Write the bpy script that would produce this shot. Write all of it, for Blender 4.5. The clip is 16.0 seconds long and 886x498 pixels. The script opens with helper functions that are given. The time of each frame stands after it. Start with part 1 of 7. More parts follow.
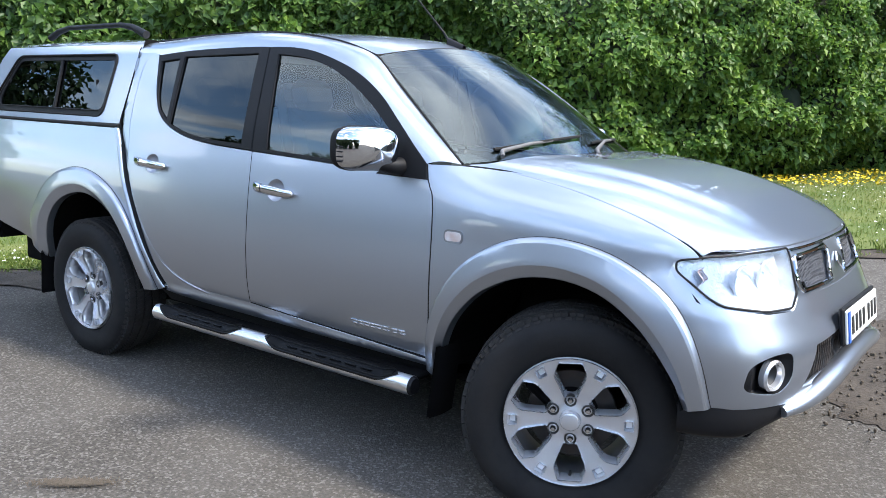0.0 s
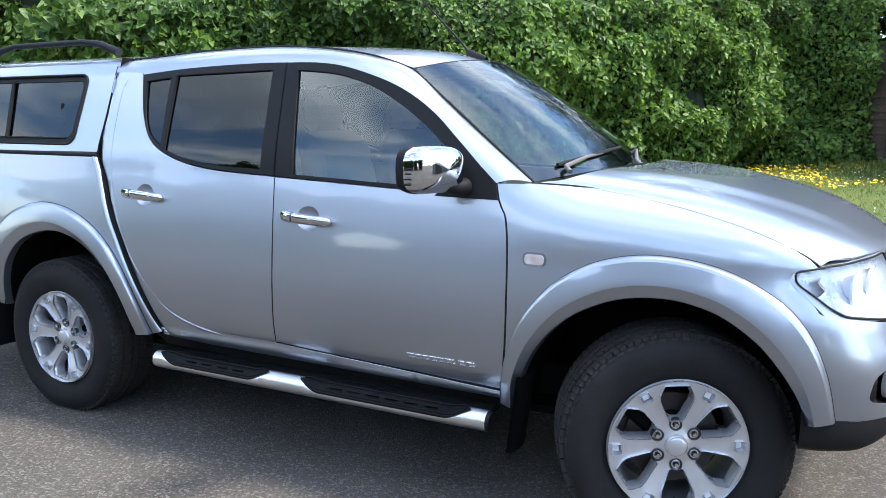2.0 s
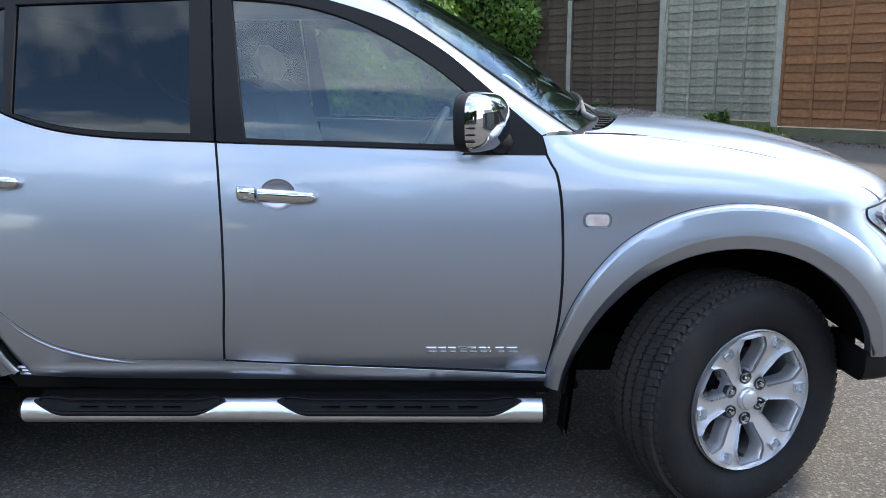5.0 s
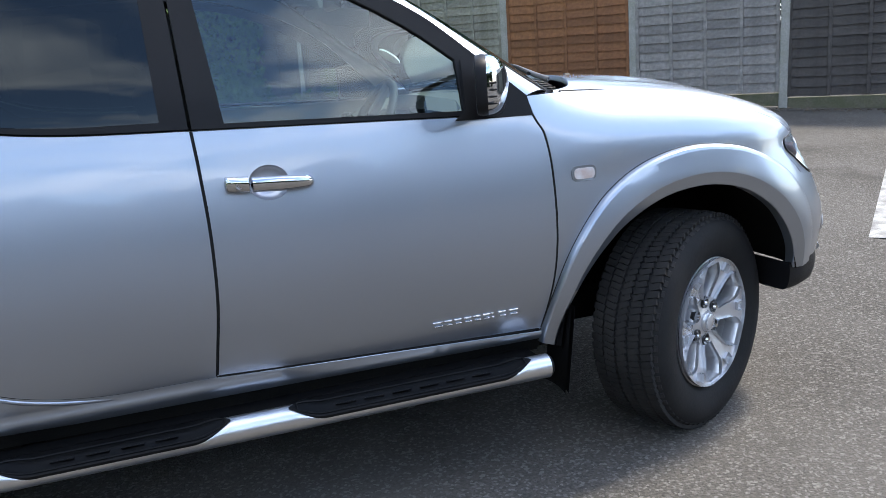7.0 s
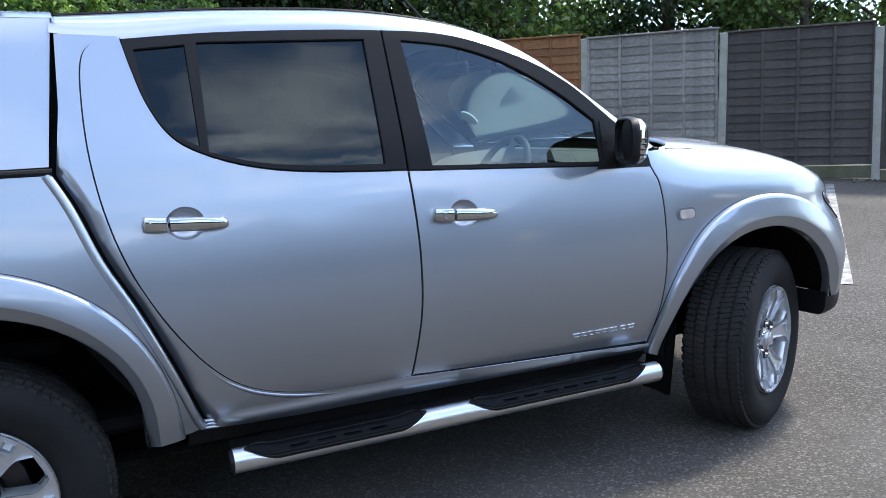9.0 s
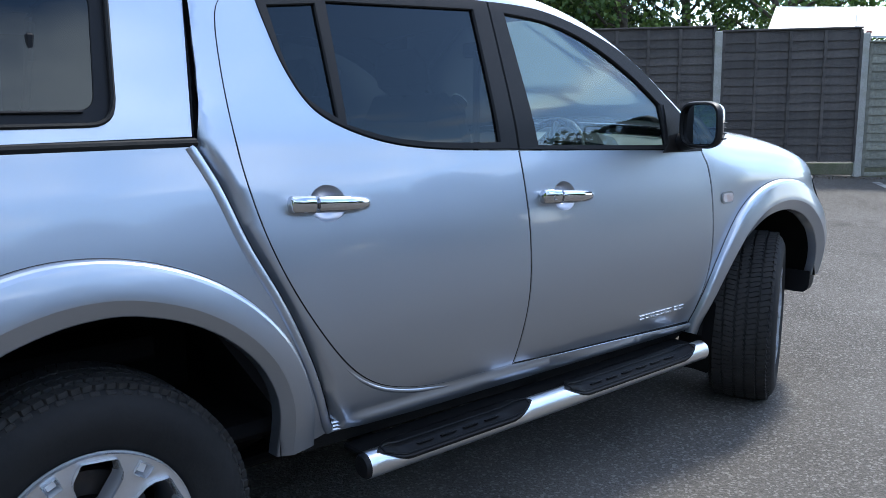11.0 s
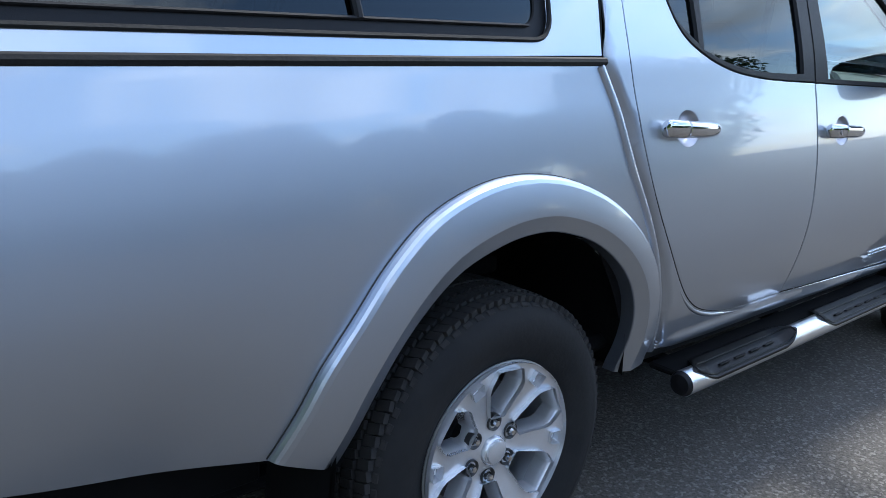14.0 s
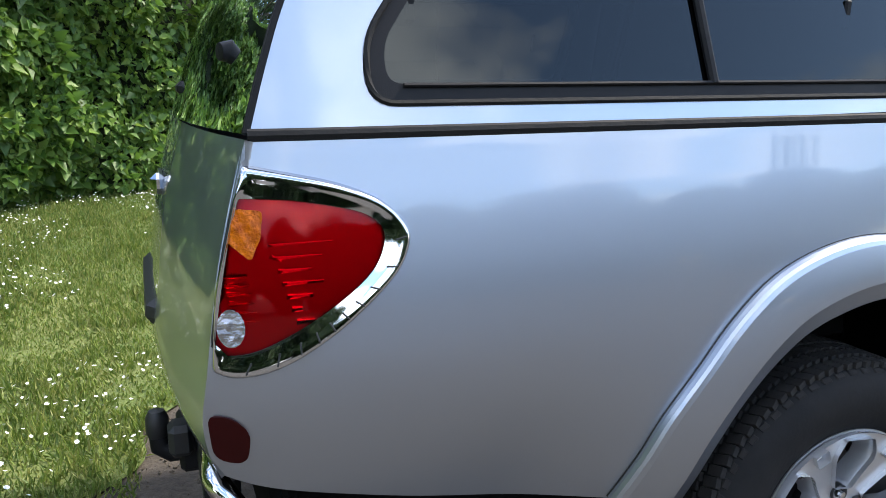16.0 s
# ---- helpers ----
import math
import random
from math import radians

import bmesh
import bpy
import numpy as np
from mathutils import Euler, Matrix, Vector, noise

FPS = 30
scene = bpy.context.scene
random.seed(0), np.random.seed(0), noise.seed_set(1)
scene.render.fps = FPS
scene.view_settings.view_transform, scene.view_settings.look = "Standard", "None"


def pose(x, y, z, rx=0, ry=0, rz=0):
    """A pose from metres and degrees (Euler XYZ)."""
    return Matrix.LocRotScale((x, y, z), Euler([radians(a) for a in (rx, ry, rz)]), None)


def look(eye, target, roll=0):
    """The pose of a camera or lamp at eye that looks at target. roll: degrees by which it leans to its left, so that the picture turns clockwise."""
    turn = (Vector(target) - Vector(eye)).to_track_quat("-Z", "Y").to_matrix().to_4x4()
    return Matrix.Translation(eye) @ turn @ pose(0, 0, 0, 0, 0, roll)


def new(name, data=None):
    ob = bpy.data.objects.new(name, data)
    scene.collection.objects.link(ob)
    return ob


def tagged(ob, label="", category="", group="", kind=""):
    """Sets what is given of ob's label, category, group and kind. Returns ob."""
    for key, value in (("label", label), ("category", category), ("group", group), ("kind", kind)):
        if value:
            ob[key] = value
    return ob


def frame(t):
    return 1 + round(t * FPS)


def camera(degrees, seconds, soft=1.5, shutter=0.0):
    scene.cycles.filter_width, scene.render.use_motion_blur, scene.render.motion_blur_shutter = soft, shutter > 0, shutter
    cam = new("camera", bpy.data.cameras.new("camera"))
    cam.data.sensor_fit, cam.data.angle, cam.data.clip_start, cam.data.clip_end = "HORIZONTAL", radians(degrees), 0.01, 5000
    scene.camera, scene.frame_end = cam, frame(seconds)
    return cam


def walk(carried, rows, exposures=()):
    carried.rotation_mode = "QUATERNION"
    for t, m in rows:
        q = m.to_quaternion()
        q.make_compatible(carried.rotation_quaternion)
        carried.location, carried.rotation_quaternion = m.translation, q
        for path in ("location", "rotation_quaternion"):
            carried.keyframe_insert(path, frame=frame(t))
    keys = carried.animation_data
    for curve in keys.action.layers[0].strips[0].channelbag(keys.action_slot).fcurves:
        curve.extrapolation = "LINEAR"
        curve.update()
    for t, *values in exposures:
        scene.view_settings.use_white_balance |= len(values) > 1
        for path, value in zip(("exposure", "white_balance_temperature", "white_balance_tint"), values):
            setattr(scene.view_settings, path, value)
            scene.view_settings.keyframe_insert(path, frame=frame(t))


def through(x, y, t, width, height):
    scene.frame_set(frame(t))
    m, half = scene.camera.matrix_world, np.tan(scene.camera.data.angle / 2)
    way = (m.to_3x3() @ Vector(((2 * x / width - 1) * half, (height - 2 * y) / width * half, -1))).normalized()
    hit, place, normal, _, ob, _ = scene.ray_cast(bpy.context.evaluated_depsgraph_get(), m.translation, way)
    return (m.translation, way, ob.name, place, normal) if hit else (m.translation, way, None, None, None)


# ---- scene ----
cam = camera(56.4, 16.0, soft=0.8)
PATH = [
    (0, (2.739, -3.274, 1.439), (1.567, -1.689, 1.098), 2.2),
    (0.5, (2.628, -3.279, 1.456), (1.507, -1.659, 1.114), 1.3),
    (1, (2.421, -3.316, 1.458), (1.352, -1.657, 1.132), 0.8),
    (1.5, (2.259, -3.363, 1.457), (1.248, -1.668, 1.135), 1.0),
    (2, (2.03, -3.466, 1.443), (1.104, -1.721, 1.133), 0.3),
    (2.5, (1.83, -3.515, 1.426), (0.988, -1.73, 1.103), 0.6),
    (3, (1.627, -3.467, 1.403), (0.942, -1.62, 1.061), -0.1),
    (3.5, (1.424, -3.409, 1.406), (0.993, -1.49, 1.04), 0.6),
    (4, (1.182, -3.401, 1.389), (0.919, -1.456, 1.003), 0.6),
    (4.2, (1.053, -3.407, 1.398), (0.818, -1.461, 0.999), 0.3),
    (6.3, (0.059, -3.085, 1.396), (0.523, -1.187, 0.971), -2.2),
    (6.5, (-0.029, -3.075, 1.416), (0.52, -1.208, 0.958), -2.6),
    (7, (-0.257, -3.134, 1.354), (0.377, -1.292, 0.903), -4.1),
    (7.5, (-0.491, -3.203, 1.396), (0.165, -1.359, 0.987), -3.1),
    (8, (-0.747, -3.234, 1.389), (-0.05, -1.387, 1.067), -2.1),
    (8.5, (-0.995, -3.258, 1.393), (-0.202, -1.447, 1.09), -1.7),
    (9, (-1.239, -3.312, 1.372), (-0.376, -1.535, 1.062), -2.3),
    (9.5, (-1.432, -3.282, 1.367), (-0.535, -1.533, 1.0), -2.2),
    (9.7, (-1.507, -3.258, 1.351), (-0.604, -1.515, 0.967), -2.1),
    (11.8, (-2.231, -2.259, 1.352), (-0.784, -0.925, 0.993), 0.7),
    (12, (-2.266, -2.193, 1.351), (-0.814, -0.875, 0.956), 1.2),
    (12.5, (-2.352, -2.067, 1.344), (-0.916, -0.752, 0.886), 1.3),
    (13, (-2.482, -1.999, 1.34), (-1.069, -0.669, 0.857), 1.2),
    (13.5, (-2.676, -2.009, 1.337), (-1.307, -0.643, 0.826), 2.0),
    (14, (-2.785, -2.058, 1.336), (-1.502, -0.613, 0.817), 2.3),
    (14.5, (-2.837, -2.092, 1.34), (-1.71, -0.514, 0.849), 1.6),
    (15, (-2.865, -2.11, 1.34), (-1.929, -0.407, 0.867), 1.2),
    (15.5, (-2.885, -2.116, 1.335), (-2.113, -0.331, 0.867), 0.7),
    (16, (-2.917, -2.115, 1.359), (-2.246, -0.276, 0.951), -0.3),
]
walk(cam, [(t, look(eye, target, roll)) for t, eye, target, roll in PATH],
     exposures=[(0, 1.29, 6400, 10), (3, 1.40, 6450, 10), (4.5, 1.36, 6550, 10), (7, 1.15, 6500, 10), (9.5, 1.05, 6150, 10), (12, 0.96, 5850, 8), (14, 1.02, 5950, 8), (16, 1.28, 6750, 10)])

# ---- light ----
SUN_ELEVATION, SUN_AZIMUTH = 51.0, 13.0   # azimuth: degrees from +x towards +y
CLOUD_SEED, CLOUD_TURN = 1.3, 90.0
world = bpy.data.worlds.new("sky")
scene.world = world
world.use_nodes = True
wn, wl = world.node_tree.nodes, world.node_tree.links
wn.clear()
w_out, w_bg, w_sky = wn.new("ShaderNodeOutputWorld"), wn.new("ShaderNodeBackground"), wn.new("ShaderNodeTexSky")
w_sky.sky_type, w_sky.sun_disc = "NISHITA", False
w_sky.sun_elevation, w_sky.sun_rotation = radians(SUN_ELEVATION), radians(90 - SUN_AZIMUTH)
w_sky.dust_density, w_sky.ozone_density = 0.8, 3.0
w_bg.inputs["Strength"].default_value = 0.235
# broken cloud: a flat layer seen in perspective, thin and bright at its edges, greyer where it is thick
w_co, w_sep, w_den, w_u, w_v, w_flat = (wn.new("ShaderNodeTexCoord"), wn.new("ShaderNodeSeparateXYZ"), wn.new("ShaderNodeMath"), wn.new("ShaderNodeMath"),
                                        wn.new("ShaderNodeMath"), wn.new("ShaderNodeCombineXYZ"))
w_den.operation, w_u.operation, w_v.operation = "ADD", "DIVIDE", "DIVIDE"
w_den.use_clamp = True
w_den.inputs[1].default_value = 0.16
w_flat.inputs["Z"].default_value = CLOUD_SEED
w_turn = wn.new("ShaderNodeMapping")
w_turn.inputs["Rotation"].default_value = (0, 0, radians(CLOUD_TURN))
w_noise, w_ramp, w_tone, w_mix, w_shade = (wn.new("ShaderNodeTexNoise"), wn.new("ShaderNodeValToRGB"), wn.new("ShaderNodeValToRGB"), wn.new("ShaderNodeMix"), wn.new("ShaderNodeTexNoise"))
w_noise.inputs["Scale"].default_value, w_noise.inputs["Detail"].default_value = 1.7, 10.0
w_noise.inputs["Roughness"].default_value, w_noise.inputs["Distortion"].default_value = 0.56, 0.35
w_shade.inputs["Scale"].default_value, w_shade.inputs["Detail"].default_value = 2.6, 7.0
w_ramp.color_ramp.elements[0].position, w_ramp.color_ramp.elements[1].position = 0.47, 0.62
w_tone.color_ramp.elements[0].position, w_tone.color_ramp.elements[1].position = 0.36, 0.66
w_tone.color_ramp.elements[0].color, w_tone.color_ramp.elements[1].color = (3.4, 3.8, 4.5, 1), (7.7, 8.1, 8.7, 1)   # beside the sky's own units
w_mix.data_type = "RGBA"
wl.new(w_co.outputs["Generated"], w_sep.inputs["Vector"])
wl.new(w_sep.outputs["Z"], w_den.inputs[0])
wl.new(w_sep.outputs["X"], w_u.inputs[0])
wl.new(w_sep.outputs["Y"], w_v.inputs[0])
wl.new(w_den.outputs["Value"], w_u.inputs[1])
wl.new(w_den.outputs["Value"], w_v.inputs[1])
wl.new(w_u.outputs["Value"], w_flat.inputs["X"])
wl.new(w_v.outputs["Value"], w_flat.inputs["Y"])
wl.new(w_flat.outputs["Vector"], w_turn.inputs["Vector"])
wl.new(w_turn.outputs["Vector"], w_noise.inputs["Vector"])
wl.new(w_turn.outputs["Vector"], w_shade.inputs["Vector"])
wl.new(w_noise.outputs["Fac"], w_ramp.inputs["Fac"])
wl.new(w_shade.outputs["Fac"], w_tone.inputs["Fac"])
wl.new(w_ramp.outputs["Color"], w_mix.inputs["Factor"])
wl.new(w_sky.outputs["Color"], w_mix.inputs["A"])
wl.new(w_tone.outputs["Color"], w_mix.inputs["B"])
wl.new(w_mix.outputs["Result"], w_bg.inputs["Color"])
wl.new(w_bg.outputs["Background"], w_out.inputs["Surface"])
sun = new("sun", bpy.data.lights.new("sun", "SUN"))
sun.data.energy, sun.data.angle, sun.data.color = 3.1, radians(8.0), (1.0, 0.93, 0.82)
sun.matrix_world = look((20 * math.cos(radians(SUN_AZIMUTH)), 20 * math.sin(radians(SUN_AZIMUTH)), 20 * math.tan(radians(SUN_ELEVATION))), (0, 0, 0))
scene.view_settings.exposure = 0.75


# ---- materials ----
def material(name, colour, rough=0.5, metal=0.0, grain=0.0, grain_size=30.0, stain=0.0, stain_size=3.0, bump=0.0, bump_size=None, coat=0.0,
             tint=None, spread=0.0, coords="Object", emit=None, spec=0.5):
    """A surface with fine grain, broad stains, relief and a spread of tone from piece to piece."""
    m = bpy.data.materials.new(name)
    m.use_nodes = True
    nd, ln = m.node_tree.nodes, m.node_tree.links
    b = nd["Principled BSDF"]
    b.inputs["Base Color"].default_value = (*colour, 1)
    b.inputs["Roughness"].default_value, b.inputs["Metallic"].default_value = rough, metal
    b.inputs["Coat Weight"].default_value = coat
    b.inputs["Coat Roughness"].default_value = 0.03
    b.inputs["Specular IOR Level"].default_value = spec
    tc = nd.new("ShaderNodeTexCoord")
    last = None
    col = nd.new("ShaderNodeRGB")
    col.outputs[0].default_value = (*colour, 1)
    last = col.outputs[0]

    def noise_tex(size, detail=6.0):
        t = nd.new("ShaderNodeTexNoise")
        t.inputs["Scale"].default_value, t.inputs["Detail"].default_value = size, detail
        ln.new(tc.outputs[coords], t.inputs["Vector"])
        return t.outputs["Fac"]

    def mixed(a, fac, c, amount):
        mx, mr = nd.new("ShaderNodeMix"), nd.new("ShaderNodeMapRange")
        mx.data_type = "RGBA"
        mr.inputs["From Min"].default_value, mr.inputs["From Max"].default_value = 0.35, 0.65
        mr.inputs["To Max"].default_value = amount
        ln.new(fac, mr.inputs["Value"])
        ln.new(mr.outputs["Result"], mx.inputs["Factor"])
        ln.new(a, mx.inputs["A"])
        if isinstance(c, tuple):
            mx.inputs["B"].default_value = (*c, 1)
        else:
            ln.new(c, mx.inputs["B"])
        return mx.outputs["Result"]
    dark = tuple(v * 0.35 for v in colour)
    if grain:
        last = mixed(last, noise_tex(grain_size), dark, grain)
    if stain:
        last = mixed(last, noise_tex(stain_size, 8.0), tint or tuple(v * 0.5 for v in colour), stain)
    if spread:
        oi, hs, mr = nd.new("ShaderNodeObjectInfo"), nd.new("ShaderNodeHueSaturation"), nd.new("ShaderNodeMapRange")
        mr.inputs["To Min"].default_value, mr.inputs["To Max"].default_value = 1 - spread, 1 + spread
        ln.new(oi.outputs["Random"], mr.inputs["Value"])
        ln.new(mr.outputs["Result"], hs.inputs["Value"])
        ln.new(last, hs.inputs["Color"])
        last = hs.outputs["Color"]
    ln.new(last, b.inputs["Base Color"])
    if bump:
        bp = nd.new("ShaderNodeBump")
        bp.inputs["Strength"].default_value, bp.inputs["Distance"].default_value = bump, 0.01
        ln.new(noise_tex(bump_size or grain_size), bp.inputs["Height"])
        ln.new(bp.outputs["Normal"], b.inputs["Normal"])
    if emit:
        b.inputs["Emission Color"].default_value, b.inputs["Emission Strength"].default_value = (*emit[0], 1), emit[1]
    return m


def glass_material(name, tint, mirror=0.08, clear=0.85):
    """A pane: a tinted see-through body with a mirror-like surface that grows with the grazing angle."""
    m = bpy.data.materials.new(name)
    m.use_nodes = True
    nd, ln = m.node_tree.nodes, m.node_tree.links
    nd.clear()
    out, mix, tr, gl, fr = (nd.new("ShaderNodeOutputMaterial"), nd.new("ShaderNodeMixShader"), nd.new("ShaderNodeBsdfTransparent"),
                            nd.new("ShaderNodeBsdfGlossy"), nd.new("ShaderNodeFresnel"))
    tr.inputs["Color"].default_value = (*tint, 1)
    gl.inputs["Roughness"].default_value = 0.0
    gl.inputs["Color"].default_value = (0.90, 0.98, 1.0, 1)
    fr.inputs["IOR"].default_value = mirror
    ln.new(fr.outputs["Fac"], mix.inputs["Fac"])
    ln.new(tr.outputs["BSDF"], mix.inputs[1])
    ln.new(gl.outputs["BSDF"], mix.inputs[2])
    ln.new(mix.outputs["Shader"], out.inputs["Surface"])
    return m


PAINT = material("silver_paint", (0.385, 0.425, 0.485), rough=0.37, metal=0.94, grain=0.05, grain_size=900, stain=0.05, stain_size=1.4, coat=1.0)
PAINT.node_tree.nodes["Principled BSDF"].inputs["Coat IOR"].default_value = 1.62
TRIM = material("black_trim", (0.008, 0.008, 0.009), rough=0.50, spec=0.20, grain=0.2, grain_size=300, bump=0.08, bump_size=500)
RUBBER = material("black_rubber", (0.008, 0.008, 0.008), rough=0.72, grain=0.3, grain_size=60, stain=0.5, stain_size=9, tint=(0.014, 0.0135, 0.0125), bump=0.15, bump_size=120, spec=0.25)
TYRE = material("tyre_rubber", (0.010, 0.010, 0.0105), rough=0.75, grain=0.3, grain_size=40, stain=0.4, stain_size=7, tint=(0.022, 0.021, 0.020), bump=0.1, bump_size=90, spec=0.22)
TREAD = material("dusty_tread_rubber", (0.021, 0.020, 0.0195), rough=0.8, grain=0.3, grain_size=40, stain=0.4, stain_size=9, tint=(0.040, 0.037, 0.034), bump=0.1, bump_size=90, spec=0.2)
CHROME = material("chrome", (0.58, 0.59, 0.61), rough=0.04, metal=1.0, stain=0.06, stain_size=12)
ALLOY = material("silver_alloy", (0.62, 0.63, 0.65), rough=0.27, metal=0.66, grain=0.05, grain_size=200, stain=0.2, stain_size=14, tint=(0.4, 0.4, 0.4), coat=0.3)
DARK_METAL = material("dark_metal", (0.05, 0.05, 0.05), rough=0.55, metal=0.6, stain=0.4, stain_size=20, tint=(0.09, 0.06, 0.04))
BEZEL = material("grey_bezel", (0.20, 0.21, 0.22), rough=0.35, metal=0.6)
STEEL_DULL = material("dull_steel_wire", (0.30, 0.30, 0.31), rough=0.45, metal=0.8, stain=0.3, stain_size=20)
STEEL = material("brushed_steel", (0.72, 0.73, 0.75), rough=0.30, metal=1.0, stain=0.15, stain_size=8)
WIPER = material("weathered_wiper", (0.13, 0.125, 0.12), rough=0.5, stain=0.4, stain_size=30)
UNDER = material("black_underbody", (0.005, 0.005, 0.0055), rough=0.9, spec=0.06, stain=0.4, stain_size=5, tint=(0.011, 0.0105, 0.0095))
GLASS = glass_material("window_glass", (0.56, 0.65, 0.67), 1.78)
PRIVACY = glass_material("privacy_glass", (0.05, 0.055, 0.065), 1.46)
HATCH = glass_material("hatch_glass", (0.012, 0.014, 0.016), 1.42)
SCREEN = glass_material("windscreen_glass", (0.55, 0.68, 0.68), 1.72)
LENS = glass_material("lamp_lens", (0.93, 0.95, 0.97), 1.5)
RED_GLASS = glass_material("red_lens_glass", (0.88, 0.018, 0.055), 1.27)
PINK = material("tinted_indicator", (0.78, 0.58, 0.54), rough=0.25, metal=0.3, stain=0.5, stain_size=50, tint=(0.6, 0.5, 0.5))
RED_DARK = material("dark_red_lens", (0.032, 0.003, 0.003), rough=0.2, spec=0.12, stain=0.3, stain_size=20)
AMBER = material("amber_lens", (0.72, 0.17, 0.0), rough=0.35, spec=0.15, stain=0.8, stain_size=60, tint=(0.30, 0.045, 0.0), coat=0.15, bump=0.9, bump_size=90)
# dark patches in the reflector's colour stand in for shading on its folds
LAMP_BACK = material("red_lamp_reflector", (0.95, 0.92, 0.92), rough=0.16, metal=0.75, stain=0.5, stain_size=15, tint=(0.12, 0.10, 0.10))
LAMP_RIB = material("bright_reflector_rib", (0.95, 0.92, 0.92), rough=0.12, metal=1.0, stain=0.1, stain_size=30)
LAMP_CHROME = material("lamp_reflector", (0.90, 0.91, 0.93), rough=0.12, metal=0.35, stain=0.25, stain_size=30, bump=0.55, bump_size=38)
PLATE = material("plate_white", (0.62, 0.62, 0.58), rough=0.4, stain=0.1, stain_size=20)
PLATE_BLUE = material("plate_blue", (0.02, 0.10, 0.45), rough=0.4)
INK = material("plate_black", (0.015, 0.015, 0.015), rough=0.5)
DASH = material("grey_dashboard", (0.26, 0.255, 0.24), rough=0.7, grain=0.1, grain_size=200, bump=0.1, bump_size=300)
DASH_DARK = material("dark_cabin_plastic", (0.045, 0.045, 0.05), rough=0.6, grain=0.1, grain_size=200)
SEAT = material("grey_seat_leather", (0.20, 0.195, 0.19), rough=0.5, grain=0.15, grain_size=60, stain=0.2, stain_size=6, bump=0.15, bump_size=80)


# ---- geometry helpers ----
class Geo:
    """Collects vertices and faces for one mesh."""

    def __init__(self):
        self.v, self.f, self.n = [], [], []

    def add(self, verts, faces):
        o = len(self.v)
        self.v += [tuple(p) for p in verts]
        self.f += [tuple(i + o for i in q) for q in faces]
        return self

    def grid(self, fn, nu, nv, close_u=False, close_v=False):
        cu, cv = nu + (not close_u), nv + (not close_v)
        pts = [fn(i / nu, j / nv) for i in range(cu) for j in range(cv)]
        at = lambda i, j: (i % cu) * cv + j % cv
        return self.add(pts, [(at(i, j), at(i + 1, j), at(i + 1, j + 1), at(i, j + 1)) for i in range(nu) for j in range(nv)])

    def box(self, c, s, m=None, chamfer=0.0):
        """A box round c of size s, with its edges cut off where chamfer is given."""
        k = min(chamfer, min(s) * 0.45)
        pts, idx = [], {}
        h = [v / 2 for v in s]
        for sx in (-1, 1):
            for sy in (-1, 1):
                for sz in (-1, 1):
                    for ax in range(3):
                        p = [sx * h[0], sy * h[1], sz * h[2]]
                        for a in range(3):
                            if a != ax:
                                p[a] -= (sx, sy, sz)[a] * k
                        idx[sx, sy, sz, ax] = len(pts)
                        pts.append(Vector(p))
        faces = []
        for ax in range(3):
            a, b = [q for q in range(3) if q != ax]
            for sg in (-1, 1):
                ring = []
                for sa, sb in ((-1, -1), (1, -1), (1, 1), (-1, 1)):
                    key = [0, 0, 0]
                    key[ax], key[a], key[b] = sg, sa, sb
                    ring.append(idx[(*key, ax)])
                flip = (sg > 0) == (ax == 1)
                faces.append(tuple(reversed(ring)) if flip else tuple(ring))
            for sa in (-1, 1):
                for sb in (-1, 1):
                    key0, key1 = [0, 0, 0], [0, 0, 0]
                    key0[ax], key1[ax] = -1, 1
                    key0[a] = key1[a] = sa
                    key0[b] = key1[b] = sb
                    q = (idx[(*key0, a)], idx[(*key1, a)], idx[(*key1, b)], idx[(*key0, b)])
                    faces.append(q if (sa * sb > 0) == (ax != 1) else tuple(reversed(q)))
        for sx in (-1, 1):
            for sy in (-1, 1):
                for sz in (-1, 1):
                    q = tuple(idx[sx, sy, sz, i] for i in range(3))
                    faces.append(q if sx * sy * sz > 0 else tuple(reversed(q)))
        m = m or Matrix.Identity(4)
        return self.add([Vector(c) + m.to_3x3() @ p for p in pts], faces)

    def tube(self, pts, r, n=12, caps=True, squash=1.0):
        """A tube along pts; r may be one radius or one for each point."""
        pts = [Vector(p) for p in pts]
        rings, o = [], len(self.v)
        ref = Vector((0, 0, 1))
        for i, p in enumerate(pts):
            d = (pts[min(i + 1, len(pts) - 1)] - pts[max(i - 1, 0)]).normalized()
            side = d.cross(ref)
            side = side.normalized() if side.length > 1e-3 else Vector((0, 1, 0))
            up = side.cross(d).normalized()
            ri = r[i] if isinstance(r, (list, tuple)) else r
            self.v += [tuple(p + side * math.cos(a) * ri + up * math.sin(a) * ri * squash) for a in (2 * math.pi * k / n for k in range(n))]
        for i in range(len(pts) - 1):
            for k in range(n):
                a, b = o + i * n + k, o + i * n + (k + 1) % n
                self.f.append((a, b, b + n, a + n))
        if caps:
            self.f.append(tuple(reversed(range(o, o + n))))
            self.f.append(tuple(range(o + (len(pts) - 1) * n, o + len(pts) * n)))
        return self

    def lathe(self, prof, n=48, m=None, arc=(0.0, 2 * math.pi)):
        """Turns (radius, depth) pairs about the local y axis."""
        m = m or Matrix.Identity(4)
        whole = arc[1] - arc[0] > 6.28
        c = n if whole else n + 1
        o = len(self.v)
        for i in range(c):
            a = arc[0] + (arc[1] - arc[0]) * i / n
            self.v += [tuple(m @ Vector((r * math.cos(a), d, r * math.sin(a)))) for r, d in prof]
        k = len(prof)
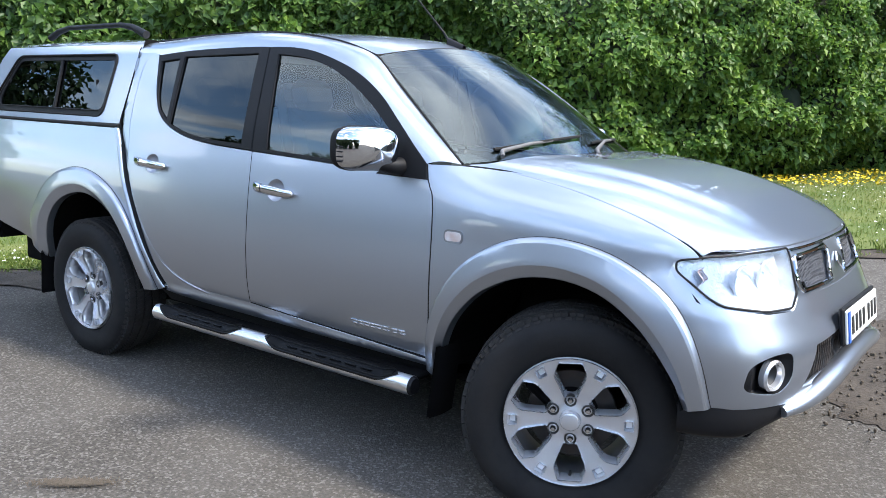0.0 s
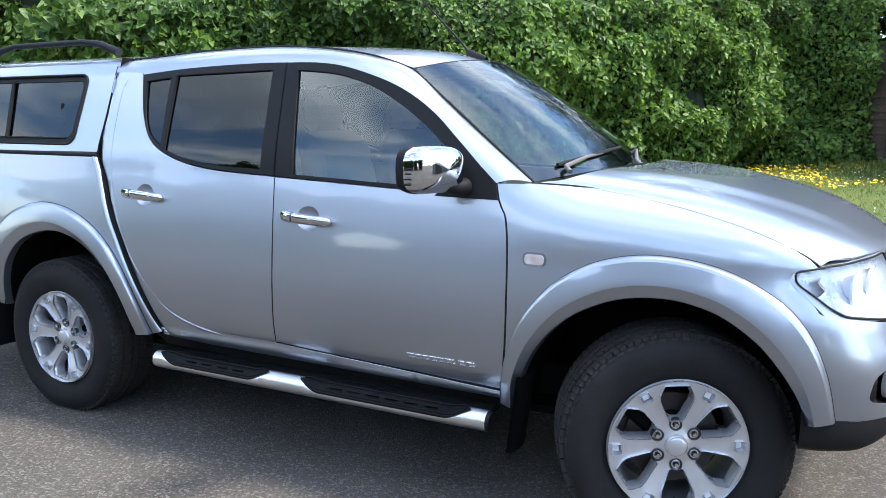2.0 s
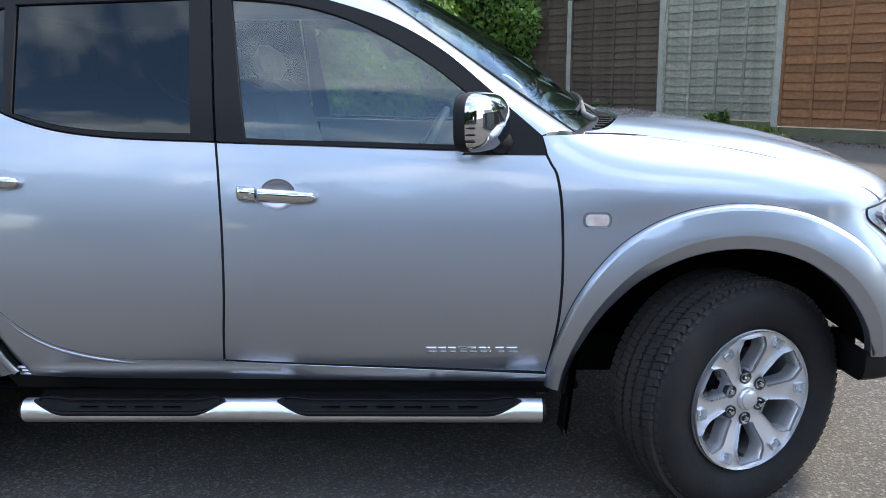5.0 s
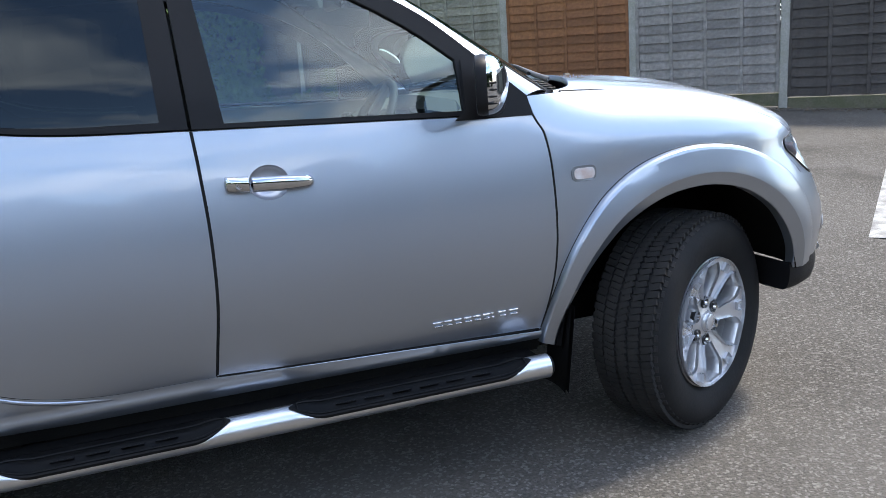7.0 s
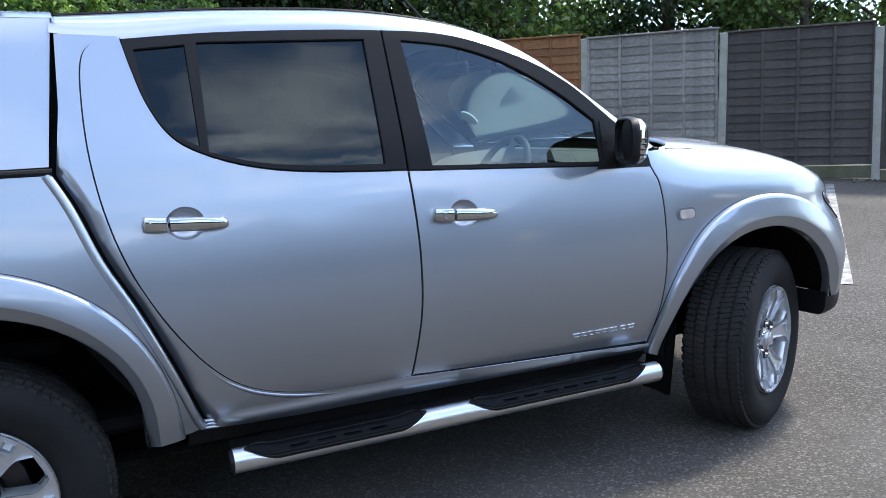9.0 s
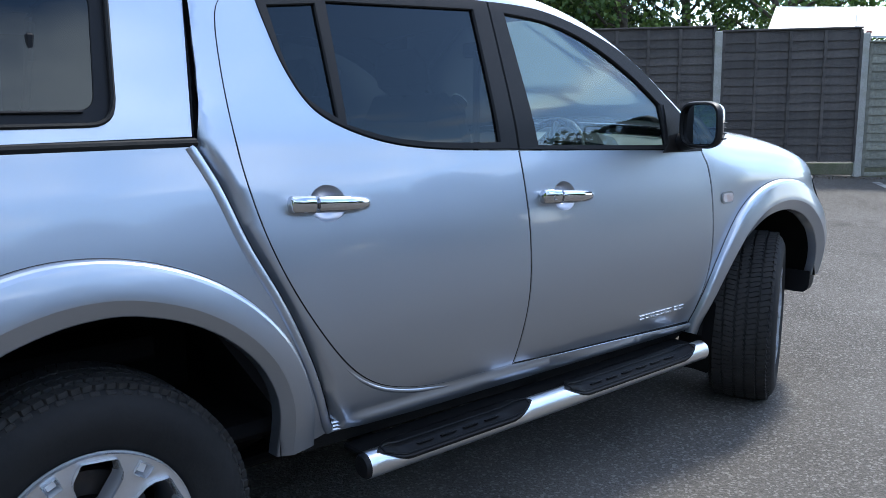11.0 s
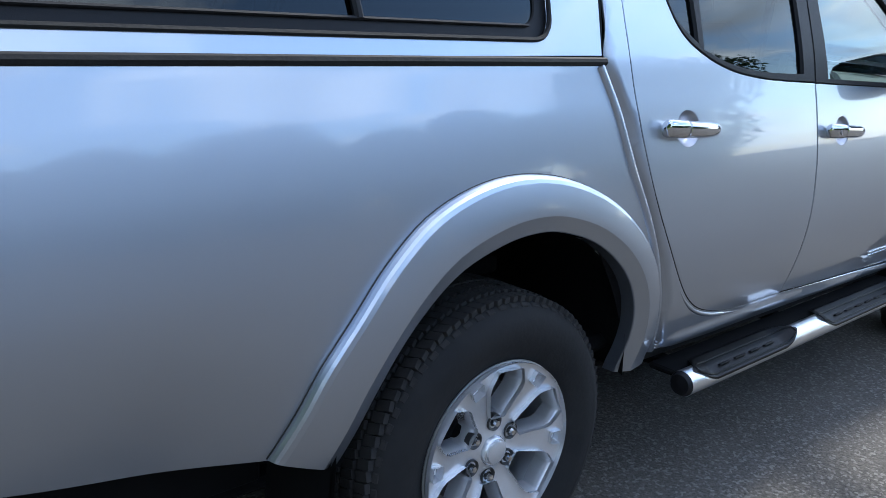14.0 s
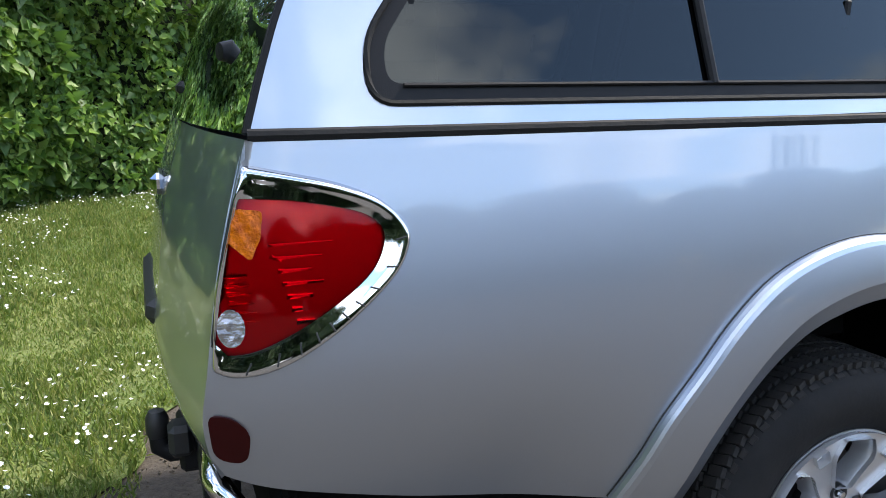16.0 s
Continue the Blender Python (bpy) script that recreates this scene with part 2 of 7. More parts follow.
        for i in range(n):
            for j in range(k - 1):
                a, b = o + i * k + j, o + ((i + 1) % c) * k + j
                self.f.append((a, a + 1, b + 1, b))
        return self

    def mesh(self, name, smooth=True, angle=None):
        me = bpy.data.meshes.new(name)
        me.from_pydata(self.v, [], self.f)
        me.validate()
        me.polygons.foreach_set("use_smooth", [smooth] * len(me.polygons))
        if smooth and angle:
            me.set_sharp_from_angle(angle=radians(angle))
        me.update()
        return me


def part(name, data, mat, parent=None, label=""):
    """Links a mesh (or a Geo) as one object under its thing."""
    if isinstance(data, Geo):
        data = data.mesh(name, angle=40)
    if mat and not data.materials:
        data.materials.append(mat)
    ob = new(name, data)
    if parent:
        ob.parent = parent
    if label:
        ob["label"] = label
    return ob


def thing(name, label, category, group="", kind="", at=(0, 0, 0)):
    ob = new(name)
    ob.location = at
    ob.empty_display_size = 0.2
    return tagged(ob, label, category, group, kind)


def lerp_table(tab, v):
    """Smooth interpolation in a table of (key, value) pairs."""
    if v <= tab[0][0]:
        return tab[0][1]
    if v >= tab[-1][0]:
        return tab[-1][1]
    i = 0
    while v > tab[i + 1][0]:
        i += 1
    (k0, a0), (k1, a1) = tab[i], tab[i + 1]
    d = (a1 - a0) / (k1 - k0)
    m0 = d if i == 0 else 0.5 * (d + (a0 - tab[i - 1][1]) / (k0 - tab[i - 1][0]))
    m1 = d if i + 2 >= len(tab) else 0.5 * (d + (tab[i + 2][1] - a1) / (tab[i + 2][0] - k1))
    h = k1 - k0
    u = (v - k0) / h
    return (2 * u**3 - 3 * u * u + 1) * a0 + (u**3 - 2 * u * u + u) * h * m0 + (3 * u * u - 2 * u**3) * a1 + (u**3 - u * u) * h * m1


def smooth_step(a, b, v):
    u = min(1.0, max(0.0, (v - a) / (b - a)))
    return u * u * (3 - 2 * u)


def spline(pts, n=6):
    """A smooth open curve through points of any dimension."""
    pts = [tuple(p) for p in pts]
    out = []
    for i in range(len(pts) - 1):
        p0, p1, p2, p3 = pts[max(i - 1, 0)], pts[i], pts[i + 1], pts[min(i + 2, len(pts) - 1)]
        for k in range(n):
            u = k / n
            out.append(tuple(0.5 * (2 * b + (c - a) * u + (2 * a - 5 * b + 4 * c - d) * u * u + (3 * b - a - 3 * c + d) * u**3)
                             for a, b, c, d in zip(p0, p1, p2, p3)))
    out.append(pts[-1])
    return out


def joined(*runs):
    """Runs of points end to end, without doubled points."""
    out = []
    for run in runs:
        for p in run:
            if not out or math.dist(p, out[-1]) > 2e-3:
                out.append(tuple(p))
    if math.dist(out[0], out[-1]) < 2e-3:
        out.pop()
    return out


def spaced(pts, step):
    """The closed outline with its long edges cut into steps."""
    out = []
    for a, b in zip(pts, pts[1:] + pts[:1]):
        n = max(1, math.ceil(math.dist(a, b) / step))
        out += [tuple(p + (q - p) * k / n for p, q in zip(a, b)) for k in range(n)]
    return out


def inside(p, poly):
    x, y = p
    hit = False
    for (ax, ay), (bx, by) in zip(poly, poly[1:] + poly[:1]):
        if (ay > y) != (by > y) and x < (bx - ax) * (y - ay) / (by - ay) + ax:
            hit = not hit
    return hit


def rounded(pts, r, n=5):
    """A closed outline with its corners rounded."""
    out = []
    k = len(pts)
    for i, p in enumerate(pts):
        a, b = Vector(pts[i - 1]) - Vector(p), Vector(pts[(i + 1) % k]) - Vector(p)
        ra = min(r, a.length * 0.45, b.length * 0.45)
        s, e = Vector(p) + a.normalized() * ra, Vector(p) + b.normalized() * ra
        for j in range(n + 1):
            u = j / n
            out.append(tuple((1 - u) ** 2 * s + 2 * u * (1 - u) * Vector(p) + u * u * e))
    return out


def panel(name, outline, fn, side=-1, step=0.035, lip=0.014, holes=(), flat=False):
    """Sheet metal: the outline (in the two coordinates of fn) filled, laid on the surface fn and turned in at its edges. side -1 is the
    car's right, 1 mirrors it to the left, 0 leaves it."""
    from mathutils.geometry import delaunay_2d_cdt
    rings = [spaced(list(outline), step)] + [spaced(list(h), step) for h in holes]
    pts, edges = [], []
    for ring in rings:
        o = len(pts)
        pts += ring
        edges += [(o + i, o + (i + 1) % len(ring)) for i in range(len(ring))]
    a0, a1 = min(p[0] for p in rings[0]), max(p[0] for p in rings[0])
    b0, b1 = min(p[1] for p in rings[0]), max(p[1] for p in rings[0])
    arr = np.array(pts)
    if not flat:
        for i in range(int((a1 - a0) / step) + 1):
            for j in range(int((b1 - b0) / step) + 1):
                p = (a0 + (i + 0.5 + 0.5 * (j % 2)) * step, b0 + (j + 0.5) * step)
                if np.min(np.sum((arr - p) ** 2, axis=1)) > (0.5 * step) ** 2 and inside(p, rings[0]) and not any(inside(p, h) for h in rings[1:]):
                    pts.append(p)
    v2, _, tris, *_ = delaunay_2d_cdt([Vector(p) for p in pts], edges, [], 0, 1e-6)
    keep = []
    for t in tris:
        c = (sum(v2[i][0] for i in t) / 3, sum(v2[i][1] for i in t) / 3)
        if inside(c, rings[0]) and not any(inside(c, h) for h in rings[1:]):
            keep.append(tuple(t))
    flip = -side if side else 1

    def at(a, b):
        p = Vector(fn(a, b))
        return Vector((p.x, p.y * flip, p.z)) if side == 1 else p
    e = 1e-3
    P, N = [], []
    for p in v2:
        a, b = p
        q = at(a, b)
        n = (at(a + e, b) - at(a - e, b)).cross(at(a, b + e) - at(a, b - e))
        n = n.normalized() if n.length > 1e-12 else Vector((0, side or -1, 0))
        P.append(q)
        N.append(n)
    # outward: away from the car's middle
    mid = Vector((0.0, 0.0, 0.8))
    score = sum(((q - Vector((max(-2.0, min(1.3, q.x)), 0, 0.75))).dot(n)) for q, n in zip(P, N))
    if score < 0:
        N = [-n for n in N]
    faces = []
    for t in keep:
        n = (P[t[1]] - P[t[0]]).cross(P[t[2]] - P[t[0]])
        faces.append(t if n.dot(N[t[0]]) > 0 else t[::-1])
    count = {}
    for t in faces:
        for i in range(3):
            count[(t[i], t[(i + 1) % 3])] = 1
    P, N, out = list(P), list(N), list(faces)
    if lip:
        for (i, j) in [k for k in count if (k[1], k[0]) not in count]:
            d = (P[j] - P[i]).normalized()
            o = d.cross(N[i]).normalized()
            base = len(P)
            P += [P[i], P[j], P[j] - N[j] * lip, P[i] - N[i] * lip]
            N += [(N[i] + o * 0.35).normalized(), (N[j] + o * 0.35).normalized(), o, o]
            out.append((base + 1, base, base + 3, base + 2))
    me = bpy.data.meshes.new(name)
    me.from_pydata([tuple(p) for p in P], [], out)
    me.polygons.foreach_set("use_smooth", [True] * len(me.polygons))
    me.normals_split_custom_set_from_vertices([tuple(n) for n in N])
    return me


# ---- the pickup truck's body surfaces ----
SIDE = [(0.20, 0.735), (0.35, 0.770), (0.46, 0.799), (0.52, 0.823), (0.58, 0.842), (0.66, 0.860), (0.74, 0.8705), (0.80, 0.8735), (0.86, 0.8725), (0.95, 0.8670), (1.02, 0.8595), (1.08, 0.8505), (1.15, 0.8385), (1.205, 0.8275),
        (1.30, 0.809), (1.45, 0.767), (1.60, 0.722), (1.67, 0.700), (1.75, 0.665)]
NOSE = [(0.25, 2.15), (0.45, 2.205), (0.60, 2.215), (0.72, 2.205), (0.80, 2.165), (0.87, 2.132), (1.016, 2.078), (1.10, 1.98)]
BONNET = [(0.80, 1.300), (0.95, 1.285), (1.28, 1.250), (1.60, 1.200), (1.90, 1.110), (2.08, 1.025)]


def plan_powers(z):
    """How square the nose is in plan: the bumper more than the lamps above it."""
    k = smooth_step(0.82, 1.0, z)
    return 5.6 - 0.7 * k, 3.65 - 0.85 * k


def taper(x, z):
    if x <= 1.2:
        return 1.0
    m, n = plan_powers(z)
    q = min(1.0, (x - 1.2) / (lerp_table(NOSE, z) - 1.2))
    return max(0.0, 1 - q**m) ** (1 / n)


def tail_in(x):
    """How far the flanks draw in towards the tailgate."""
    return 0.035 * max(0.0, (-2.62 - x) / 0.25) ** 2.4 if x < -2.62 else 0.0


def half_width(x, z):
    w = lerp_table(SIDE, z)
    if z > 0.95 and x > 0.8:
        hc = lerp_table(BONNET, x)
        q = min(1.0, (z - 0.95) / (hc - 0.95))
        c = 0.866 * max(0.0, 1 - q**3.2) ** (1 / 5.2)
        k = smooth_step(0.8, 1.2, x)
        w = w * (1 - k) + c * k
    w -= 0.052 * smooth_step(0.92, 0.55, z) * smooth_step(-1.95, -2.35, x)     # the flank rolls under behind the rear wheel
    return w * taper(x, min(z, 0.98)) - tail_in(x)


def flank(off=0.0):
    return lambda x, z: (x, -half_width(x, z) - off, z)


def tucked(x, z):
    """The cab's rear corner, which turns in where it meets the bed."""
    edge = lerp_table([(q, p) for p, q in BED_EDGE[::-1]] + [(1.70, -1.19)], z)
    return (x, -half_width(x, z) + 0.031 * smooth_step(0.045, 0.0, x - edge) * smooth_step(-0.50, -0.75, x)
            - 0.015 * math.exp(-((z - (0.472 - 0.018 * smooth_step(-0.3, 0.86, x))) / 0.021) ** 2) * smooth_step(-0.84, -0.74, x), z)


def house(off=0.0):
    """The sides of the cab above the belt line."""
    return lambda x, z: (x, -lerp_table(SIDE, z) - off, z)


def bonnet_height(x, y):
    wt = 0.866 * taper(x, 0.98)
    q = min(1.0, abs(y) / max(wt, 1e-4))
    return 0.95 + (lerp_table(BONNET, x) - 0.95) * max(0.0, 1 - q**5.2) ** (1 / 3.2)


def nose_x(y, z):
    q = min(1.0, abs(y) / lerp_table(SIDE, min(z, 0.95)))
    m, n = plan_powers(z)
    return 1.2 + (lerp_table(NOSE, z) - 1.2) * max(0.0, 1 - q**n) ** (1 / m)


def nose(off=0.0):
    return lambda y, z: (nose_x(y, z) + off, y, z)


truck = thing("pickup_truck", "silver double-cab pickup truck with a hard canopy, parked on asphalt", "truck")
RIGHT, LEFT = -1, 1
G = 0.0045     # half of a panel gap

GAP_FRONT = [(0.852, 1.168), (0.866, 1.140), (0.885, 1.102), (0.899, 1.000), (0.903, 0.815), (0.895, 0.662), (0.876, 0.541), (0.863, 0.469)]
GAP_MID = [(-0.146, 1.208), (-0.139, 1.100), (-0.133, 0.930), (-0.138, 0.750), (-0.155, 0.600), (-0.165, 0.516)]
DOOR_BACK = [(-0.985, 1.637), (-1.055, 1.627), (-1.092, 1.580), (-1.104, 1.460), (-1.100, 1.300), (-1.073, 1.130), (-1.021, 0.970), (-0.937, 0.812),
             (-0.832, 0.672), (-0.727, 0.588), (-0.600, 0.542), (-0.450, 0.520), (-0.300, 0.517), (-0.165, 0.516)]
DOOR_FOOT = [(-0.165, 0.516), (0.088, 0.502), (0.484, 0.485), (0.863, 0.469)]
BELT_REAR = [(-0.148, 1.209), (-0.443, 1.223), (-0.640, 1.248), (-0.790, 1.295), (-0.880, 1.353), (-0.936, 1.450), (-0.968, 1.560), (-0.985, 1.637)]
BELT_FRONT = [(0.852, 1.168), (0.640, 1.176), (0.105, 1.198), (-0.146, 1.208)]
FRAME_TOP = [(-0.985, 1.637), (-0.717, 1.659), (-0.386, 1.671), (-0.168, 1.671), (0.020, 1.664), (0.176, 1.636), (0.377, 1.570), (0.537, 1.482),
             (0.675, 1.368), (0.834, 1.222)]
BED_EDGE = [(-1.203, 1.262), (-1.153, 1.164), (-1.095, 1.015), (-1.015, 0.860), (-0.930, 0.668), (-0.868, 0.510), (-0.846, 0.470)]
ARCH_F = dict(
    outer=[(0.858, 0.425), (0.868, 0.500), (0.895, 0.603), (0.941, 0.722), (1.011, 0.829), (1.097, 0.914), (1.217, 0.981), (1.352, 1.015), (1.486, 1.017),
           (1.622, 0.991), (1.745, 0.935), (1.833, 0.868), (1.895, 0.780), (1.936, 0.670), (1.960, 0.540)],
    inner=[(0.922, 0.405), (0.936, 0.490), (0.960, 0.560), (1.008, 0.650), (1.072, 0.730), (1.154, 0.800), (1.273, 0.858), (1.390, 0.882), (1.507, 0.880),
           (1.622, 0.848), (1.725, 0.782), (1.790, 0.712), (1.835, 0.645), (1.862, 0.590), (1.880, 0.522)])
ARCH_R = dict(
    outer=[(-2.100, 0.545), (-2.057, 0.637), (-2.014, 0.726), (-1.942, 0.819), (-1.869, 0.902), (-1.773, 0.977), (-1.652, 1.023), (-1.519, 1.039),
           (-1.371, 1.020), (-1.226, 0.965), (-1.105, 0.881), (-1.010, 0.764), (-0.945, 0.610), (-0.915, 0.450)],
    inner=[(-1.945, 0.480), (-1.915, 0.560), (-1.880, 0.645), (-1.830, 0.730), (-1.762, 0.803), (-1.680, 0.858), (-1.573, 0.893), (-1.480, 0.906),
           (-1.390, 0.900), (-1.270, 0.862), (-1.165, 0.795), (-1.085, 0.705), (-1.037, 0.590), (-1.025, 0.440)])


def shifted(run, dx, dz=0.0):
    return [(x + dx, z + dz) for x, z in run]


def arch_cut(arch, k=0.55):
    """The hole in the sheet metal under an arch flare."""
    return [(a[0] + (b[0] - a[0]) * k, a[1] + (b[1] - a[1]) * k) for a, b in zip(arch["outer"], arch["inner"])]


def bowl_ring(x0, z0):
    return [(x0 + 0.056 * math.cos(a), z0 + 0.048 * math.sin(a)) for a in (2 * math.pi * k / 28 for k in range(28))]


def build_side(side):
    sp = spline
    gf, gm = sp(GAP_FRONT), sp(GAP_MID)
    # front wing
    seam = sp([(0.975, 1.224), (1.144, 1.213), (1.387, 1.179), (1.611, 1.130), (1.768, 1.077), (1.850, 1.035), (1.886, 1.000)])
    wing = joined(shifted(gf, G)[::-1], [(0.842, 1.222)], seam, [(1.815, 0.990), (1.806, 0.968), (1.842, 0.916), (1.876, 0.874), (1.852, 0.866)],
                  sp(arch_cut(ARCH_F, 0.45))[::-1])
    part("front_wing", panel("front_wing", wing, flank(), side, 0.03), PAINT, truck)
    patch = panel("wing_patch", [(1.775, 0.955), (1.817, 0.974), (1.862, 0.922), (1.895, 0.874), (1.930, 0.860), (1.930, 0.800), (1.790, 0.800)], flank(-0.004), side, 0.03, 0)
    part("wing_patch", patch, PAINT, truck)
    # side repeater
    lamp = part("side_repeater", panel("side_repeater", rounded([(0.961, 0.949), (0.961, 0.997), (1.047, 0.997), (1.047, 0.949)], 0.023), flank(0.004), side, 0.02, 0.008), BEZEL, truck, "grey bezel")
    part("lens", panel("lens", rounded([(0.969, 0.956), (0.969, 0.990), (1.039, 0.990), (1.039, 0.956)], 0.016), flank(0.008), side, 0.010, 0.006),
         material("clear_lens", (0.62, 0.61, 0.61), rough=0.15, coat=1.0, stain=0.6, stain_size=26, tint=(0.44, 0.27, 0.20)), lamp, "clear ribbed lens")
    # doors
    door = part("front_door", panel("front_door", joined(shifted(gm, G), shifted(sp(DOOR_FOOT), 0, G), shifted(gf, -G)[::-1], BELT_FRONT), flank(), side, 0.03, 0.014, [bowl_ring(0.040, 1.054)]), PAINT, truck)
    sill_line = [(-0.975, 1.637), (-0.168, 1.671)]
    front_hole = joined(sp([(-0.104, 1.640), (0.100, 1.618), (0.285, 1.561), (0.478, 1.456), (0.625, 1.345)]), [(0.632, 1.196), (-0.058, 1.222)])
    top_f = [p for p in sp(FRAME_TOP) if p[0] > -0.166]
    part("window_frame", panel("window_frame", joined([(-0.142, 1.214), (-0.163, 1.668)], top_f, [(0.845, 1.175), (0.640, 1.182), (0.105, 1.203)]), house(0.002), side, 0.03, 0.02, [front_hole]), TRIM, door, "black window frame")
    part("window_pane", panel("window_pane", front_hole, house(-0.010), side, 0.05, 0), GLASS, door, "lightly tinted glass")
    back = [(x, z) for x, z in sp(DOOR_BACK) if z < 0.80]
    ridge = []
    for k, (x, z) in enumerate(back):
        ax, az = back[max(k - 1, 0)]
        bx, bz = back[min(k + 1, len(back) - 1)]
        d = math.hypot(bx - ax, bz - az)
        nx, nz = (bz - az) / d, -(bx - ax) / d
        if nx * (-0.45 - x) + nz * (0.90 - z) > 0:          # away from the door's middle
            nx, nz = -nx, -nz
        q = Vector(flank(-0.004)(x + 0.013 * nx, z + 0.013 * nz))
        ridge.append((q.x, -side * q.y, q.z))
    part("sill_ridge", Geo().tube(ridge, [0.001 + 0.007 * math.sin(math.pi * k / (len(ridge) - 1)) for k in range(len(ridge))], 10), PAINT, truck)
    rdoor = part("rear_door", panel("rear_door", joined(sp(DOOR_BACK), shifted(gm, -G)[::-1], sp(BELT_REAR)), flank(), side, 0.03, 0.014, [bowl_ring(-0.866, 1.104)]), PAINT, truck)
    rear_hole = joined([(-0.772, 1.630), (-0.233, 1.643), (-0.222, 1.238)], sp([(-0.222, 1.238), (-0.450, 1.245), (-0.635, 1.266), (-0.776, 1.304)]))
    quarter = joined(sp([(-0.952, 1.608), (-0.930, 1.470), (-0.898, 1.392), (-0.855, 1.352), (-0.799, 1.320)]), [(-0.805, 1.622)])
    part("window_frame", panel("window_frame", joined(shifted(sp(BELT_REAR), 0.002, 0.006), [p for p in sp(FRAME_TOP) if p[0] < -0.17], [(-0.171, 1.670)], [(-0.152, 1.215)]),
                               house(0.002), side, 0.03, 0.02, [rear_hole, quarter]), TRIM, rdoor, "black window frame")
    part("window_pane", panel("window_pane", rear_hole, house(-0.010), side, 0.05, 0), PRIVACY, rdoor, "dark privacy glass")
    part("quarter_pane", panel("quarter_pane", quarter, house(-0.010), side, 0.05, 0), PRIVACY, rdoor, "dark privacy glass")
    # handles in their bowls
    for d, x0, z0 in ((door, 0.040, 1.054), (rdoor, -0.866, 1.104)):
        tilt = -0.06
        bowl = Geo()

        def cup(u, v, x0=x0, z0=z0):
            a, r = 2 * math.pi * u, 1.02 * v
            x, z = x0 + 0.056 * r * math.cos(a), z0 + 0.048 * r * math.sin(a)
            return (x, side * (half_width(x, z) - 0.001 - 0.026 * max(0.0, 1 - v**2.6) ** 0.6), z)
        bowl.grid(cup, 32, 9, close_u=True)
        part("handle_bowl", bowl, BOWL, d, "dished recess")
        g, block = Geo(), Geo()

        def grip(s0, s1, thick, bow):
            """A rounded chrome length between two places of the handle, -1 its rear end and 1 its front end."""
            def at(u, v, x0=x0, z0=z0):
                q, a = u * 2 - 1, 2 * math.pi * v
                s_ = s0 + (s1 - s0) * u
                x = x0 + 0.122 * s_
                k = max(0.02, 1 - (abs(q) ** 14 if q * (1 if bow else -1) > 0 else abs(q) ** 90)) ** 0.5
                rz, ry = thick * k * (1 - 0.24 * max(0.0, s_) ** 2), 0.016 * k
                yc = half_width(x, z0) + 0.010 + 0.019 * (1 - abs(s_) ** 3.2)
                c, sn = math.cos(a), math.sin(a)
                return (x, side * (yc + ry * math.copysign(abs(c) ** 0.95, c) + 0.10 * rz * sn), z0 + tilt * (x - x0) + rz * sn)
            return at
        g.grid(grip(-0.44, 1.0, 0.0215, True), 36, 20, close_v=True)
        part("door_handle", g, CHROME, d, "chrome pull handle")
        block.grid(grip(-1.0, -0.455, 0.0235, False), 20, 20, close_v=True)
        block = part("handle_block", block, CHROME, d, "chrome fixed end of the handle")
        if d is door:
            xl = x0 - 0.085
            m = pose(xl, side * (half_width(xl, z0) + 0.0365), z0 + 0.004, 0, 0, 0 if side < 0 else 180)
            part("door_lock", Geo().lathe([(0.0, -0.002), (0.0035, -0.002), (0.004, 0.0), (0.0085, -0.0025), (0.0095, 0.001), (0.0095, 0.012)], 20, m), STEEL_DULL, d, "round lock barrel")
    # cab corner and sill
    corner = joined([(-0.990, 1.645), (-1.156, 1.652), (-1.166, 1.450)], shifted(sp(BED_EDGE), 0.012), [(-0.843, 0.462), (-0.55, 0.448), (0.861, 0.436)],
                    shifted(sp(DOOR_FOOT), 0, -G)[::-1], shifted(sp(DOOR_BACK)[::-1], -G, -0.002))
    part("cab_side", panel("cab_side", corner, tucked, side, 0.022), PAINT, truck)
    # roof rail and windscreen pillar
    outer = sp([(-1.168, 0.703, 1.655)] + [(x, lerp_table(SIDE, z), z) for x, z in FRAME_TOP], 5)
    inner = sp([(-1.168, 0.600, 1.712), (-1.0, 0.600, 1.722), (-0.717, 0.602, 1.738), (-0.386, 0.602, 1.746), (-0.168, 0.600, 1.740), (0.020, 0.596, 1.722), (0.200, 0.590, 1.690), (0.360, 0.582, 1.638),
                (0.545, 0.630, 1.506), (0.745, 0.690, 1.365), (0.945, 0.750, 1.226)], 5)
    g = Geo()
    n = len(outer) - 1

    def rail(u, v):
        a, b = Vector(outer[round(u * n)]), Vector(inner[round(u * n)])
        t = v
        p = a.lerp(b, t)
        bulge = 0.022 * math.sin(math.pi * min(1, t)) * (1 - 0.3 * t)
        out = Vector((0.25 * u, 0.75, 0.66)).normalized()
        q = p + out * bulge
        return (q.x, side * q.y, q.z)
    g.grid(rail, n, 8)
    part("roof_rail", g.mesh("roof_rail"), PAINT, truck)
    # dark inner structure behind the gaps
    back = panel("inner_frame", joined(shifted(gm, -0.05), [(-0.115, 0.47), (0.80, 0.47)], [(0.90, 0.60), (0.93, 1.0), (0.90, 1.16), (-0.2, 1.19)]), flank(-0.03), side, 0.08, 0)
    part("inner_frame", back, UNDER, truck)
    back = panel("inner_frame", joined([(-1.25, 1.27), (-1.25, 0.9), (-0.95, 0.46), (-0.10, 0.46), (-0.09, 1.16), (-0.4, 1.20), (-0.75, 1.23), (-0.98, 1.42), (-1.02, 1.62), (-1.26, 1.62)]), flank(-0.03), side, 0.08, 0)
    part("inner_frame", back, UNDER, truck)
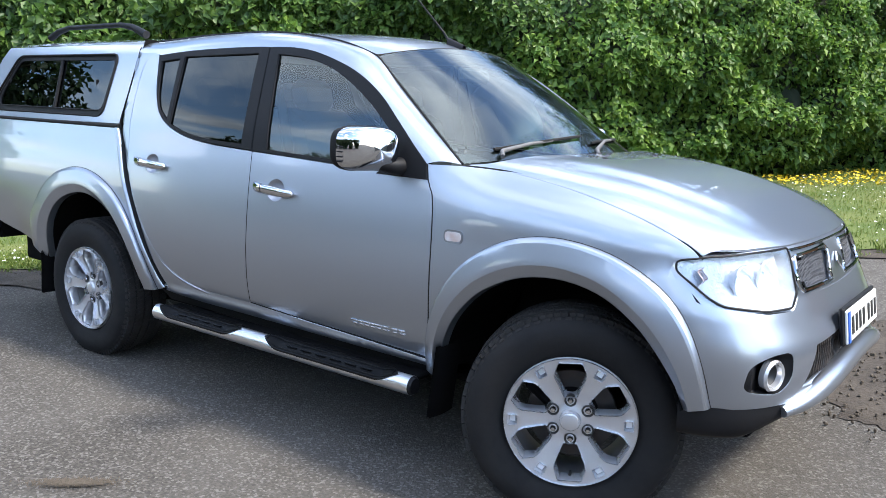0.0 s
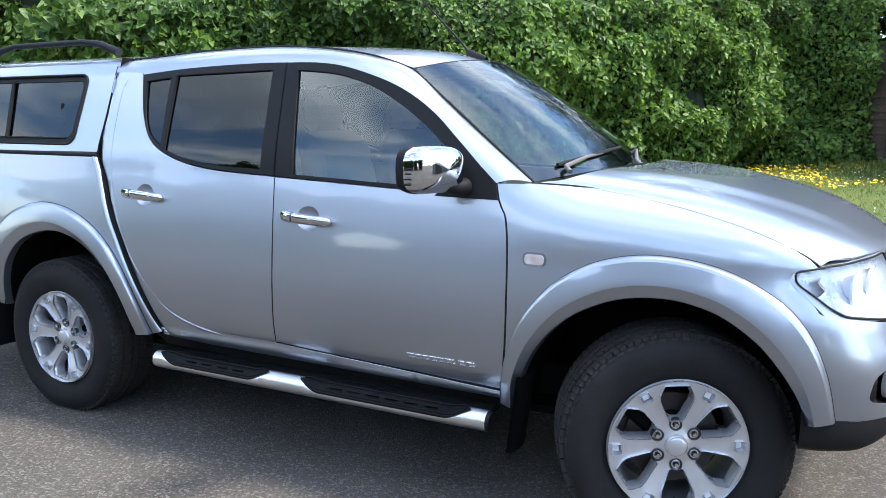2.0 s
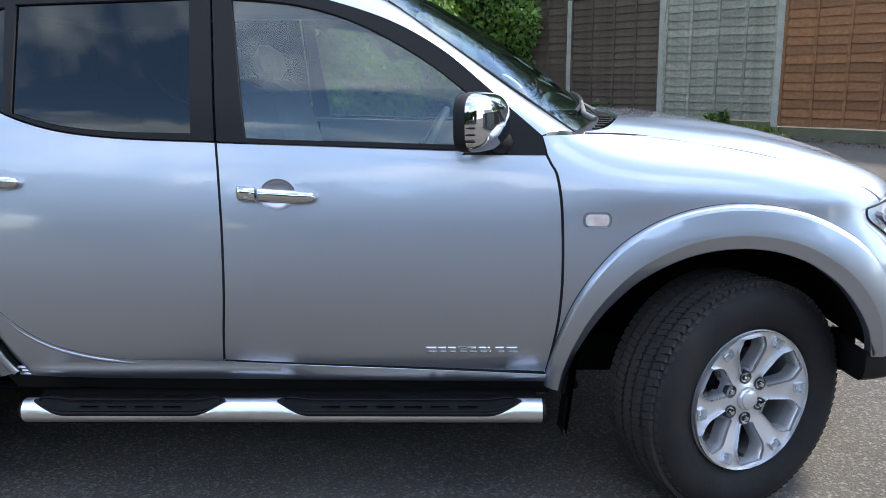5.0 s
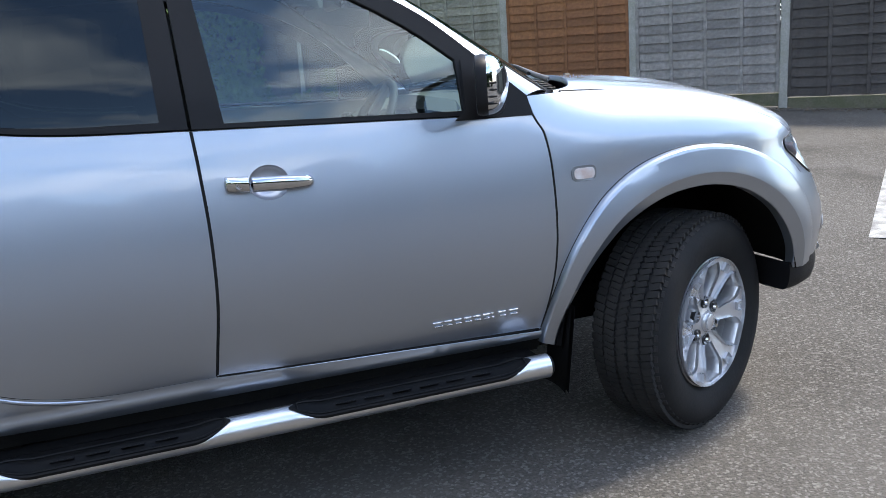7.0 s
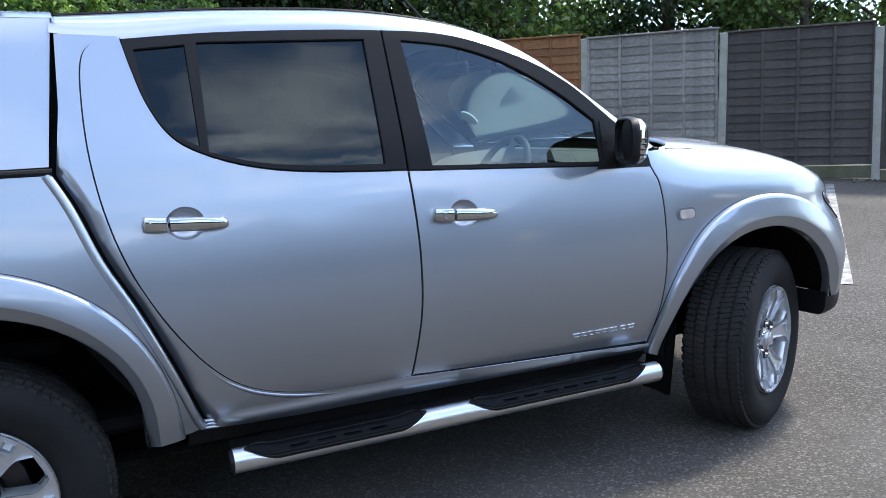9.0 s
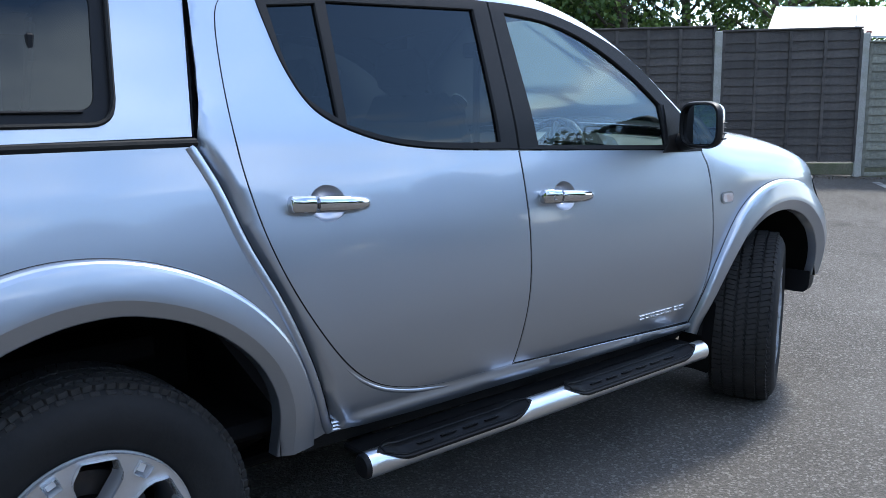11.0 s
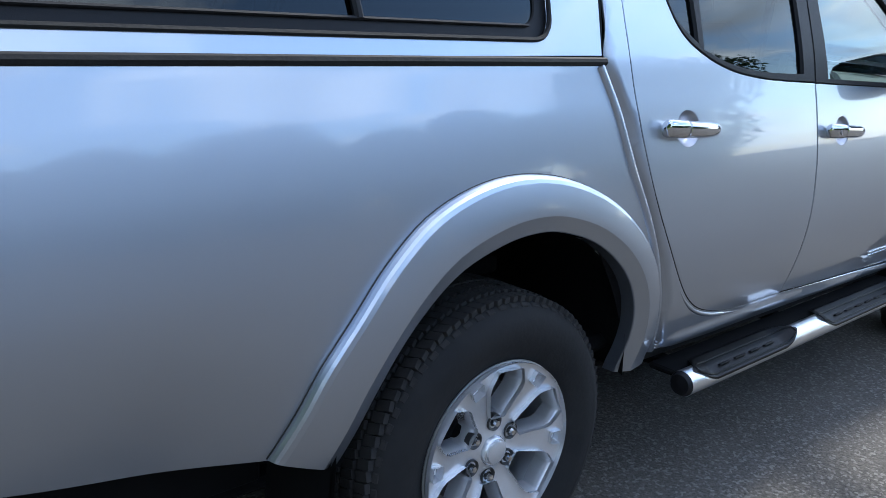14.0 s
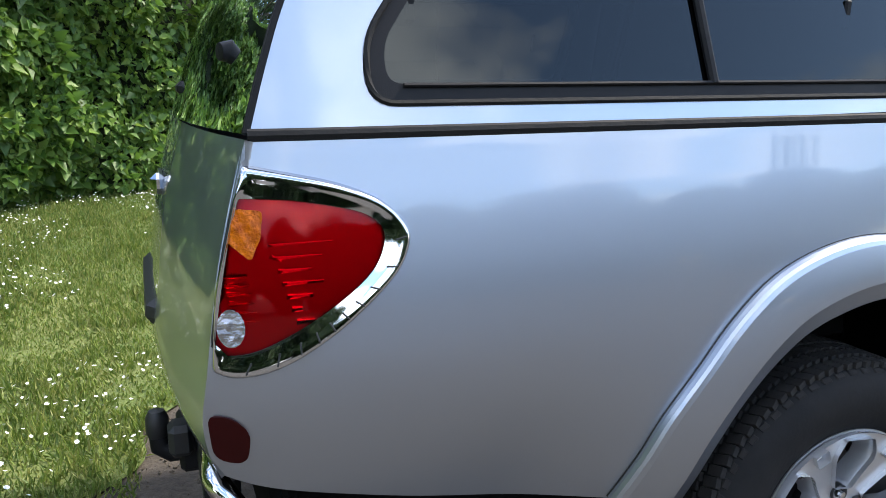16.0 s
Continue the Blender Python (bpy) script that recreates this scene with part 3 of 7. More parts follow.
    # black seals down in the gaps
    for name, run in (("door_seal", gf), ("door_seal", gm), ("door_seal", sp(DOOR_BACK) + sp(DOOR_FOOT)), ("wing_seal", [(0.846, 1.226)] + gf[:2])):
        g = Geo().tube([(x, side * (half_width(x, z) - 0.009), z) for x, z in run], 0.0075, 6)
        part(name, g, RUBBER, truck, "black rubber seal")
    g = Geo().tube([(x, side * (half_width(x, z) - 0.013), z) for x, z in seam], 0.005, 6)
    part("bonnet_seal", g, RUBBER, truck, "black rubber seal")
    g = Geo().tube([(x + 0.012, side * (half_width(x, z) - 0.085), z) for x, z in sp([(-1.172, 1.66), (-1.188, 1.45), (-1.204, 1.27)] + BED_EDGE[1:])], 0.014, 8)
    part("bed_gap_seal", g, RUBBER, truck, "black rubber between cab and bed")
    bead = sp(BED_EDGE)
    full = sp([(-1.172, 1.68), (-1.186, 1.45), (-1.203, 1.262)] + BED_EDGE[1:])
    n_f = len(full) - 1
    strip = lambda dx, d0, d1: Geo().grid(lambda u, v: (full[round(u * n_f)][0] + dx, side * (half_width(*full[round(u * n_f)]) - d0 - (d1 - d0) * v), full[round(u * n_f)][1]), n_f, 3)
    part("bed_gap_seal", strip(0.003, 0.002, 0.075), INK, truck, "black rubber on the front of the bed")
    part("cab_back_edge", strip(0.0135, 0.034, 0.080), PAINT, truck)
    part("bed_edge", Geo().tube([(x - 0.014, side * (half_width(x, z) - 0.006), z) for x, z in bead], 0.0145, 12), PAINT, truck, "rounded front edge of the bed")
    for k in range(3):
        z = 0.497 - 0.013 * k
        part("tread_strip", Geo().tube([(-0.862 + 0.004 * k, side * (half_width(-0.85, z) - 0.022), z - 0.012), (-0.74 + 0.02 * k, side * (half_width(-0.7, z) - 0.016), z - 0.018)], 0.006, 8), BOWL, truck, "bright ribbed tread strip")
    # mirror
    build_mirror(side, door)
    # bed side
    bed = joined(shifted(sp(BED_EDGE), -0.004), [(-0.90, 0.455)], sp(arch_cut(ARCH_R, 0.45))[::-1],
                 sp([(-2.098, 0.540), (-2.279, 0.572), (-2.483, 0.612), (-2.643, 0.655), (-2.760, 0.690), (-2.825, 0.720)]),
                 sp([(-2.848, 0.760), (-2.856, 0.823), (-2.846, 0.900), (-2.818, 1.073), (-2.778, 1.225), (-2.764, 1.262)]))
    part("bed_side", panel("bed_side", bed, flank(), side, 0.03), PAINT, truck)
    rub = Geo()
    xs = [-1.20 - 1.56 * i / 40 for i in range(41)]
    rub.tube([(x, side * (lerp_table(SIDE, 1.273) - tail_in(x) + 0.001), 1.272) for x in xs], 0.010, 8)
    part("canopy_seal", rub, RUBBER, truck, "black rubber seal")
    for name, arch in (("front_arch", ARCH_F), ("rear_arch", ARCH_R)):
        o, i = sp(arch["outer"], 4), sp(arch["inner"], 4)
        n = len(o) - 1
        rows = [(0.0, -0.004), (0.0, 0.010), (0.020, 0.019), (0.055, 0.0245), (0.12, 0.0280), (0.28, 0.0310), (0.48, 0.0335), (0.64, 0.0350), (0.675, 0.0347), (0.69, 0.0335), (0.85, 0.0215), (0.98, 0.0115), (1.0, 0.008), (1.01, -0.006), (1.02, -0.030)]

        def flare(u, v):
            k = round(u * n)
            f, off = rows[round(v * (len(rows) - 1))]
            x, z = o[k][0] + (i[k][0] - o[k][0]) * f, o[k][1] + (i[k][1] - o[k][1]) * f
            return (x, side * (half_width(x, z) + off), z)
        g = Geo().grid(flare, n, len(rows) - 1)
        me = g.mesh(name, angle=11)
        flare_part = part(name, me, PAINT, truck)
        part("arch_seal", Geo().tube([(x, side * (half_width(x, z) + 0.0005), z) for x, z in o], 0.0022, 5), INK, flare_part, "thin black joint")
        # liner of the wheel well
        g = Geo()
        i = sp(arch["inner"], 2)
        cx = 1.48 if name == "front_arch" else -1.48
        n2 = len(i) - 1

        def liner(u, v):
            x, z = i[round(u * n2)]
            k = 1.0 + 0.07 * min(1, v * 6)
            return (cx + (x - cx) * k, side * (0.83 - 0.50 * v), 0.40 + (z - 0.40) * k)
        g.grid(liner, n2, 7)
        g.add([(cx - 0.50, side * 0.33, 0.42), (cx + 0.42, side * 0.33, 0.50), (cx + 0.42, side * 0.33, 0.95), (cx - 0.50, side * 0.33, 0.95)], [(0, 1, 2, 3)])
        part("wheel_well", g, UNDER, truck, "black wheel well liner")


BOWL = material("silver_recess", (0.44, 0.46, 0.50), rough=0.30, metal=0.85, stain=0.05, stain_size=5, coat=1.0)


def build_mirror(side, door):
    g = Geo()

    def shell(u, v):
        s, a = u, 2 * math.pi * v
        k = max(0.0, 1 - s**2.6) ** 0.5
        c, sn = math.cos(a), math.sin(a)
        e = 0.55
        y = 0.965 + 0.110 * k * math.copysign(abs(c) ** e, c) - 0.006 * s
        z = 1.272 + 0.082 * k * math.copysign(abs(sn) ** e, sn) + 0.008 * (y - 1.0)
        return (0.650 + 0.070 * s + 0.42 * (0.965 - y), side * y, z)
    g.grid(shell, 14, 40, close_v=True)
    cap = part("mirror", g, CHROME, door, "chrome wing mirror cap")
    g = Geo()

    def rim(u, v):
        a = 2 * math.pi * v
        c, sn = math.cos(a), math.sin(a)
        e = 0.55
        k, dx = ((1.0, 0.004), (1.03, -0.012), (0.98, -0.028), (0.90, -0.030), (0.87, -0.016))[round(u * 4)]
        y, z = 0.965 + 0.110 * k * math.copysign(abs(c) ** e, c), 1.272 + 0.082 * k * math.copysign(abs(sn) ** e, sn)
        return (0.650 + dx + 0.42 * (0.965 - y), side * y, z + 0.008 * (y - 1.0))
    g.grid(rim, 4, 40, close_v=True)
    part("mirror_housing", g, TRIM, cap, "black mirror housing")
    g = Geo()

    def pane(u, v):
        a = 2 * math.pi * v
        c, sn = math.cos(a), math.sin(a)
        y, z = 0.965 + 0.097 * u * math.copysign(abs(c) ** 0.55, c), 1.272 + 0.071 * u * math.copysign(abs(sn) ** 0.55, sn)
        return (0.635 + 0.42 * (0.965 - y), side * y, z)
    g.grid(pane, 4, 40, close_v=True)
    part("mirror_glass", g, MIRROR, cap, "mirror glass")
    # slots at the outer edge
    g = Geo()
    for k in range(4):
        g.box((0.622, side * 1.070, 1.225 + 0.018 * k), (0.030, 0.008, 0.006), chamfer=0.002)
    part("mirror_slot", g, TRIM, cap, "black slots in the chrome")
    # triangular base and arm
    sail = panel("mirror_base", [(0.600, 1.170), (0.850, 1.166), (0.838, 1.225), (0.690, 1.352), (0.640, 1.345), (0.636, 1.20)], lambda x, z: (x, -lerp_table(SIDE, z) - 0.007, z), side, 0.03, 0.02)
    part("mirror_base", sail, TRIM, door, "black mirror base")
    g = Geo()
    g.tube([(0.715, side * 0.835, 1.205), (0.712, side * 0.88, 1.208), (0.695, side * 0.92, 1.218), (0.680, side * 0.945, 1.24)], [0.036, 0.030, 0.026, 0.024], 14)
    part("mirror_arm", g, TRIM, door, "black mirror arm")


MIRROR = material("mirror_silver", (0.55, 0.58, 0.60), rough=0.02, metal=1.0)
for s in (RIGHT, LEFT):
    build_side(s)

# bonnet, cowl and windscreen
edge_r = spline([(x, 0.004 - half_width(x, z)) for x, z in ((0.975, 1.224), (1.144, 1.213), (1.387, 1.179), (1.611, 1.130), (1.768, 1.077), (1.850, 1.035), (1.883, 1.003))])
front_r = spline([edge_r[-1], (1.902, -0.752), (1.984, -0.635), (2.046, -0.436), (2.066, -0.20), (2.070, 0.0)])
rear_r = spline([(1.165, 0.0), (1.150, -0.300), (1.110, -0.540), (1.055, -0.690), (0.975, -0.740)])
half = joined(edge_r, front_r)
outline = joined(half, [(x, -y) for x, y in half[::-1]], [(x, -y) for x, y in rear_r[::-1]], rear_r)
part("bonnet", panel("bonnet", outline, lambda x, y: (x, y, bonnet_height(x, y) + 0.012 * smooth_step(0.62, 0.48, abs(y) + 0.10 * (x - 1.0)) * smooth_step(1.1, 1.4, x) * smooth_step(2.05, 1.8, x)), 0, 0.035, 0.018), PAINT, truck)
g = Geo()


def screen_point(u, v, off=0.0):
    """The windscreen: u across (-1 right to 1 left), v from the cowl to the roof."""
    b = Vector((1.105 - 0.160 * u * u, 0.745 * u, 1.262 - 0.034 * u * u))
    t = Vector((0.440 - 0.078 * u * u, 0.578 * u, 1.702 - 0.062 * u * u))
    p = b.lerp(t, v)
    n = Vector((0.55, 0, 0.83))
    return p + n * (0.018 * math.sin(math.pi * v) * (1 - u**4) + off)


g.grid(lambda i, j: screen_point(i * 2 - 1, j), 30, 16)
part("windscreen", g.mesh("windscreen"), SCREEN, truck, "tinted windscreen")
ring = [screen_point(0.80 + 0.045 * math.cos(a), 0.30 + 0.075 * math.sin(a), -0.004) for a in (2 * math.pi * k / 24 for k in range(24))]
part("tax_disc", Geo().add([screen_point(0.80, 0.30, -0.004)] + ring, [(0, i + 1, (i + 1) % 24 + 1) for i in range(24)]), PLATE, truck, "round paper disc inside the windscreen")
g = Geo()
edge = [screen_point(-1, j / 16, -0.001) for j in range(17)] + [screen_point(i / 15 - 1, 1, -0.004) for i in range(1, 31)] + [screen_point(1, 1 - j / 16, 0.002) for j in range(1, 17)]
g.tube(edge, 0.0055, 8)
part("windscreen_seal", g, RUBBER, truck, "black windscreen seal")
g = Geo()
g.grid(lambda i, j: (lambda u, w: (1.105 - 0.16 * u * u + 0.07 * w * (1 - 0.75 * u * u), 0.745 * u, 1.250 - 0.034 * u * u - 0.010 * math.sin(math.pi * w)))(i * 2 - 1, j * 1.5 - 0.4), 30, 8)
part("cowl", g, TRIM, truck, "black ribbed cowl")
for k in range(-10, 11):
    u = k / 11
    g = Geo().box((1.135 - 0.15 * u * u, 0.745 * u, 1.252 - 0.034 * u * u), (0.05 * (1 - 0.6 * u * u), 0.006, 0.006), chamfer=0.002)
    part("cowl_rib", g, TRIM, truck)
for y0, tip in ((-0.60, -0.02), (0.02, 0.52)):
    arm = thing("wiper", "", "")
    arm.parent = truck
    p0 = Vector((1.125 - 0.15 * (y0 / 0.75) ** 2, y0, 1.258))
    a, b = screen_point(y0 / 0.72 + 0.06, 0.05, 0.03), screen_point(tip / 0.72, 0.10, 0.022)
    part("wiper_arm", Geo().tube([p0, p0 + Vector((-0.03, 0.04, 0.018)), a.lerp(b, 0.35), a.lerp(b, 0.62)], [0.009, 0.009, 0.007, 0.005], 10), WIPER, arm, "weathered grey wiper arm")
    part("wiper_blade", Geo().tube([screen_point(y0 / 0.72 + (tip - y0) / 0.72 * t + 0.05, 0.07 + 0.055 * t, 0.010) for t in (0, 0.25, 0.5, 0.75, 1.0)], 0.0065, 8), RUBBER, arm)
for x, y in ((1.284, -0.25), (1.284, 0.25)):
    part("washer_nozzle", Geo().box((x, y, bonnet_height(x, y) + 0.006), (0.03, 0.022, 0.014), chamfer=0.006), TRIM, truck)

# roof
g = Geo()
mid_line = spline([(-1.168, 0.600, 1.712), (-1.0, 0.600, 1.722), (-0.717, 0.602, 1.738), (-0.386, 0.602, 1.746), (-0.168, 0.600, 1.740), (0.020, 0.596, 1.722), (0.200, 0.590, 1.690), (0.360, 0.582, 1.638)], 5)
n = len(mid_line) - 1


def roof_point(u, v):
    x, y, z = mid_line[round(u * n)]
    w = v * 2 - 1
    fwd = 0.078 * smooth_step(0.55, 1.0, u)
    return (x + fwd * (1 - w * w), y * w, z + (0.034 + 0.030 * smooth_step(0.5, 1.0, u)) * (1 - abs(w) ** 2.2) - 0.004)


g.grid(roof_point, n, 24)
part("roof", g.mesh("roof"), PAINT, truck)
for s in (RIGHT, LEFT):
    g = Geo().tube([(x, s * (y - 0.002), z + 0.001) for x, y, z in mid_line], 0.006, 6)
    part("roof_ditch", g, TRIM, truck, "black roof ditch strip")
aerial = part("aerial_base", Geo().grid(lambda u, v: (0.385 + 0.050 * (u - 0.5) * 2 * 0.9, -0.045 + 0.022 * math.cos(math.pi * v) * (1 - 0.3 * u), 1.704 + (0.054 - 0.036 * u) * math.sin(math.pi * v)), 8, 10), TRIM, truck, "black aerial base")
part("aerial", Geo().tube([(0.350, -0.045, 1.730), (0.305, -0.045, 1.785), (0.12, -0.045, 1.965), (-0.02, -0.045, 2.095)], [0.007, 0.0055, 0.003, 0.0025], 8), TRIM, aerial, "thin black rod")

# ---- nose ----
head_lamp = [(-0.818, 0.963), (-0.812, 0.996), (-0.752, 1.010), (-0.635, 1.018), (-0.436, 1.022), (-0.462, 0.950), (-0.478, 0.885), (-0.540, 0.848), (-0.667, 0.848), (-0.778, 0.866), (-0.796, 0.890), (-0.806, 0.922)]
half = joined([(0.0, 0.862), (-0.09, 0.862), (-0.448, 0.872), (-0.484, 0.872)], [(-0.540, 0.840), (-0.667, 0.840), (-0.778, 0.858), (-0.800, 0.864)],
              spline([(-half_width(x - 0.03, z), z) for x, z in ((1.833, 0.862), (1.865, 0.825), (1.893, 0.780), (1.934, 0.670), (1.956, 0.550))]), spline([(-0.775, 0.538), (-0.690, 0.552), (-0.600, 0.562)]), [(-0.585, 0.53)], spline([(-0.575, 0.530), (-0.400, 0.578), (-0.2, 0.606), (0.0, 0.615)]))
outline = joined(half, [(-y, z) for y, z in half[::-1]])
fog_cut = [rounded([(s * 0.758, 0.604), (s * 0.758, 0.690), (s * 0.700, 0.722), (s * 0.620, 0.728), (s * 0.622, 0.640), (s * 0.665, 0.592)], 0.03) for s in (-1, 1)]
low_half = [(0.0, 0.735), (-0.255, 0.738), (-0.480, 0.728), (-0.570, 0.600), (-0.500, 0.600), (-0.300, 0.632), (0.0, 0.645)]
low_cut = joined(low_half, [(-y, z) for y, z in low_half[::-1]])
bumper = part("front_bumper", panel("front_bumper", outline, nose(0.004), 0, 0.03, 0.03, fog_cut + [low_cut]), PAINT, truck)
part("lower_grille", panel("lower_grille", low_cut, nose(-0.06), 0, 0.06, 0), UNDER, bumper, "black lower grille")
wires = Geo()
for k in range(-26, 27):
    y = k * 0.021
    for sgn in (-1, 1):
        run = [(nose_x(y + sgn * 0.03 * t, 0.62 + 0.115 * t) - 0.018, y + sgn * 0.03 * t, 0.62 + 0.115 * t) for t in (0, 0.5, 1)]
        if all(inside((p[1], p[2]), low_cut) for p in run[1:2]):
            wires.tube(run, 0.0028, 4, caps=False)
part("grille_mesh", wires, DARK_METAL, bumper, "diamond wire mesh")
bar = Geo()
ys = [-0.64 + 1.28 * i / 40 for i in range(41)]
bar.tube([(nose_x(y, 0.60) + 0.002, y, 0.533 + 0.083 * (1 - (y / 0.64) ** 2)) for y in ys], [0.018 + 0.021 * (1 - abs(y / 0.64) ** 6) for y in ys], 16)
part("bumper_bar", bar, PAINT, bumper, "silver lower bar")
corner = spline([(1.866, 0.812), (1.900, 0.806), (1.935, 0.797), (1.972, 0.782), (2.012, 0.762), (2.047, 0.739), (2.088, 0.701), (2.127, 0.650), (2.154, 0.600), (2.185, 0.500), (2.202, 0.360), (2.211, 0.200), (2.214, 0.0)], 4)
lip_run = [Vector((x, -y)) for x, y in corner] + [Vector((x, y)) for x, y in corner[-2::-1]]
# outward step and drop of the lip's section, from the paint's edge round to its underside
LIP = [(-0.012, 0.0), (0.001, 0.004), (0.004, 0.30), (0.002, 0.62), (-0.006, 0.86), (-0.024, 0.99), (-0.060, 1.0), (-0.110, 0.97)]


def lip_point(i, j):
    k = round(i * (len(lip_run) - 1))
    q = lip_run[k]
    along = (lip_run[min(k + 1, len(lip_run) - 1)] - lip_run[max(k - 1, 0)]).normalized()
    out = Vector((along.y, -along.x))
    y = abs(q.y)
    mid = smooth_step(0.64, 0.50, y)              # behind the silver bar the lip draws back and up
    top = 0.560 - 0.10 * max(0.0, min(y, 0.74) - 0.6) - 0.004 * smooth_step(0.74, 0.80, y) + 0.055 * mid * (1 - (y / 0.64) ** 2)
    high = (0.060 + 0.048 * smooth_step(0.62, 0.76, y)) * (1 - 0.3 * mid)
    step, drop = LIP[round(j * (len(LIP) - 1))]
    q = q + out * (step - 0.004 - 0.05 * mid)
    return (q.x, q.y, top - high * drop)


lip = Geo().grid(lip_point, len(lip_run) - 1, len(LIP) - 1)
for i in (0.0, 1.0):
    cap = [lip_point(i, k / (len(LIP) - 1)) for k in range(len(LIP))]
    lip.add(cap + [(x - 0.01, math.copysign(0.60, y), z) for x, y, z in cap], [(k, k + 1, k + 9, k + 8) for k in range(7)])
part("bumper_lip", lip.mesh("bumper_lip", angle=60), TRIM, bumper, "black plastic lower lip")
for s in (-1, 1):
    cut = [(y, z) for y, z in (fog_cut[0] if s < 0 else fog_cut[1])]
    g = Geo()
    k = len(cut)
    rim0 = [nose(0.002)(y, z) for y, z in cut]
    cy, cz = s * 0.68, 0.655
    floor = [(nose_x(s * 0.68, 0.655) - 0.055, cy + (y - cy) * 0.85, cz + (z - cz) * 0.85) for y, z in cut]
    g.add(rim0 + floor, [(i, (i + 1) % k, k + (i + 1) % k, k + i) for i in range(k)] + [tuple(range(k, 2 * k))])
    fog = part("fog_lamp", g, TRIM, bumper, "black fog lamp surround")
    m = look((nose_x(s * 0.675, 0.65) - 0.012, s * 0.672, 0.652), (nose_x(s * 0.675, 0.65) - 1.0, s * 0.35, 0.652)) @ pose(0, 0, 0, 90, 0, 0)
    part("fog_ring", Geo().lathe([(0.034, -0.012), (0.038, 0.004), (0.046, 0.008), (0.052, 0.0), (0.050, -0.02)], 36, m), ALLOY, fog, "silver ring")
    part("fog_lens", Geo().lathe([(0.0, -0.030), (0.018, -0.026), (0.036, -0.012)], 28, m), INK, fog, "dark fog lamp lens")
    lamp = [(y * -s, z) for y, z in head_lamp]
    shell = part("headlight", panel("headlight", rounded(lamp, 0.012), nose(-0.050), 0, 0.03, 0.0), LAMP_CHROME, truck, "chrome lamp reflector")
    ring = spaced(rounded(lamp, 0.012), 0.02)
    wall = Geo().add([nose(-0.002)(y, z) for y, z in ring] + [nose(-0.052)(y, z) for y, z in ring], [(i, (i + 1) % len(ring), len(ring) + (i + 1) % len(ring), len(ring) + i) for i in range(len(ring))])
    part("lamp_wall", wall, LAMP_CHROME, shell, "chrome lamp wall")
    part("lens", panel("lens", rounded(lamp, 0.012), nose(0.0), 0, 0.03, 0.0), LENS, shell, "clear lens")
    rim = [nose(0.003)(y, z) for y, z in spaced(rounded(lamp, 0.012), 0.02)]
    part("lamp_seal", Geo().tube(rim + rim[:1], 0.0035, 6, caps=False), TRIM, shell, "black lamp seal")
    for y, z, r in ((0.545, 0.935, 0.056), (0.655, 0.930, 0.052)):
        m = pose(nose_x(y, z) - 0.055, s * y, z, 0, 0, -90 + s * 14)
        part("bulb_bowl", Geo().lathe([(0.0, -0.045), (r * 0.35, -0.040), (r * 0.7, -0.02), (r * 0.95, 0.018), (r, 0.022), (r * 1.05, 0.014)], 28, m), LAMP_CHROME, shell, "chrome bowl")
        part("projector", Geo().lathe([(0.0, 0.004), (r * 0.28, 0.0), (r * 0.42, -0.02), (r * 0.46, -0.04)], 20, m), LENS, shell, "clear projector")
    part("indicator", Geo().grid(lambda u, v: (nose_x(0.772, 0.94) - 0.026 - 0.01 * math.sin(9 * v), s * (0.745 + 0.045 * u), 0.90 + 0.075 * v), 4, 8), PINK, shell, "reddish indicator")
    # upper grille
    gr = [(-0.428, 0.993), (-0.115, 1.000), (-0.100, 0.990), (-0.112, 0.910), (-0.100, 0.882), (-0.440, 0.886), (-0.455, 0.935)]
    gr = [(y * -s, z) for y, z in gr]
    grille = part("grille", panel("grille", gr, nose(-0.045), 0, 0.06, 0), UNDER, truck, "black grille back")
    wires = Geo()
    for k in range(40):
        for sgn in (-1, 1):
            y0 = 0.06 + k * 0.0125
            run = [(y0 + sgn * 0.04 * (t - 0.5), 0.885 + 0.11 * t) for t in (0.0, 0.2, 0.4, 0.6, 0.8, 1.0)]
            run = [(s * y, z) for y, z in run if inside((s * y, z), gr)]
            if len(run) > 1:
                wires.tube([(nose_x(y, z) - 0.012, y, z) for y, z in run], 0.0020, 4, caps=False)
    part("grille_mesh", wires, STEEL_DULL, grille, "fine wire mesh")
    rim = [nose(0.004)(y, z) for y, z in spaced(rounded(gr, 0.015), 0.02)]
    part("grille_frame", Geo().tube(rim + rim[:1], 0.008, 8, caps=False), CHROME, grille, "chrome grille surround")
skin_half = joined(spline([(0.0, 1.022), (-0.30, 1.022), (-0.60, 1.022), (-0.80, 1.002)]), [(-0.822, 0.965), (-0.812, 0.90), (-0.806, 0.855), (-0.50, 0.835), (0.0, 0.855)])
skin = joined(skin_half, [(-y, z) for y, z in skin_half[::-1]])
gr_cut = [(-0.428, 0.993), (-0.115, 1.000), (-0.100, 0.990), (-0.112, 0.910), (-0.100, 0.882), (-0.440, 0.886), (-0.455, 0.935)]
part("nose_panel", panel("nose_panel", skin, nose(-0.006), 0, 0.03, 0.03, [rounded(head_lamp, 0.012), rounded([(-y, z) for y, z in head_lamp], 0.012), gr_cut, [(-y, z) for y, z in gr_cut]]), PAINT, truck)
slope = Geo()
slope.grid(lambda u, v: (nose_x(0.10 * (2 * u - 1), 0.868 + 0.147 * v) + 0.006, 0.095 * (2 * u - 1), 0.868 + 0.147 * v), 8, 8)
centre = part("grille_centre", slope, PAINT, truck)
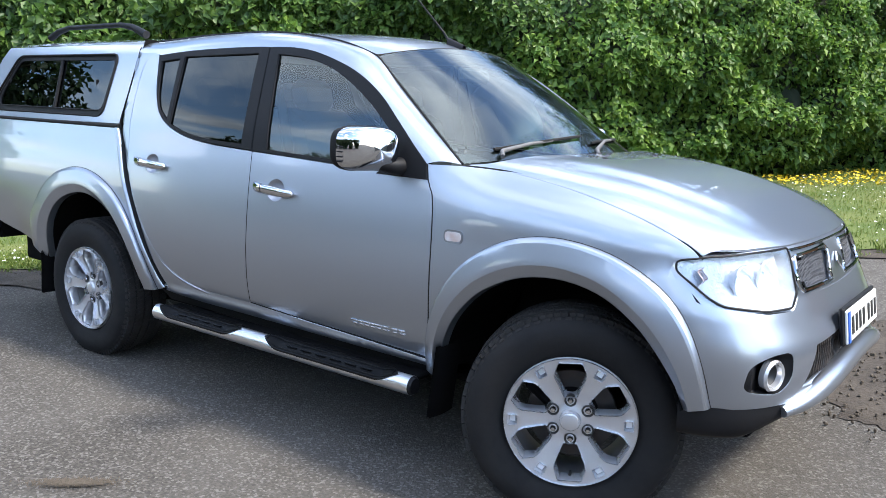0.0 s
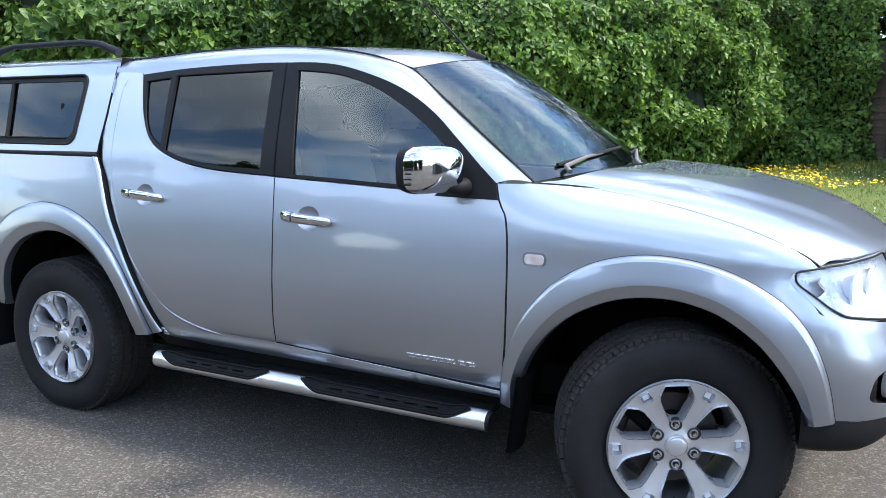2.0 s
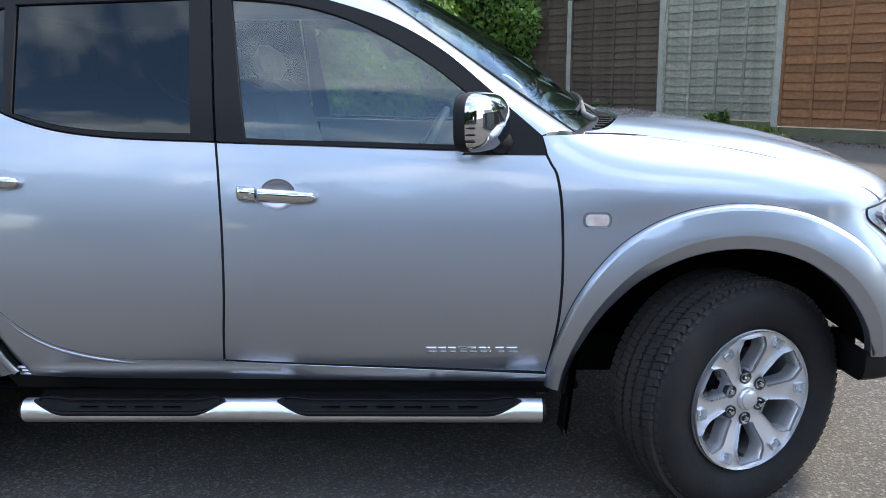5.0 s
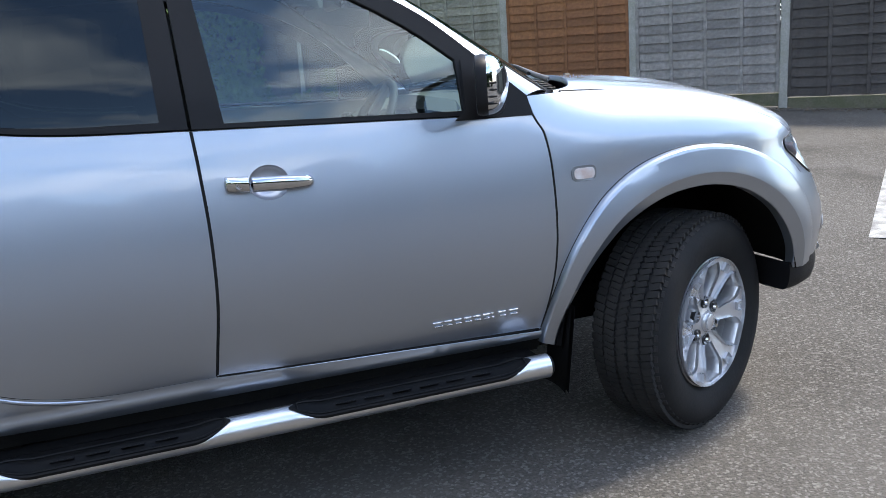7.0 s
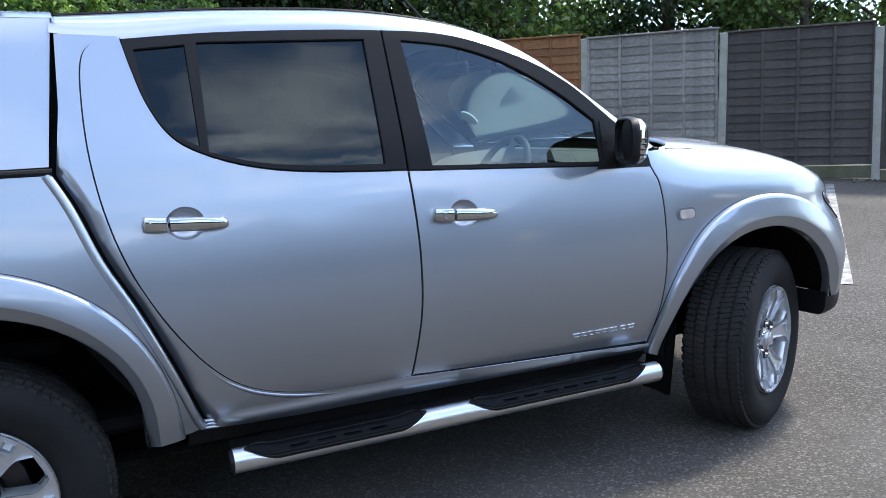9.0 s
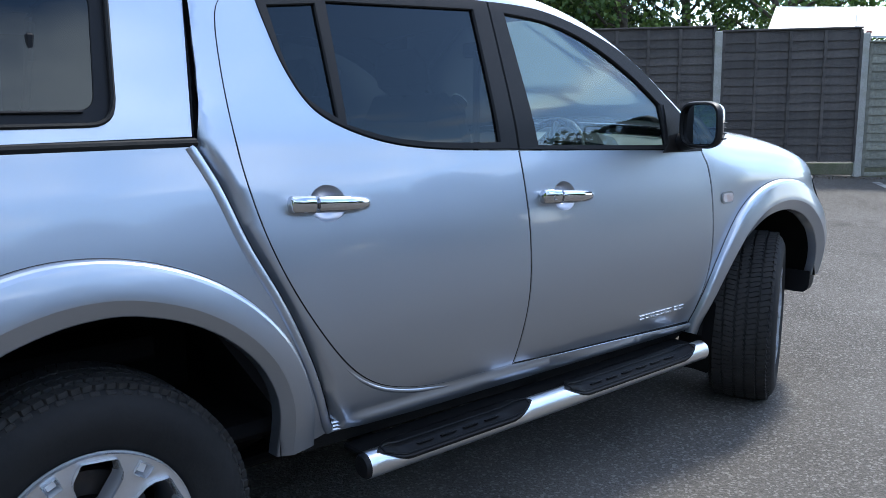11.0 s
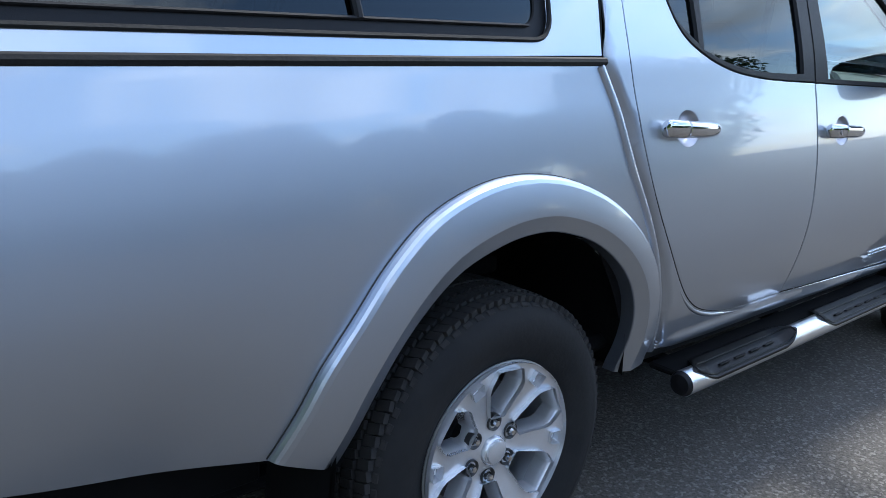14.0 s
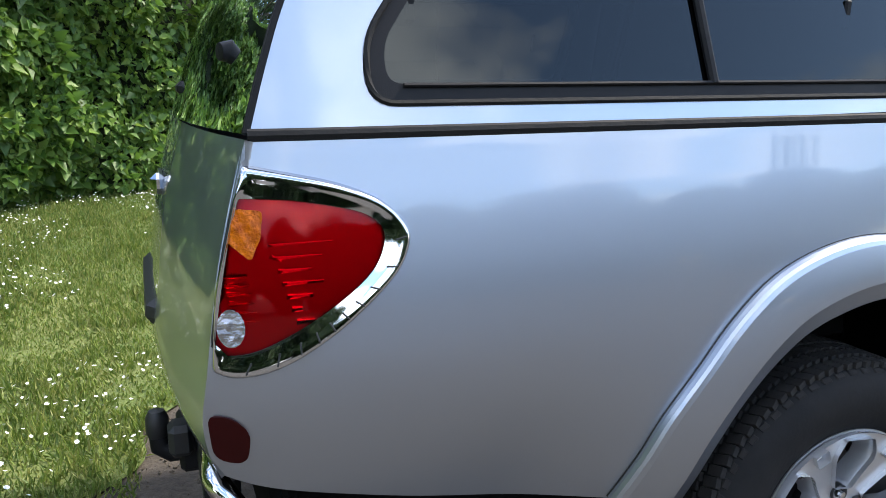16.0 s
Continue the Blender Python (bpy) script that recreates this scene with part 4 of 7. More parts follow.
part("emblem", Geo().box((nose_x(0, 0.94) + 0.014, 0, 0.94), (0.010, 0.050, 0.050), pose(0, 0, 0, 0, -25, 0) @ pose(0, 0, 0, 45, 0, 0), 0.008), CHROME, centre, "plain chrome emblem")
top_strip = Geo().tube([nose(0.002)(y, 1.014) for y in [-0.44 + 0.88 * i / 30 for i in range(31)]], 0.005, 8)
part("grille_strip", top_strip, CHROME, truck, "chrome strip under the bonnet")
plate = part("number_plate", Geo().box((2.226, 0.0, 0.748), (0.012, 0.525, 0.115), pose(0, 0, 0, 0, -8, 0), 0.004), PLATE, truck, "white plate with plain bars")
part("plate_holder", Geo().box((2.213, 0.0, 0.748), (0.016, 0.545, 0.130), pose(0, 0, 0, 0, -8, 0), 0.004), TRIM, plate, "black plate holder")
part("plate_band", Geo().box((2.2335, -0.244, 0.748), (0.003, 0.030, 0.108), pose(0, 0, 0, 0, -8, 0)), PLATE_BLUE, plate, "blue band")
for k in range(7):
    y = -0.185 + 0.062 * k + (0.03 if k > 3 else 0)
    part("plate_bar", Geo().box((2.2335, y, 0.746), (0.003, 0.030, 0.062), pose(0, 0, 0, 0, -8, 0)), INK, plate, "black bar")

# ---- wheels ----
def wheel_meshes():
    """Tyre, tread, rim and small parts, built round the origin with the outer face towards -y."""
    out = {}
    prof = [(0.224, 0.02), (0.2285, -0.004), (0.250, -0.016), (0.285, -0.026), (0.320, -0.024), (0.345, -0.012), (0.358, 0.004), (0.3635, 0.020), (0.3655, 0.06), (0.366, 0.11),
            (0.3655, 0.16), (0.3635, 0.205), (0.358, 0.222), (0.345, 0.236), (0.30, 0.25), (0.25, 0.235), (0.232, 0.20)]
    prof = [(r if r < 0.24 else 0.238 + (r - 0.238) * 1.10, d - (0.006 if 0.25 < r < 0.35 and d < 0 else 0)) for r, d in prof]
    out["tyre"] = Geo().lathe(prof, 96).mesh("tyre", angle=60)
    tread = Geo()
    ribs = [(0.018, 0.034), (0.064, 0.036), (0.110, 0.034), (0.156, 0.036), (0.202, 0.034)]
    for k, (y, w) in enumerate(ribs):
        n = 92 if k in (0, 4) else 108
        for i in range(n):
            a = 2 * math.pi * (i + 0.41 * k) / n
            m = Matrix.Rotation(-a, 4, "Y")
            r = 0.3795 - (0.0040 if k in (0, 4) else 0)
            slant = radians((14 if k < 2 else -14 if k > 2 else 24) + 5 * (i % 2))
            tread.box(m @ Vector((r, y, 0)), (0.014, w * 1.10, 2 * math.pi * r / n * 0.89), m @ Matrix.Rotation(slant, 4, "X"), 0.0008)
    for i in range(64):
        for y in (-0.004, 0.230):
            a = 2 * math.pi * (i + 0.2) / 64
            m = Matrix.Rotation(-a, 4, "Y")
            tread.box(m @ Vector((0.360, y, 0)), (0.014, 0.014, 2 * math.pi * 0.37 / 64 * 0.62), m @ Matrix.Rotation(radians(-35 if y < 0.1 else 35), 4, "Z"), 0.002)
    out["tread"] = tread.mesh("tread", smooth=False)
    barrel = Geo().lathe([(0.220, -0.006), (0.226, -0.0095), (0.2305, -0.008), (0.2315, 0.000), (0.222, 0.006), (0.212, 0.03), (0.198, 0.07), (0.196, 0.16), (0.215, 0.20), (0.235, 0.21)], 72)
    out["barrel"] = barrel.mesh("barrel", angle=30)
    # spoke face with six windows
    disc = [(0.2275 * math.cos(2 * math.pi * i / 96), 0.2275 * math.sin(2 * math.pi * i / 96)) for i in range(96)]
    holes, pads = [], []
    for k in range(6):
        a = radians(90 + 60 * k)
        ring = []
        for r, w in ((0.084, -0.024), (0.084, 0.024), (0.158, 0.055), (0.176, 0.056), (0.212, 0.041), (0.212, -0.041), (0.176, -0.056), (0.158, -0.055)):
            ring.append((r * math.cos(a) - w * math.sin(a), r * math.sin(a) + w * math.cos(a)))
        holes.append(rounded(ring, 0.006, 3))
    for k in range(6):
        a = radians(60 + 60 * k)
        ring = [(r * math.cos(a) - w * math.sin(a), r * math.sin(a) + w * math.cos(a)) for r, w in ((0.183, -0.0165), (0.183, 0.0165), (0.215, 0.0185), (0.215, -0.0185))]
        pads.append(rounded(ring, 0.005, 3))

    def dish(x, z):
        r = math.hypot(x, z)
        a = (math.degrees(math.atan2(z, x)) - 90) % 60
        crown = 0.0015 * math.cos(radians(a * 6)) * smooth_step(0.07, 0.14, r)
        return (x, -0.012 + 0.030 * smooth_step(0.235, 0.06, r) + crown - 0.010 * smooth_step(0.060, 0.035, r), z)
    soft = panel("spokes", disc, dish, 0, 0.016, 0.012, holes + pads)
    face = Geo().add([tuple(v.co) for v in soft.vertices], [tuple(p.vertices) for p in soft.polygons])

    def funnel(ring, steps):
        """Walls that lead in from an opening of the face: (scale, depth) steps from the face inwards."""
        cx, cz = sum(p[0] for p in ring) / len(ring), sum(p[1] for p in ring) / len(ring)
        rows = [[(cx + (x - cx) * k, dish(x, z)[1] + d, cz + (z - cz) * k) for x, z in ring] for k, d in steps]
        n = len(ring)
        face.add([p for row in rows for p in row], [(r * n + i, r * n + (i + 1) % n, (r + 1) * n + (i + 1) % n, (r + 1) * n + i) for r in range(len(rows) - 1) for i in range(n)])
        return rows[-1]
    for ring in holes:
        funnel(ring, ((1.0, 0.0), (0.955, 0.006), (0.915, 0.022), (0.90, 0.050)))
    for ring in pads:
        end = funnel(ring, ((1.0, 0.0), (0.93, 0.004), (0.72, 0.012)))
        face.add(end, [tuple(range(len(end)))])
    out["spokes"] = face.mesh("spokes", angle=24)
    # keep the face outwards
    return out, holes


MESH, WINDOWS = wheel_meshes()


def build_wheel(m, name="wheel", spare_turn=0.0):
    w = new(name)
    w.parent = truck
    w.matrix_basis = m
    turn = Matrix.Rotation(radians(spare_turn), 4, "Y")
    tyre = part("tyre", MESH["tyre"], TYRE, w, "black tyre")
    part("tread", MESH["tread"], TREAD, w, "block tread").matrix_basis = turn
    part("rim", MESH["barrel"], RIM_SHADED, w, "silver alloy rim, its shade put into a darker tone")
    part("spokes", MESH["spokes"], ALLOY, w, "six wide alloy spokes").matrix_basis = turn
    if "cap" not in MESH:
        MESH["cap"] = Geo().lathe([(0.0, -0.011), (0.024, -0.0105), (0.029, -0.008), (0.030, -0.003), (0.033, -0.003), (0.036, 0.000), (0.038, 0.008), (0.038, 0.02)], 32).mesh("cap", angle=40)
        MESH["nut"] = Geo().lathe([(0.0, -0.012), (0.007, -0.012), (0.009, -0.006), (0.0115, 0.0), (0.0115, 0.02)], 8).mesh("nut", angle=40)
        MESH["seat"] = Geo().lathe([(0.012, 0.010), (0.017, -0.001), (0.021, -0.003), (0.0225, 0.012)], 20).mesh("seat", angle=40)
        MESH["pad"] = Geo().box((0, 0, 0), (0.020, 0.004, 0.021), pose(0, 0, 0, 0, 0, 14), 0.001).mesh("pad", smooth=False)
        MESH["valve"] = Geo().lathe([(0.0, -0.004), (0.005, -0.004), (0.0055, 0.012), (0.004, 0.03)], 10).mesh("valve", angle=40)
        MESH["disc"] = Geo().lathe([(0.02, 0.085), (0.155, 0.085), (0.158, 0.10), (0.02, 0.10)], 48).mesh("disc", angle=40)
        MESH["hub"] = Geo().lathe([(0.0, 0.03), (0.085, 0.03), (0.092, 0.05), (0.10, 0.12)], 32).mesh("hub", angle=40)
        MESH["caliper"] = Geo().box((-0.10, 0.095, 0.09), (0.12, 0.06, 0.10), pose(0, 0, 0, 0, 40, 0), 0.015).mesh("caliper", smooth=False)
    part("centre_cap", MESH["cap"], ALLOY, w, "plain silver centre cap")
    part("tyre_valve", MESH["valve"], INK, w, "black valve stem").location = turn @ Vector((0.0, 0.020, -0.203))
    part("brake_disc", MESH["disc"], DISC, w, "dark brake disc")
    part("hub", MESH["hub"], UNDER, w)
    part("brake_caliper", MESH["caliper"], UNDER, w)
    for k in range(6):
        a = radians(90 + 60 * k)
        p = turn @ Vector((0.069 * math.cos(a), 0.0135, 0.069 * math.sin(a)))
        # the rings are black to paint in the shade of the nut recesses
        part("nut_seat", MESH["seat"], INK, w, "black ring in place of the recess's shade").location = p
        part("wheel_nut", MESH["nut"], CHROME, w, "dark chrome wheel nut").location = p
        a = radians(60 + 60 * k)
        part("spoke_pocket", MESH["pad"], POCKET, w, "bright recessed pocket").matrix_basis = turn @ Matrix.Translation((0.199 * math.cos(a), 0.0000, 0.199 * math.sin(a))) @ Matrix.Rotation(-a, 4, "Y")
    return w


DISC = material("brake_disc_metal", (0.035, 0.033, 0.032), rough=0.45, metal=0.5, stain=0.5, stain_size=20, tint=(0.06, 0.04, 0.03))
# the barrel's shade is put into a darker copy of the alloy colour
RIM_SHADED = material("shaded_alloy", (0.30, 0.31, 0.32), rough=0.4, metal=0.8, stain=0.4, stain_size=9, tint=(0.14, 0.13, 0.12))
POCKET = material("bright_alloy", (0.86, 0.87, 0.89), rough=0.3, metal=0.4, stain=0.1, stain_size=30)
STEER = 25.0
build_wheel(pose(1.502, -0.828, 0.388, 0, 0, STEER), spare_turn=-3)
build_wheel(pose(-1.502, -0.828, 0.368, 0, 0, 0), spare_turn=5)
build_wheel(pose(1.500, 0.822, 0.430, 0, 0, 180 + STEER))
build_wheel(pose(-1.500, 0.822, 0.420, 0, 0, 180))

# ---- side steps, flaps, underside ----
PAD = material("black_step_pad", (0.0033, 0.0033, 0.0036), rough=0.40, spec=0.13, grain=0.2, grain_size=120, stain=0.3, stain_size=14, tint=(0.012, 0.0115, 0.011))
PADS = ((-0.765, -0.145), (0.010, 0.785))


def pad_depth(x):
    """How far the tube is flattened for a tread pad: 0 to 1."""
    for a, b in PADS:
        if a < x < b:
            k = min(1.0, min(x - a, b - x) / 0.11)
            return k * k * (3 - 2 * k)
    return 0.0


def step_skin(x, a, s, lift=0.0):
    """The side step's tube, cut flat towards the top and the outside under the pads."""
    c = 0.0385 * (1 - 0.62 * pad_depth(x)) + lift
    d = math.cos(a - radians(68))
    r = 0.0385 + lift * 0.5
    if d > 0.01:
        r = min(r, c / d)
    return (x, s * (0.875 + r * math.cos(a)), 0.370 + r * math.sin(a))


for s in (-1, 1):
    step = new("side_step")
    step.parent = truck
    xs = [-0.795 + 1.64 * i / 60 for i in range(61)]
    part("step_tube", Geo().grid(lambda u, v: step_skin(-0.795 + 1.64 * u, 2 * math.pi * v, s), 120, 32, close_v=True).mesh("step_tube"), STEEL, step, "brushed steel tube")
    part("tube_end", Geo().lathe([(0.0, -0.012), (0.030, -0.010), (0.0375, 0.0), (0.0375, 0.008)], 20, pose(0.847, s * 0.875, 0.370, 0, 0, 90)), TRIM, step, "black end cap")
    part("tube_end", Geo().lathe([(0.0, -0.012), (0.030, -0.010), (0.0375, 0.0), (0.0375, 0.008)], 20, pose(-0.797, s * 0.875, 0.370, 0, 0, -90)), TRIM, step, "black end cap")
    for x0, x1 in PADS:
        pad = Geo()

        def tread_pad(u, v, x0=x0, x1=x1, s=s):
            x = x0 + 0.004 + (x1 - x0 - 0.008) * u
            k = max(0.02, 1 - 0.62 * pad_depth(x))
            half = math.acos(min(0.999, k)) * 1.10
            p = step_skin(x, radians(68) + half * (1 - 2 * v), s, 0.0045)
            inner = (0.03 * pad_depth(x)) * smooth_step(0.35, 0.0, v)
            return (p[0], p[1] - s * inner, p[2])
        pad.grid(tread_pad, 90, 28)
        p = part("step_pad", pad, PAD, step, "black rubber tread pad")
        n = round((x1 - x0) / 0.085)
        for k in range(2, n - 1):
            x = x0 + (x1 - x0) * k / n
            q = Vector(step_skin(x, radians(62), s, 0.006))
            part("pad_rib", Geo().box(q, (0.060, 0.014, 0.004), pose(0, 0, 0, s * 22, 0, 0), 0.0015), PAD, p)
        rim_run = [tread_pad(0.03 + 0.94 * k / 40, 0.20) for k in range(41)] + [tread_pad(0.97 - 0.94 * k / 40, 0.86) for k in range(41)]
        part("pad_rim", Geo().tube([(x, y, z + 0.0015) for x, y, z in rim_run + rim_run[:1]], 0.0035, 6, caps=False), PAD, p)
    part("step_plate", Geo().box((0.025, s * 0.80, 0.385), (1.62, 0.10, 0.02), None, 0.006), UNDER, step, "black plastic infill")
    for x in (-0.68, 0.02, 0.70):
        part("step_bracket", Geo().box((x, s * 0.70, 0.365), (0.06, 0.22, 0.03), None, 0.006), UNDER, step)
    part("sill_cover", Geo().grid(lambda u, v: (-0.90 + 1.78 * u, s * (0.786 - 0.06 * v), 0.456 - 0.020 * u - 0.065 * v), 20, 4), RUBBER, truck, "black lower sill")
    flap = Geo().grid(lambda u, v: (0.945 - 0.035 * v + 0.01 * math.sin(3 * u), s * (0.868 - 0.15 * u), 0.545 - 0.29 * v), 6, 8)
    flap.grid(lambda u, v: (0.957 - 0.035 * v + 0.01 * math.sin(3 * u), s * (0.868 - 0.15 * u), 0.545 - 0.29 * v), 6, 8)
    part("mud_flap", flap, UNDER, truck, "black rubber mud flap")
    flap = Geo().grid(lambda u, v: (-1.965 - 0.02 * v, s * (0.850 - 0.24 * u), 0.56 - 0.30 * v), 6, 8)
    flap.grid(lambda u, v: (-1.977 - 0.02 * v, s * (0.850 - 0.24 * u), 0.56 - 0.30 * v), 6, 8)
    part("mud_flap", flap, UNDER, truck, "black rubber mud flap")
    part("chassis_rail", Geo().box((-0.3, s * 0.42, 0.42), (4.6, 0.09, 0.14), None, 0.01), UNDER, truck, "black chassis rail")
    part("spring", Geo().tube([(-2.15, s * 0.50, 0.42), (-1.8, s * 0.50, 0.33), (-1.5, s * 0.50, 0.30), (-1.2, s * 0.50, 0.33), (-0.85, s * 0.50, 0.42)], 0.035, 8), UNDER, truck)
# black sheets added to block light, so the space underneath stays dark
part("under_tray", Geo().box((-0.75, 0, 0.335), (3.5, 1.16, 0.03), None, 0.01), UNDER, truck, "added black sheet that keeps light off the ground")
for s in (-1, 1):
    part("bed_skirt", Geo().box((-2.34, s * 0.56, 0.52), (0.72, 0.03, 0.36), None, 0.01), UNDER, truck, "added black sheet for the shade under the bed")
part("floor_pan", Geo().box((-0.15, 0, 0.50), (2.1, 1.50, 0.05), None, 0.02), UNDER, truck)
part("axle", Geo().tube([(-1.5, -0.70, 0.375), (-1.5, -0.12, 0.375), (-1.5, 0.0, 0.375), (-1.5, 0.12, 0.375), (-1.5, 0.70, 0.375)], [0.05, 0.06, 0.13, 0.06, 0.05], 14), UNDER, truck)
part("engine_block", Geo().box((1.45, 0, 0.70), (0.95, 0.60, 0.60), None, 0.05), UNDER, truck)
part("gearbox", Geo().tube([(0.95, 0, 0.5), (0.3, 0, 0.46), (-0.3, 0, 0.42), (-1.4, 0, 0.40)], [0.18, 0.14, 0.05, 0.05], 12), UNDER, truck)
part("axle", Geo().tube([(1.5, -0.62, 0.39), (1.5, 0, 0.39), (1.5, 0.62, 0.41)], 0.06, 12), UNDER, truck)
part("fuel_tank", Geo().box((-0.5, 0.45, 0.40), (0.9, 0.45, 0.22), None, 0.04), UNDER, truck)
part("bed_floor", Geo().box((-2.02, 0, 0.72), (1.60, 1.06, 0.06), None, 0.01), UNDER, truck)

# ---- canopy ----
def canopy_wall(x, z):
    w = 0.806 - 0.29 * (z - 1.30) - 0.55 * max(0.0, z - 1.62) ** 1.5
    return (x, -w + tail_in(x) * 0.8, z)


C_BACK = [(-2.757, 1.272), (-2.724, 1.374), (-2.684, 1.479), (-2.620, 1.600), (-2.555, 1.690)]
C_WIN = rounded([(-1.378, 1.317), (-2.562, 1.317), (-2.562, 1.420), (-2.400, 1.640), (-1.345, 1.645)], 0.055, 6)
C_GLASS = rounded([(-1.412, 1.348), (-2.528, 1.348), (-2.528, 1.415), (-2.385, 1.612), (-1.380, 1.616)], 0.040, 6)
for s in (-1, 1):
    side_out = joined([(-1.207, 1.286)], spline(C_BACK), [(-1.160, 1.700)])
    wall = part("canopy_side", panel("canopy_side", side_out, canopy_wall, s, 0.04, 0.014, [C_WIN]), PAINT, truck)
    win = part("canopy_window", panel("canopy_window", C_WIN, lambda x, z: (x, canopy_wall(x, z)[1] + 0.008, z), s, 0.05, 0.02, [C_GLASS]), TRIM, wall, "black window frame")
    part("window_pane", panel("window_pane", C_GLASS, lambda x, z: (x, canopy_wall(x, z)[1] + 0.014, z), s, 0.06, 0), PRIVACY, win, "dark privacy glass")
    seal = [Vector(canopy_wall(x, z)) for x, z in spaced(C_WIN, 0.03)]
    part("window_seal", Geo().tube([(p.x, -s * (p.y - 0.001), p.z) for p in seal + seal[:1]], 0.006, 6, caps=False), RUBBER, win)
    bar = [Vector(canopy_wall(x, z)) for x, z in ((-1.882, 1.345), (-1.894, 1.48), (-1.906, 1.615))]
    part("window_bar", Geo().tube([(p.x, -s * (p.y + 0.006), p.z) for p in bar], 0.010, 8), TRIM, win, "black divider")
    for x in (-2.47, -1.52):
        p = Vector(canopy_wall(x, 1.50))
        part("window_latch", Geo().box((x, -s * (p.y + 0.013), 1.480), (0.017, 0.010, 0.062), pose(0, 0, 0, 0, 4, 0), 0.004), TRIM, win, "black latch")
    track = [Vector(canopy_wall(x, 1.346)) for x in (-2.50, -1.95, -1.44)]
    part("window_track", Geo().tube([(p.x, -s * (p.y + 0.004), p.z) for p in track], 0.004, 6), TRIM, win)
    rail = part("roof_bar", Geo().tube([(-2.26, s * 0.585, 1.752), (-2.16, s * 0.585, 1.790), (-2.05, s * 0.585, 1.808), (-1.52, s * 0.585, 1.812), (-1.40, s * 0.585, 1.796), (-1.28, s * 0.585, 1.754)], [0.020, 0.018, 0.014, 0.014, 0.018, 0.022], 12), TRIM, truck, "black canopy roof bar")
g = Geo()


def canopy_roof(u, v):
    x = -1.155 - 1.405 * u
    w = v * 2 - 1
    e = canopy_wall(x, 1.695)[1]
    rise = 0.062 * (1 - abs(w) ** 3.0) ** 0.8
    return (x, -e * w, 1.697 + rise * (1 - 0.4 * smooth_step(0.75, 1.0, u)))


g.grid(canopy_roof, 24, 36)
part("canopy_roof", g.mesh("canopy_roof"), PAINT, truck)
g = Geo().grid(lambda u, v: (-1.150 - 0.03 * (1 - v), (0.80 - 0.12 * v) * (2 * u - 1), 1.26 + 0.46 * v), 8, 4)
part("canopy_front", g, UNDER, truck, "black bulkhead")
hatch_fn = lambda u, v: (lambda c: (c[0] - 0.078 * (1 - abs(2 * u - 1) ** 2.4), (2 * u - 1) * (-canopy_wall(c[0], c[1])[1] - 0.012), c[1]))(spline(C_BACK, 8)[round(v * 32)])
hatch = part("canopy_hatch", Geo().grid(hatch_fn, 24, 32), HATCH, truck, "dark glass canopy hatch")
for u in (0.0, 1.0):
    part("hatch_edge", Geo().tube([Vector(hatch_fn(u, v / 16)) for v in range(17)], 0.011, 8), RUBBER, hatch, "black hatch seal")
part("hatch_handle", Geo().box((-2.80, 0.0, 1.335), (0.05, 0.10, 0.035), None, 0.012), TRIM, hatch)
for y in (-0.55, 0.25):
    part("hatch_lock", Geo().lathe([(0.0, -0.03), (0.016, -0.028), (0.022, 0.0), (0.03, 0.006)], 16, pose(-2.745, y, 1.405, 0, 0, -70)), TRIM, hatch)

CLEAR_LAMP = material("clear_lamp", (0.55, 0.55, 0.57), rough=0.18, metal=0.9, stain=0.8, stain_size=60, tint=(0.15, 0.15, 0.16), bump=0.8, bump_size=70, coat=1.0)

# ---- tail ----


def lens_face(x, z):
    """The tail lamp's reflector: an upper shelf that faces the sky, ribbed bands, and a tip that faces the ground."""
    tip = smooth_step(-2.66, -2.56, x)
    shelf = 0.24 * max(0.0, z - 1.095) + 0.016 * smooth_step(1.108, 1.102, z)
    saw = 0.010 * ((z * 72 + x * 6) % 1.0)
    band = smooth_step(1.108, 1.100, z) * smooth_step(1.048, 1.056, z) + smooth_step(1.012, 1.004, z)
    slope = 0.6 * max(0.0, min(0.05, 1.0 - z)) * smooth_step(-2.76, -2.72, x) + 0.45 * max(0.0, 1.054 - z) * smooth_step(1.00, 1.012, z) - 0.30 * max(0.0, min(1.054, z + 0.5 * (x + 2.72)) - 1.02)
    grid = 0.004 * math.sin(z * 420) * math.sin(x * 420) * smooth_step(-2.765, -2.785, x)
    return (x, -half_width(x, z) + 0.012 + (shelf + saw * min(1.0, band) + slope) * (1 - tip) + tip * (0.040 - 0.40 * (z - 1.07)) + grid, z)


def reach(outline, cx, cz, a):
    """How far the outline lies from a point inside it, in the direction a."""
    dx, dz = math.cos(a), math.sin(a)
    best = 0.0
    for (x0, z0), (x1, z1) in zip(outline, outline[1:] + outline[:1]):
        ex, ez = x1 - x0, z1 - z0
        det = ex * dz - ez * dx
        if abs(det) < 1e-9:
            continue
        r = (ex * (z0 - cz) - ez * (x0 - cx)) / det
        k = (dx * (z0 - cz) - dz * (x0 - cx)) / det
        if r > 0 and -1e-6 <= k <= 1 + 1e-6:
            best = max(best, r)
    return best


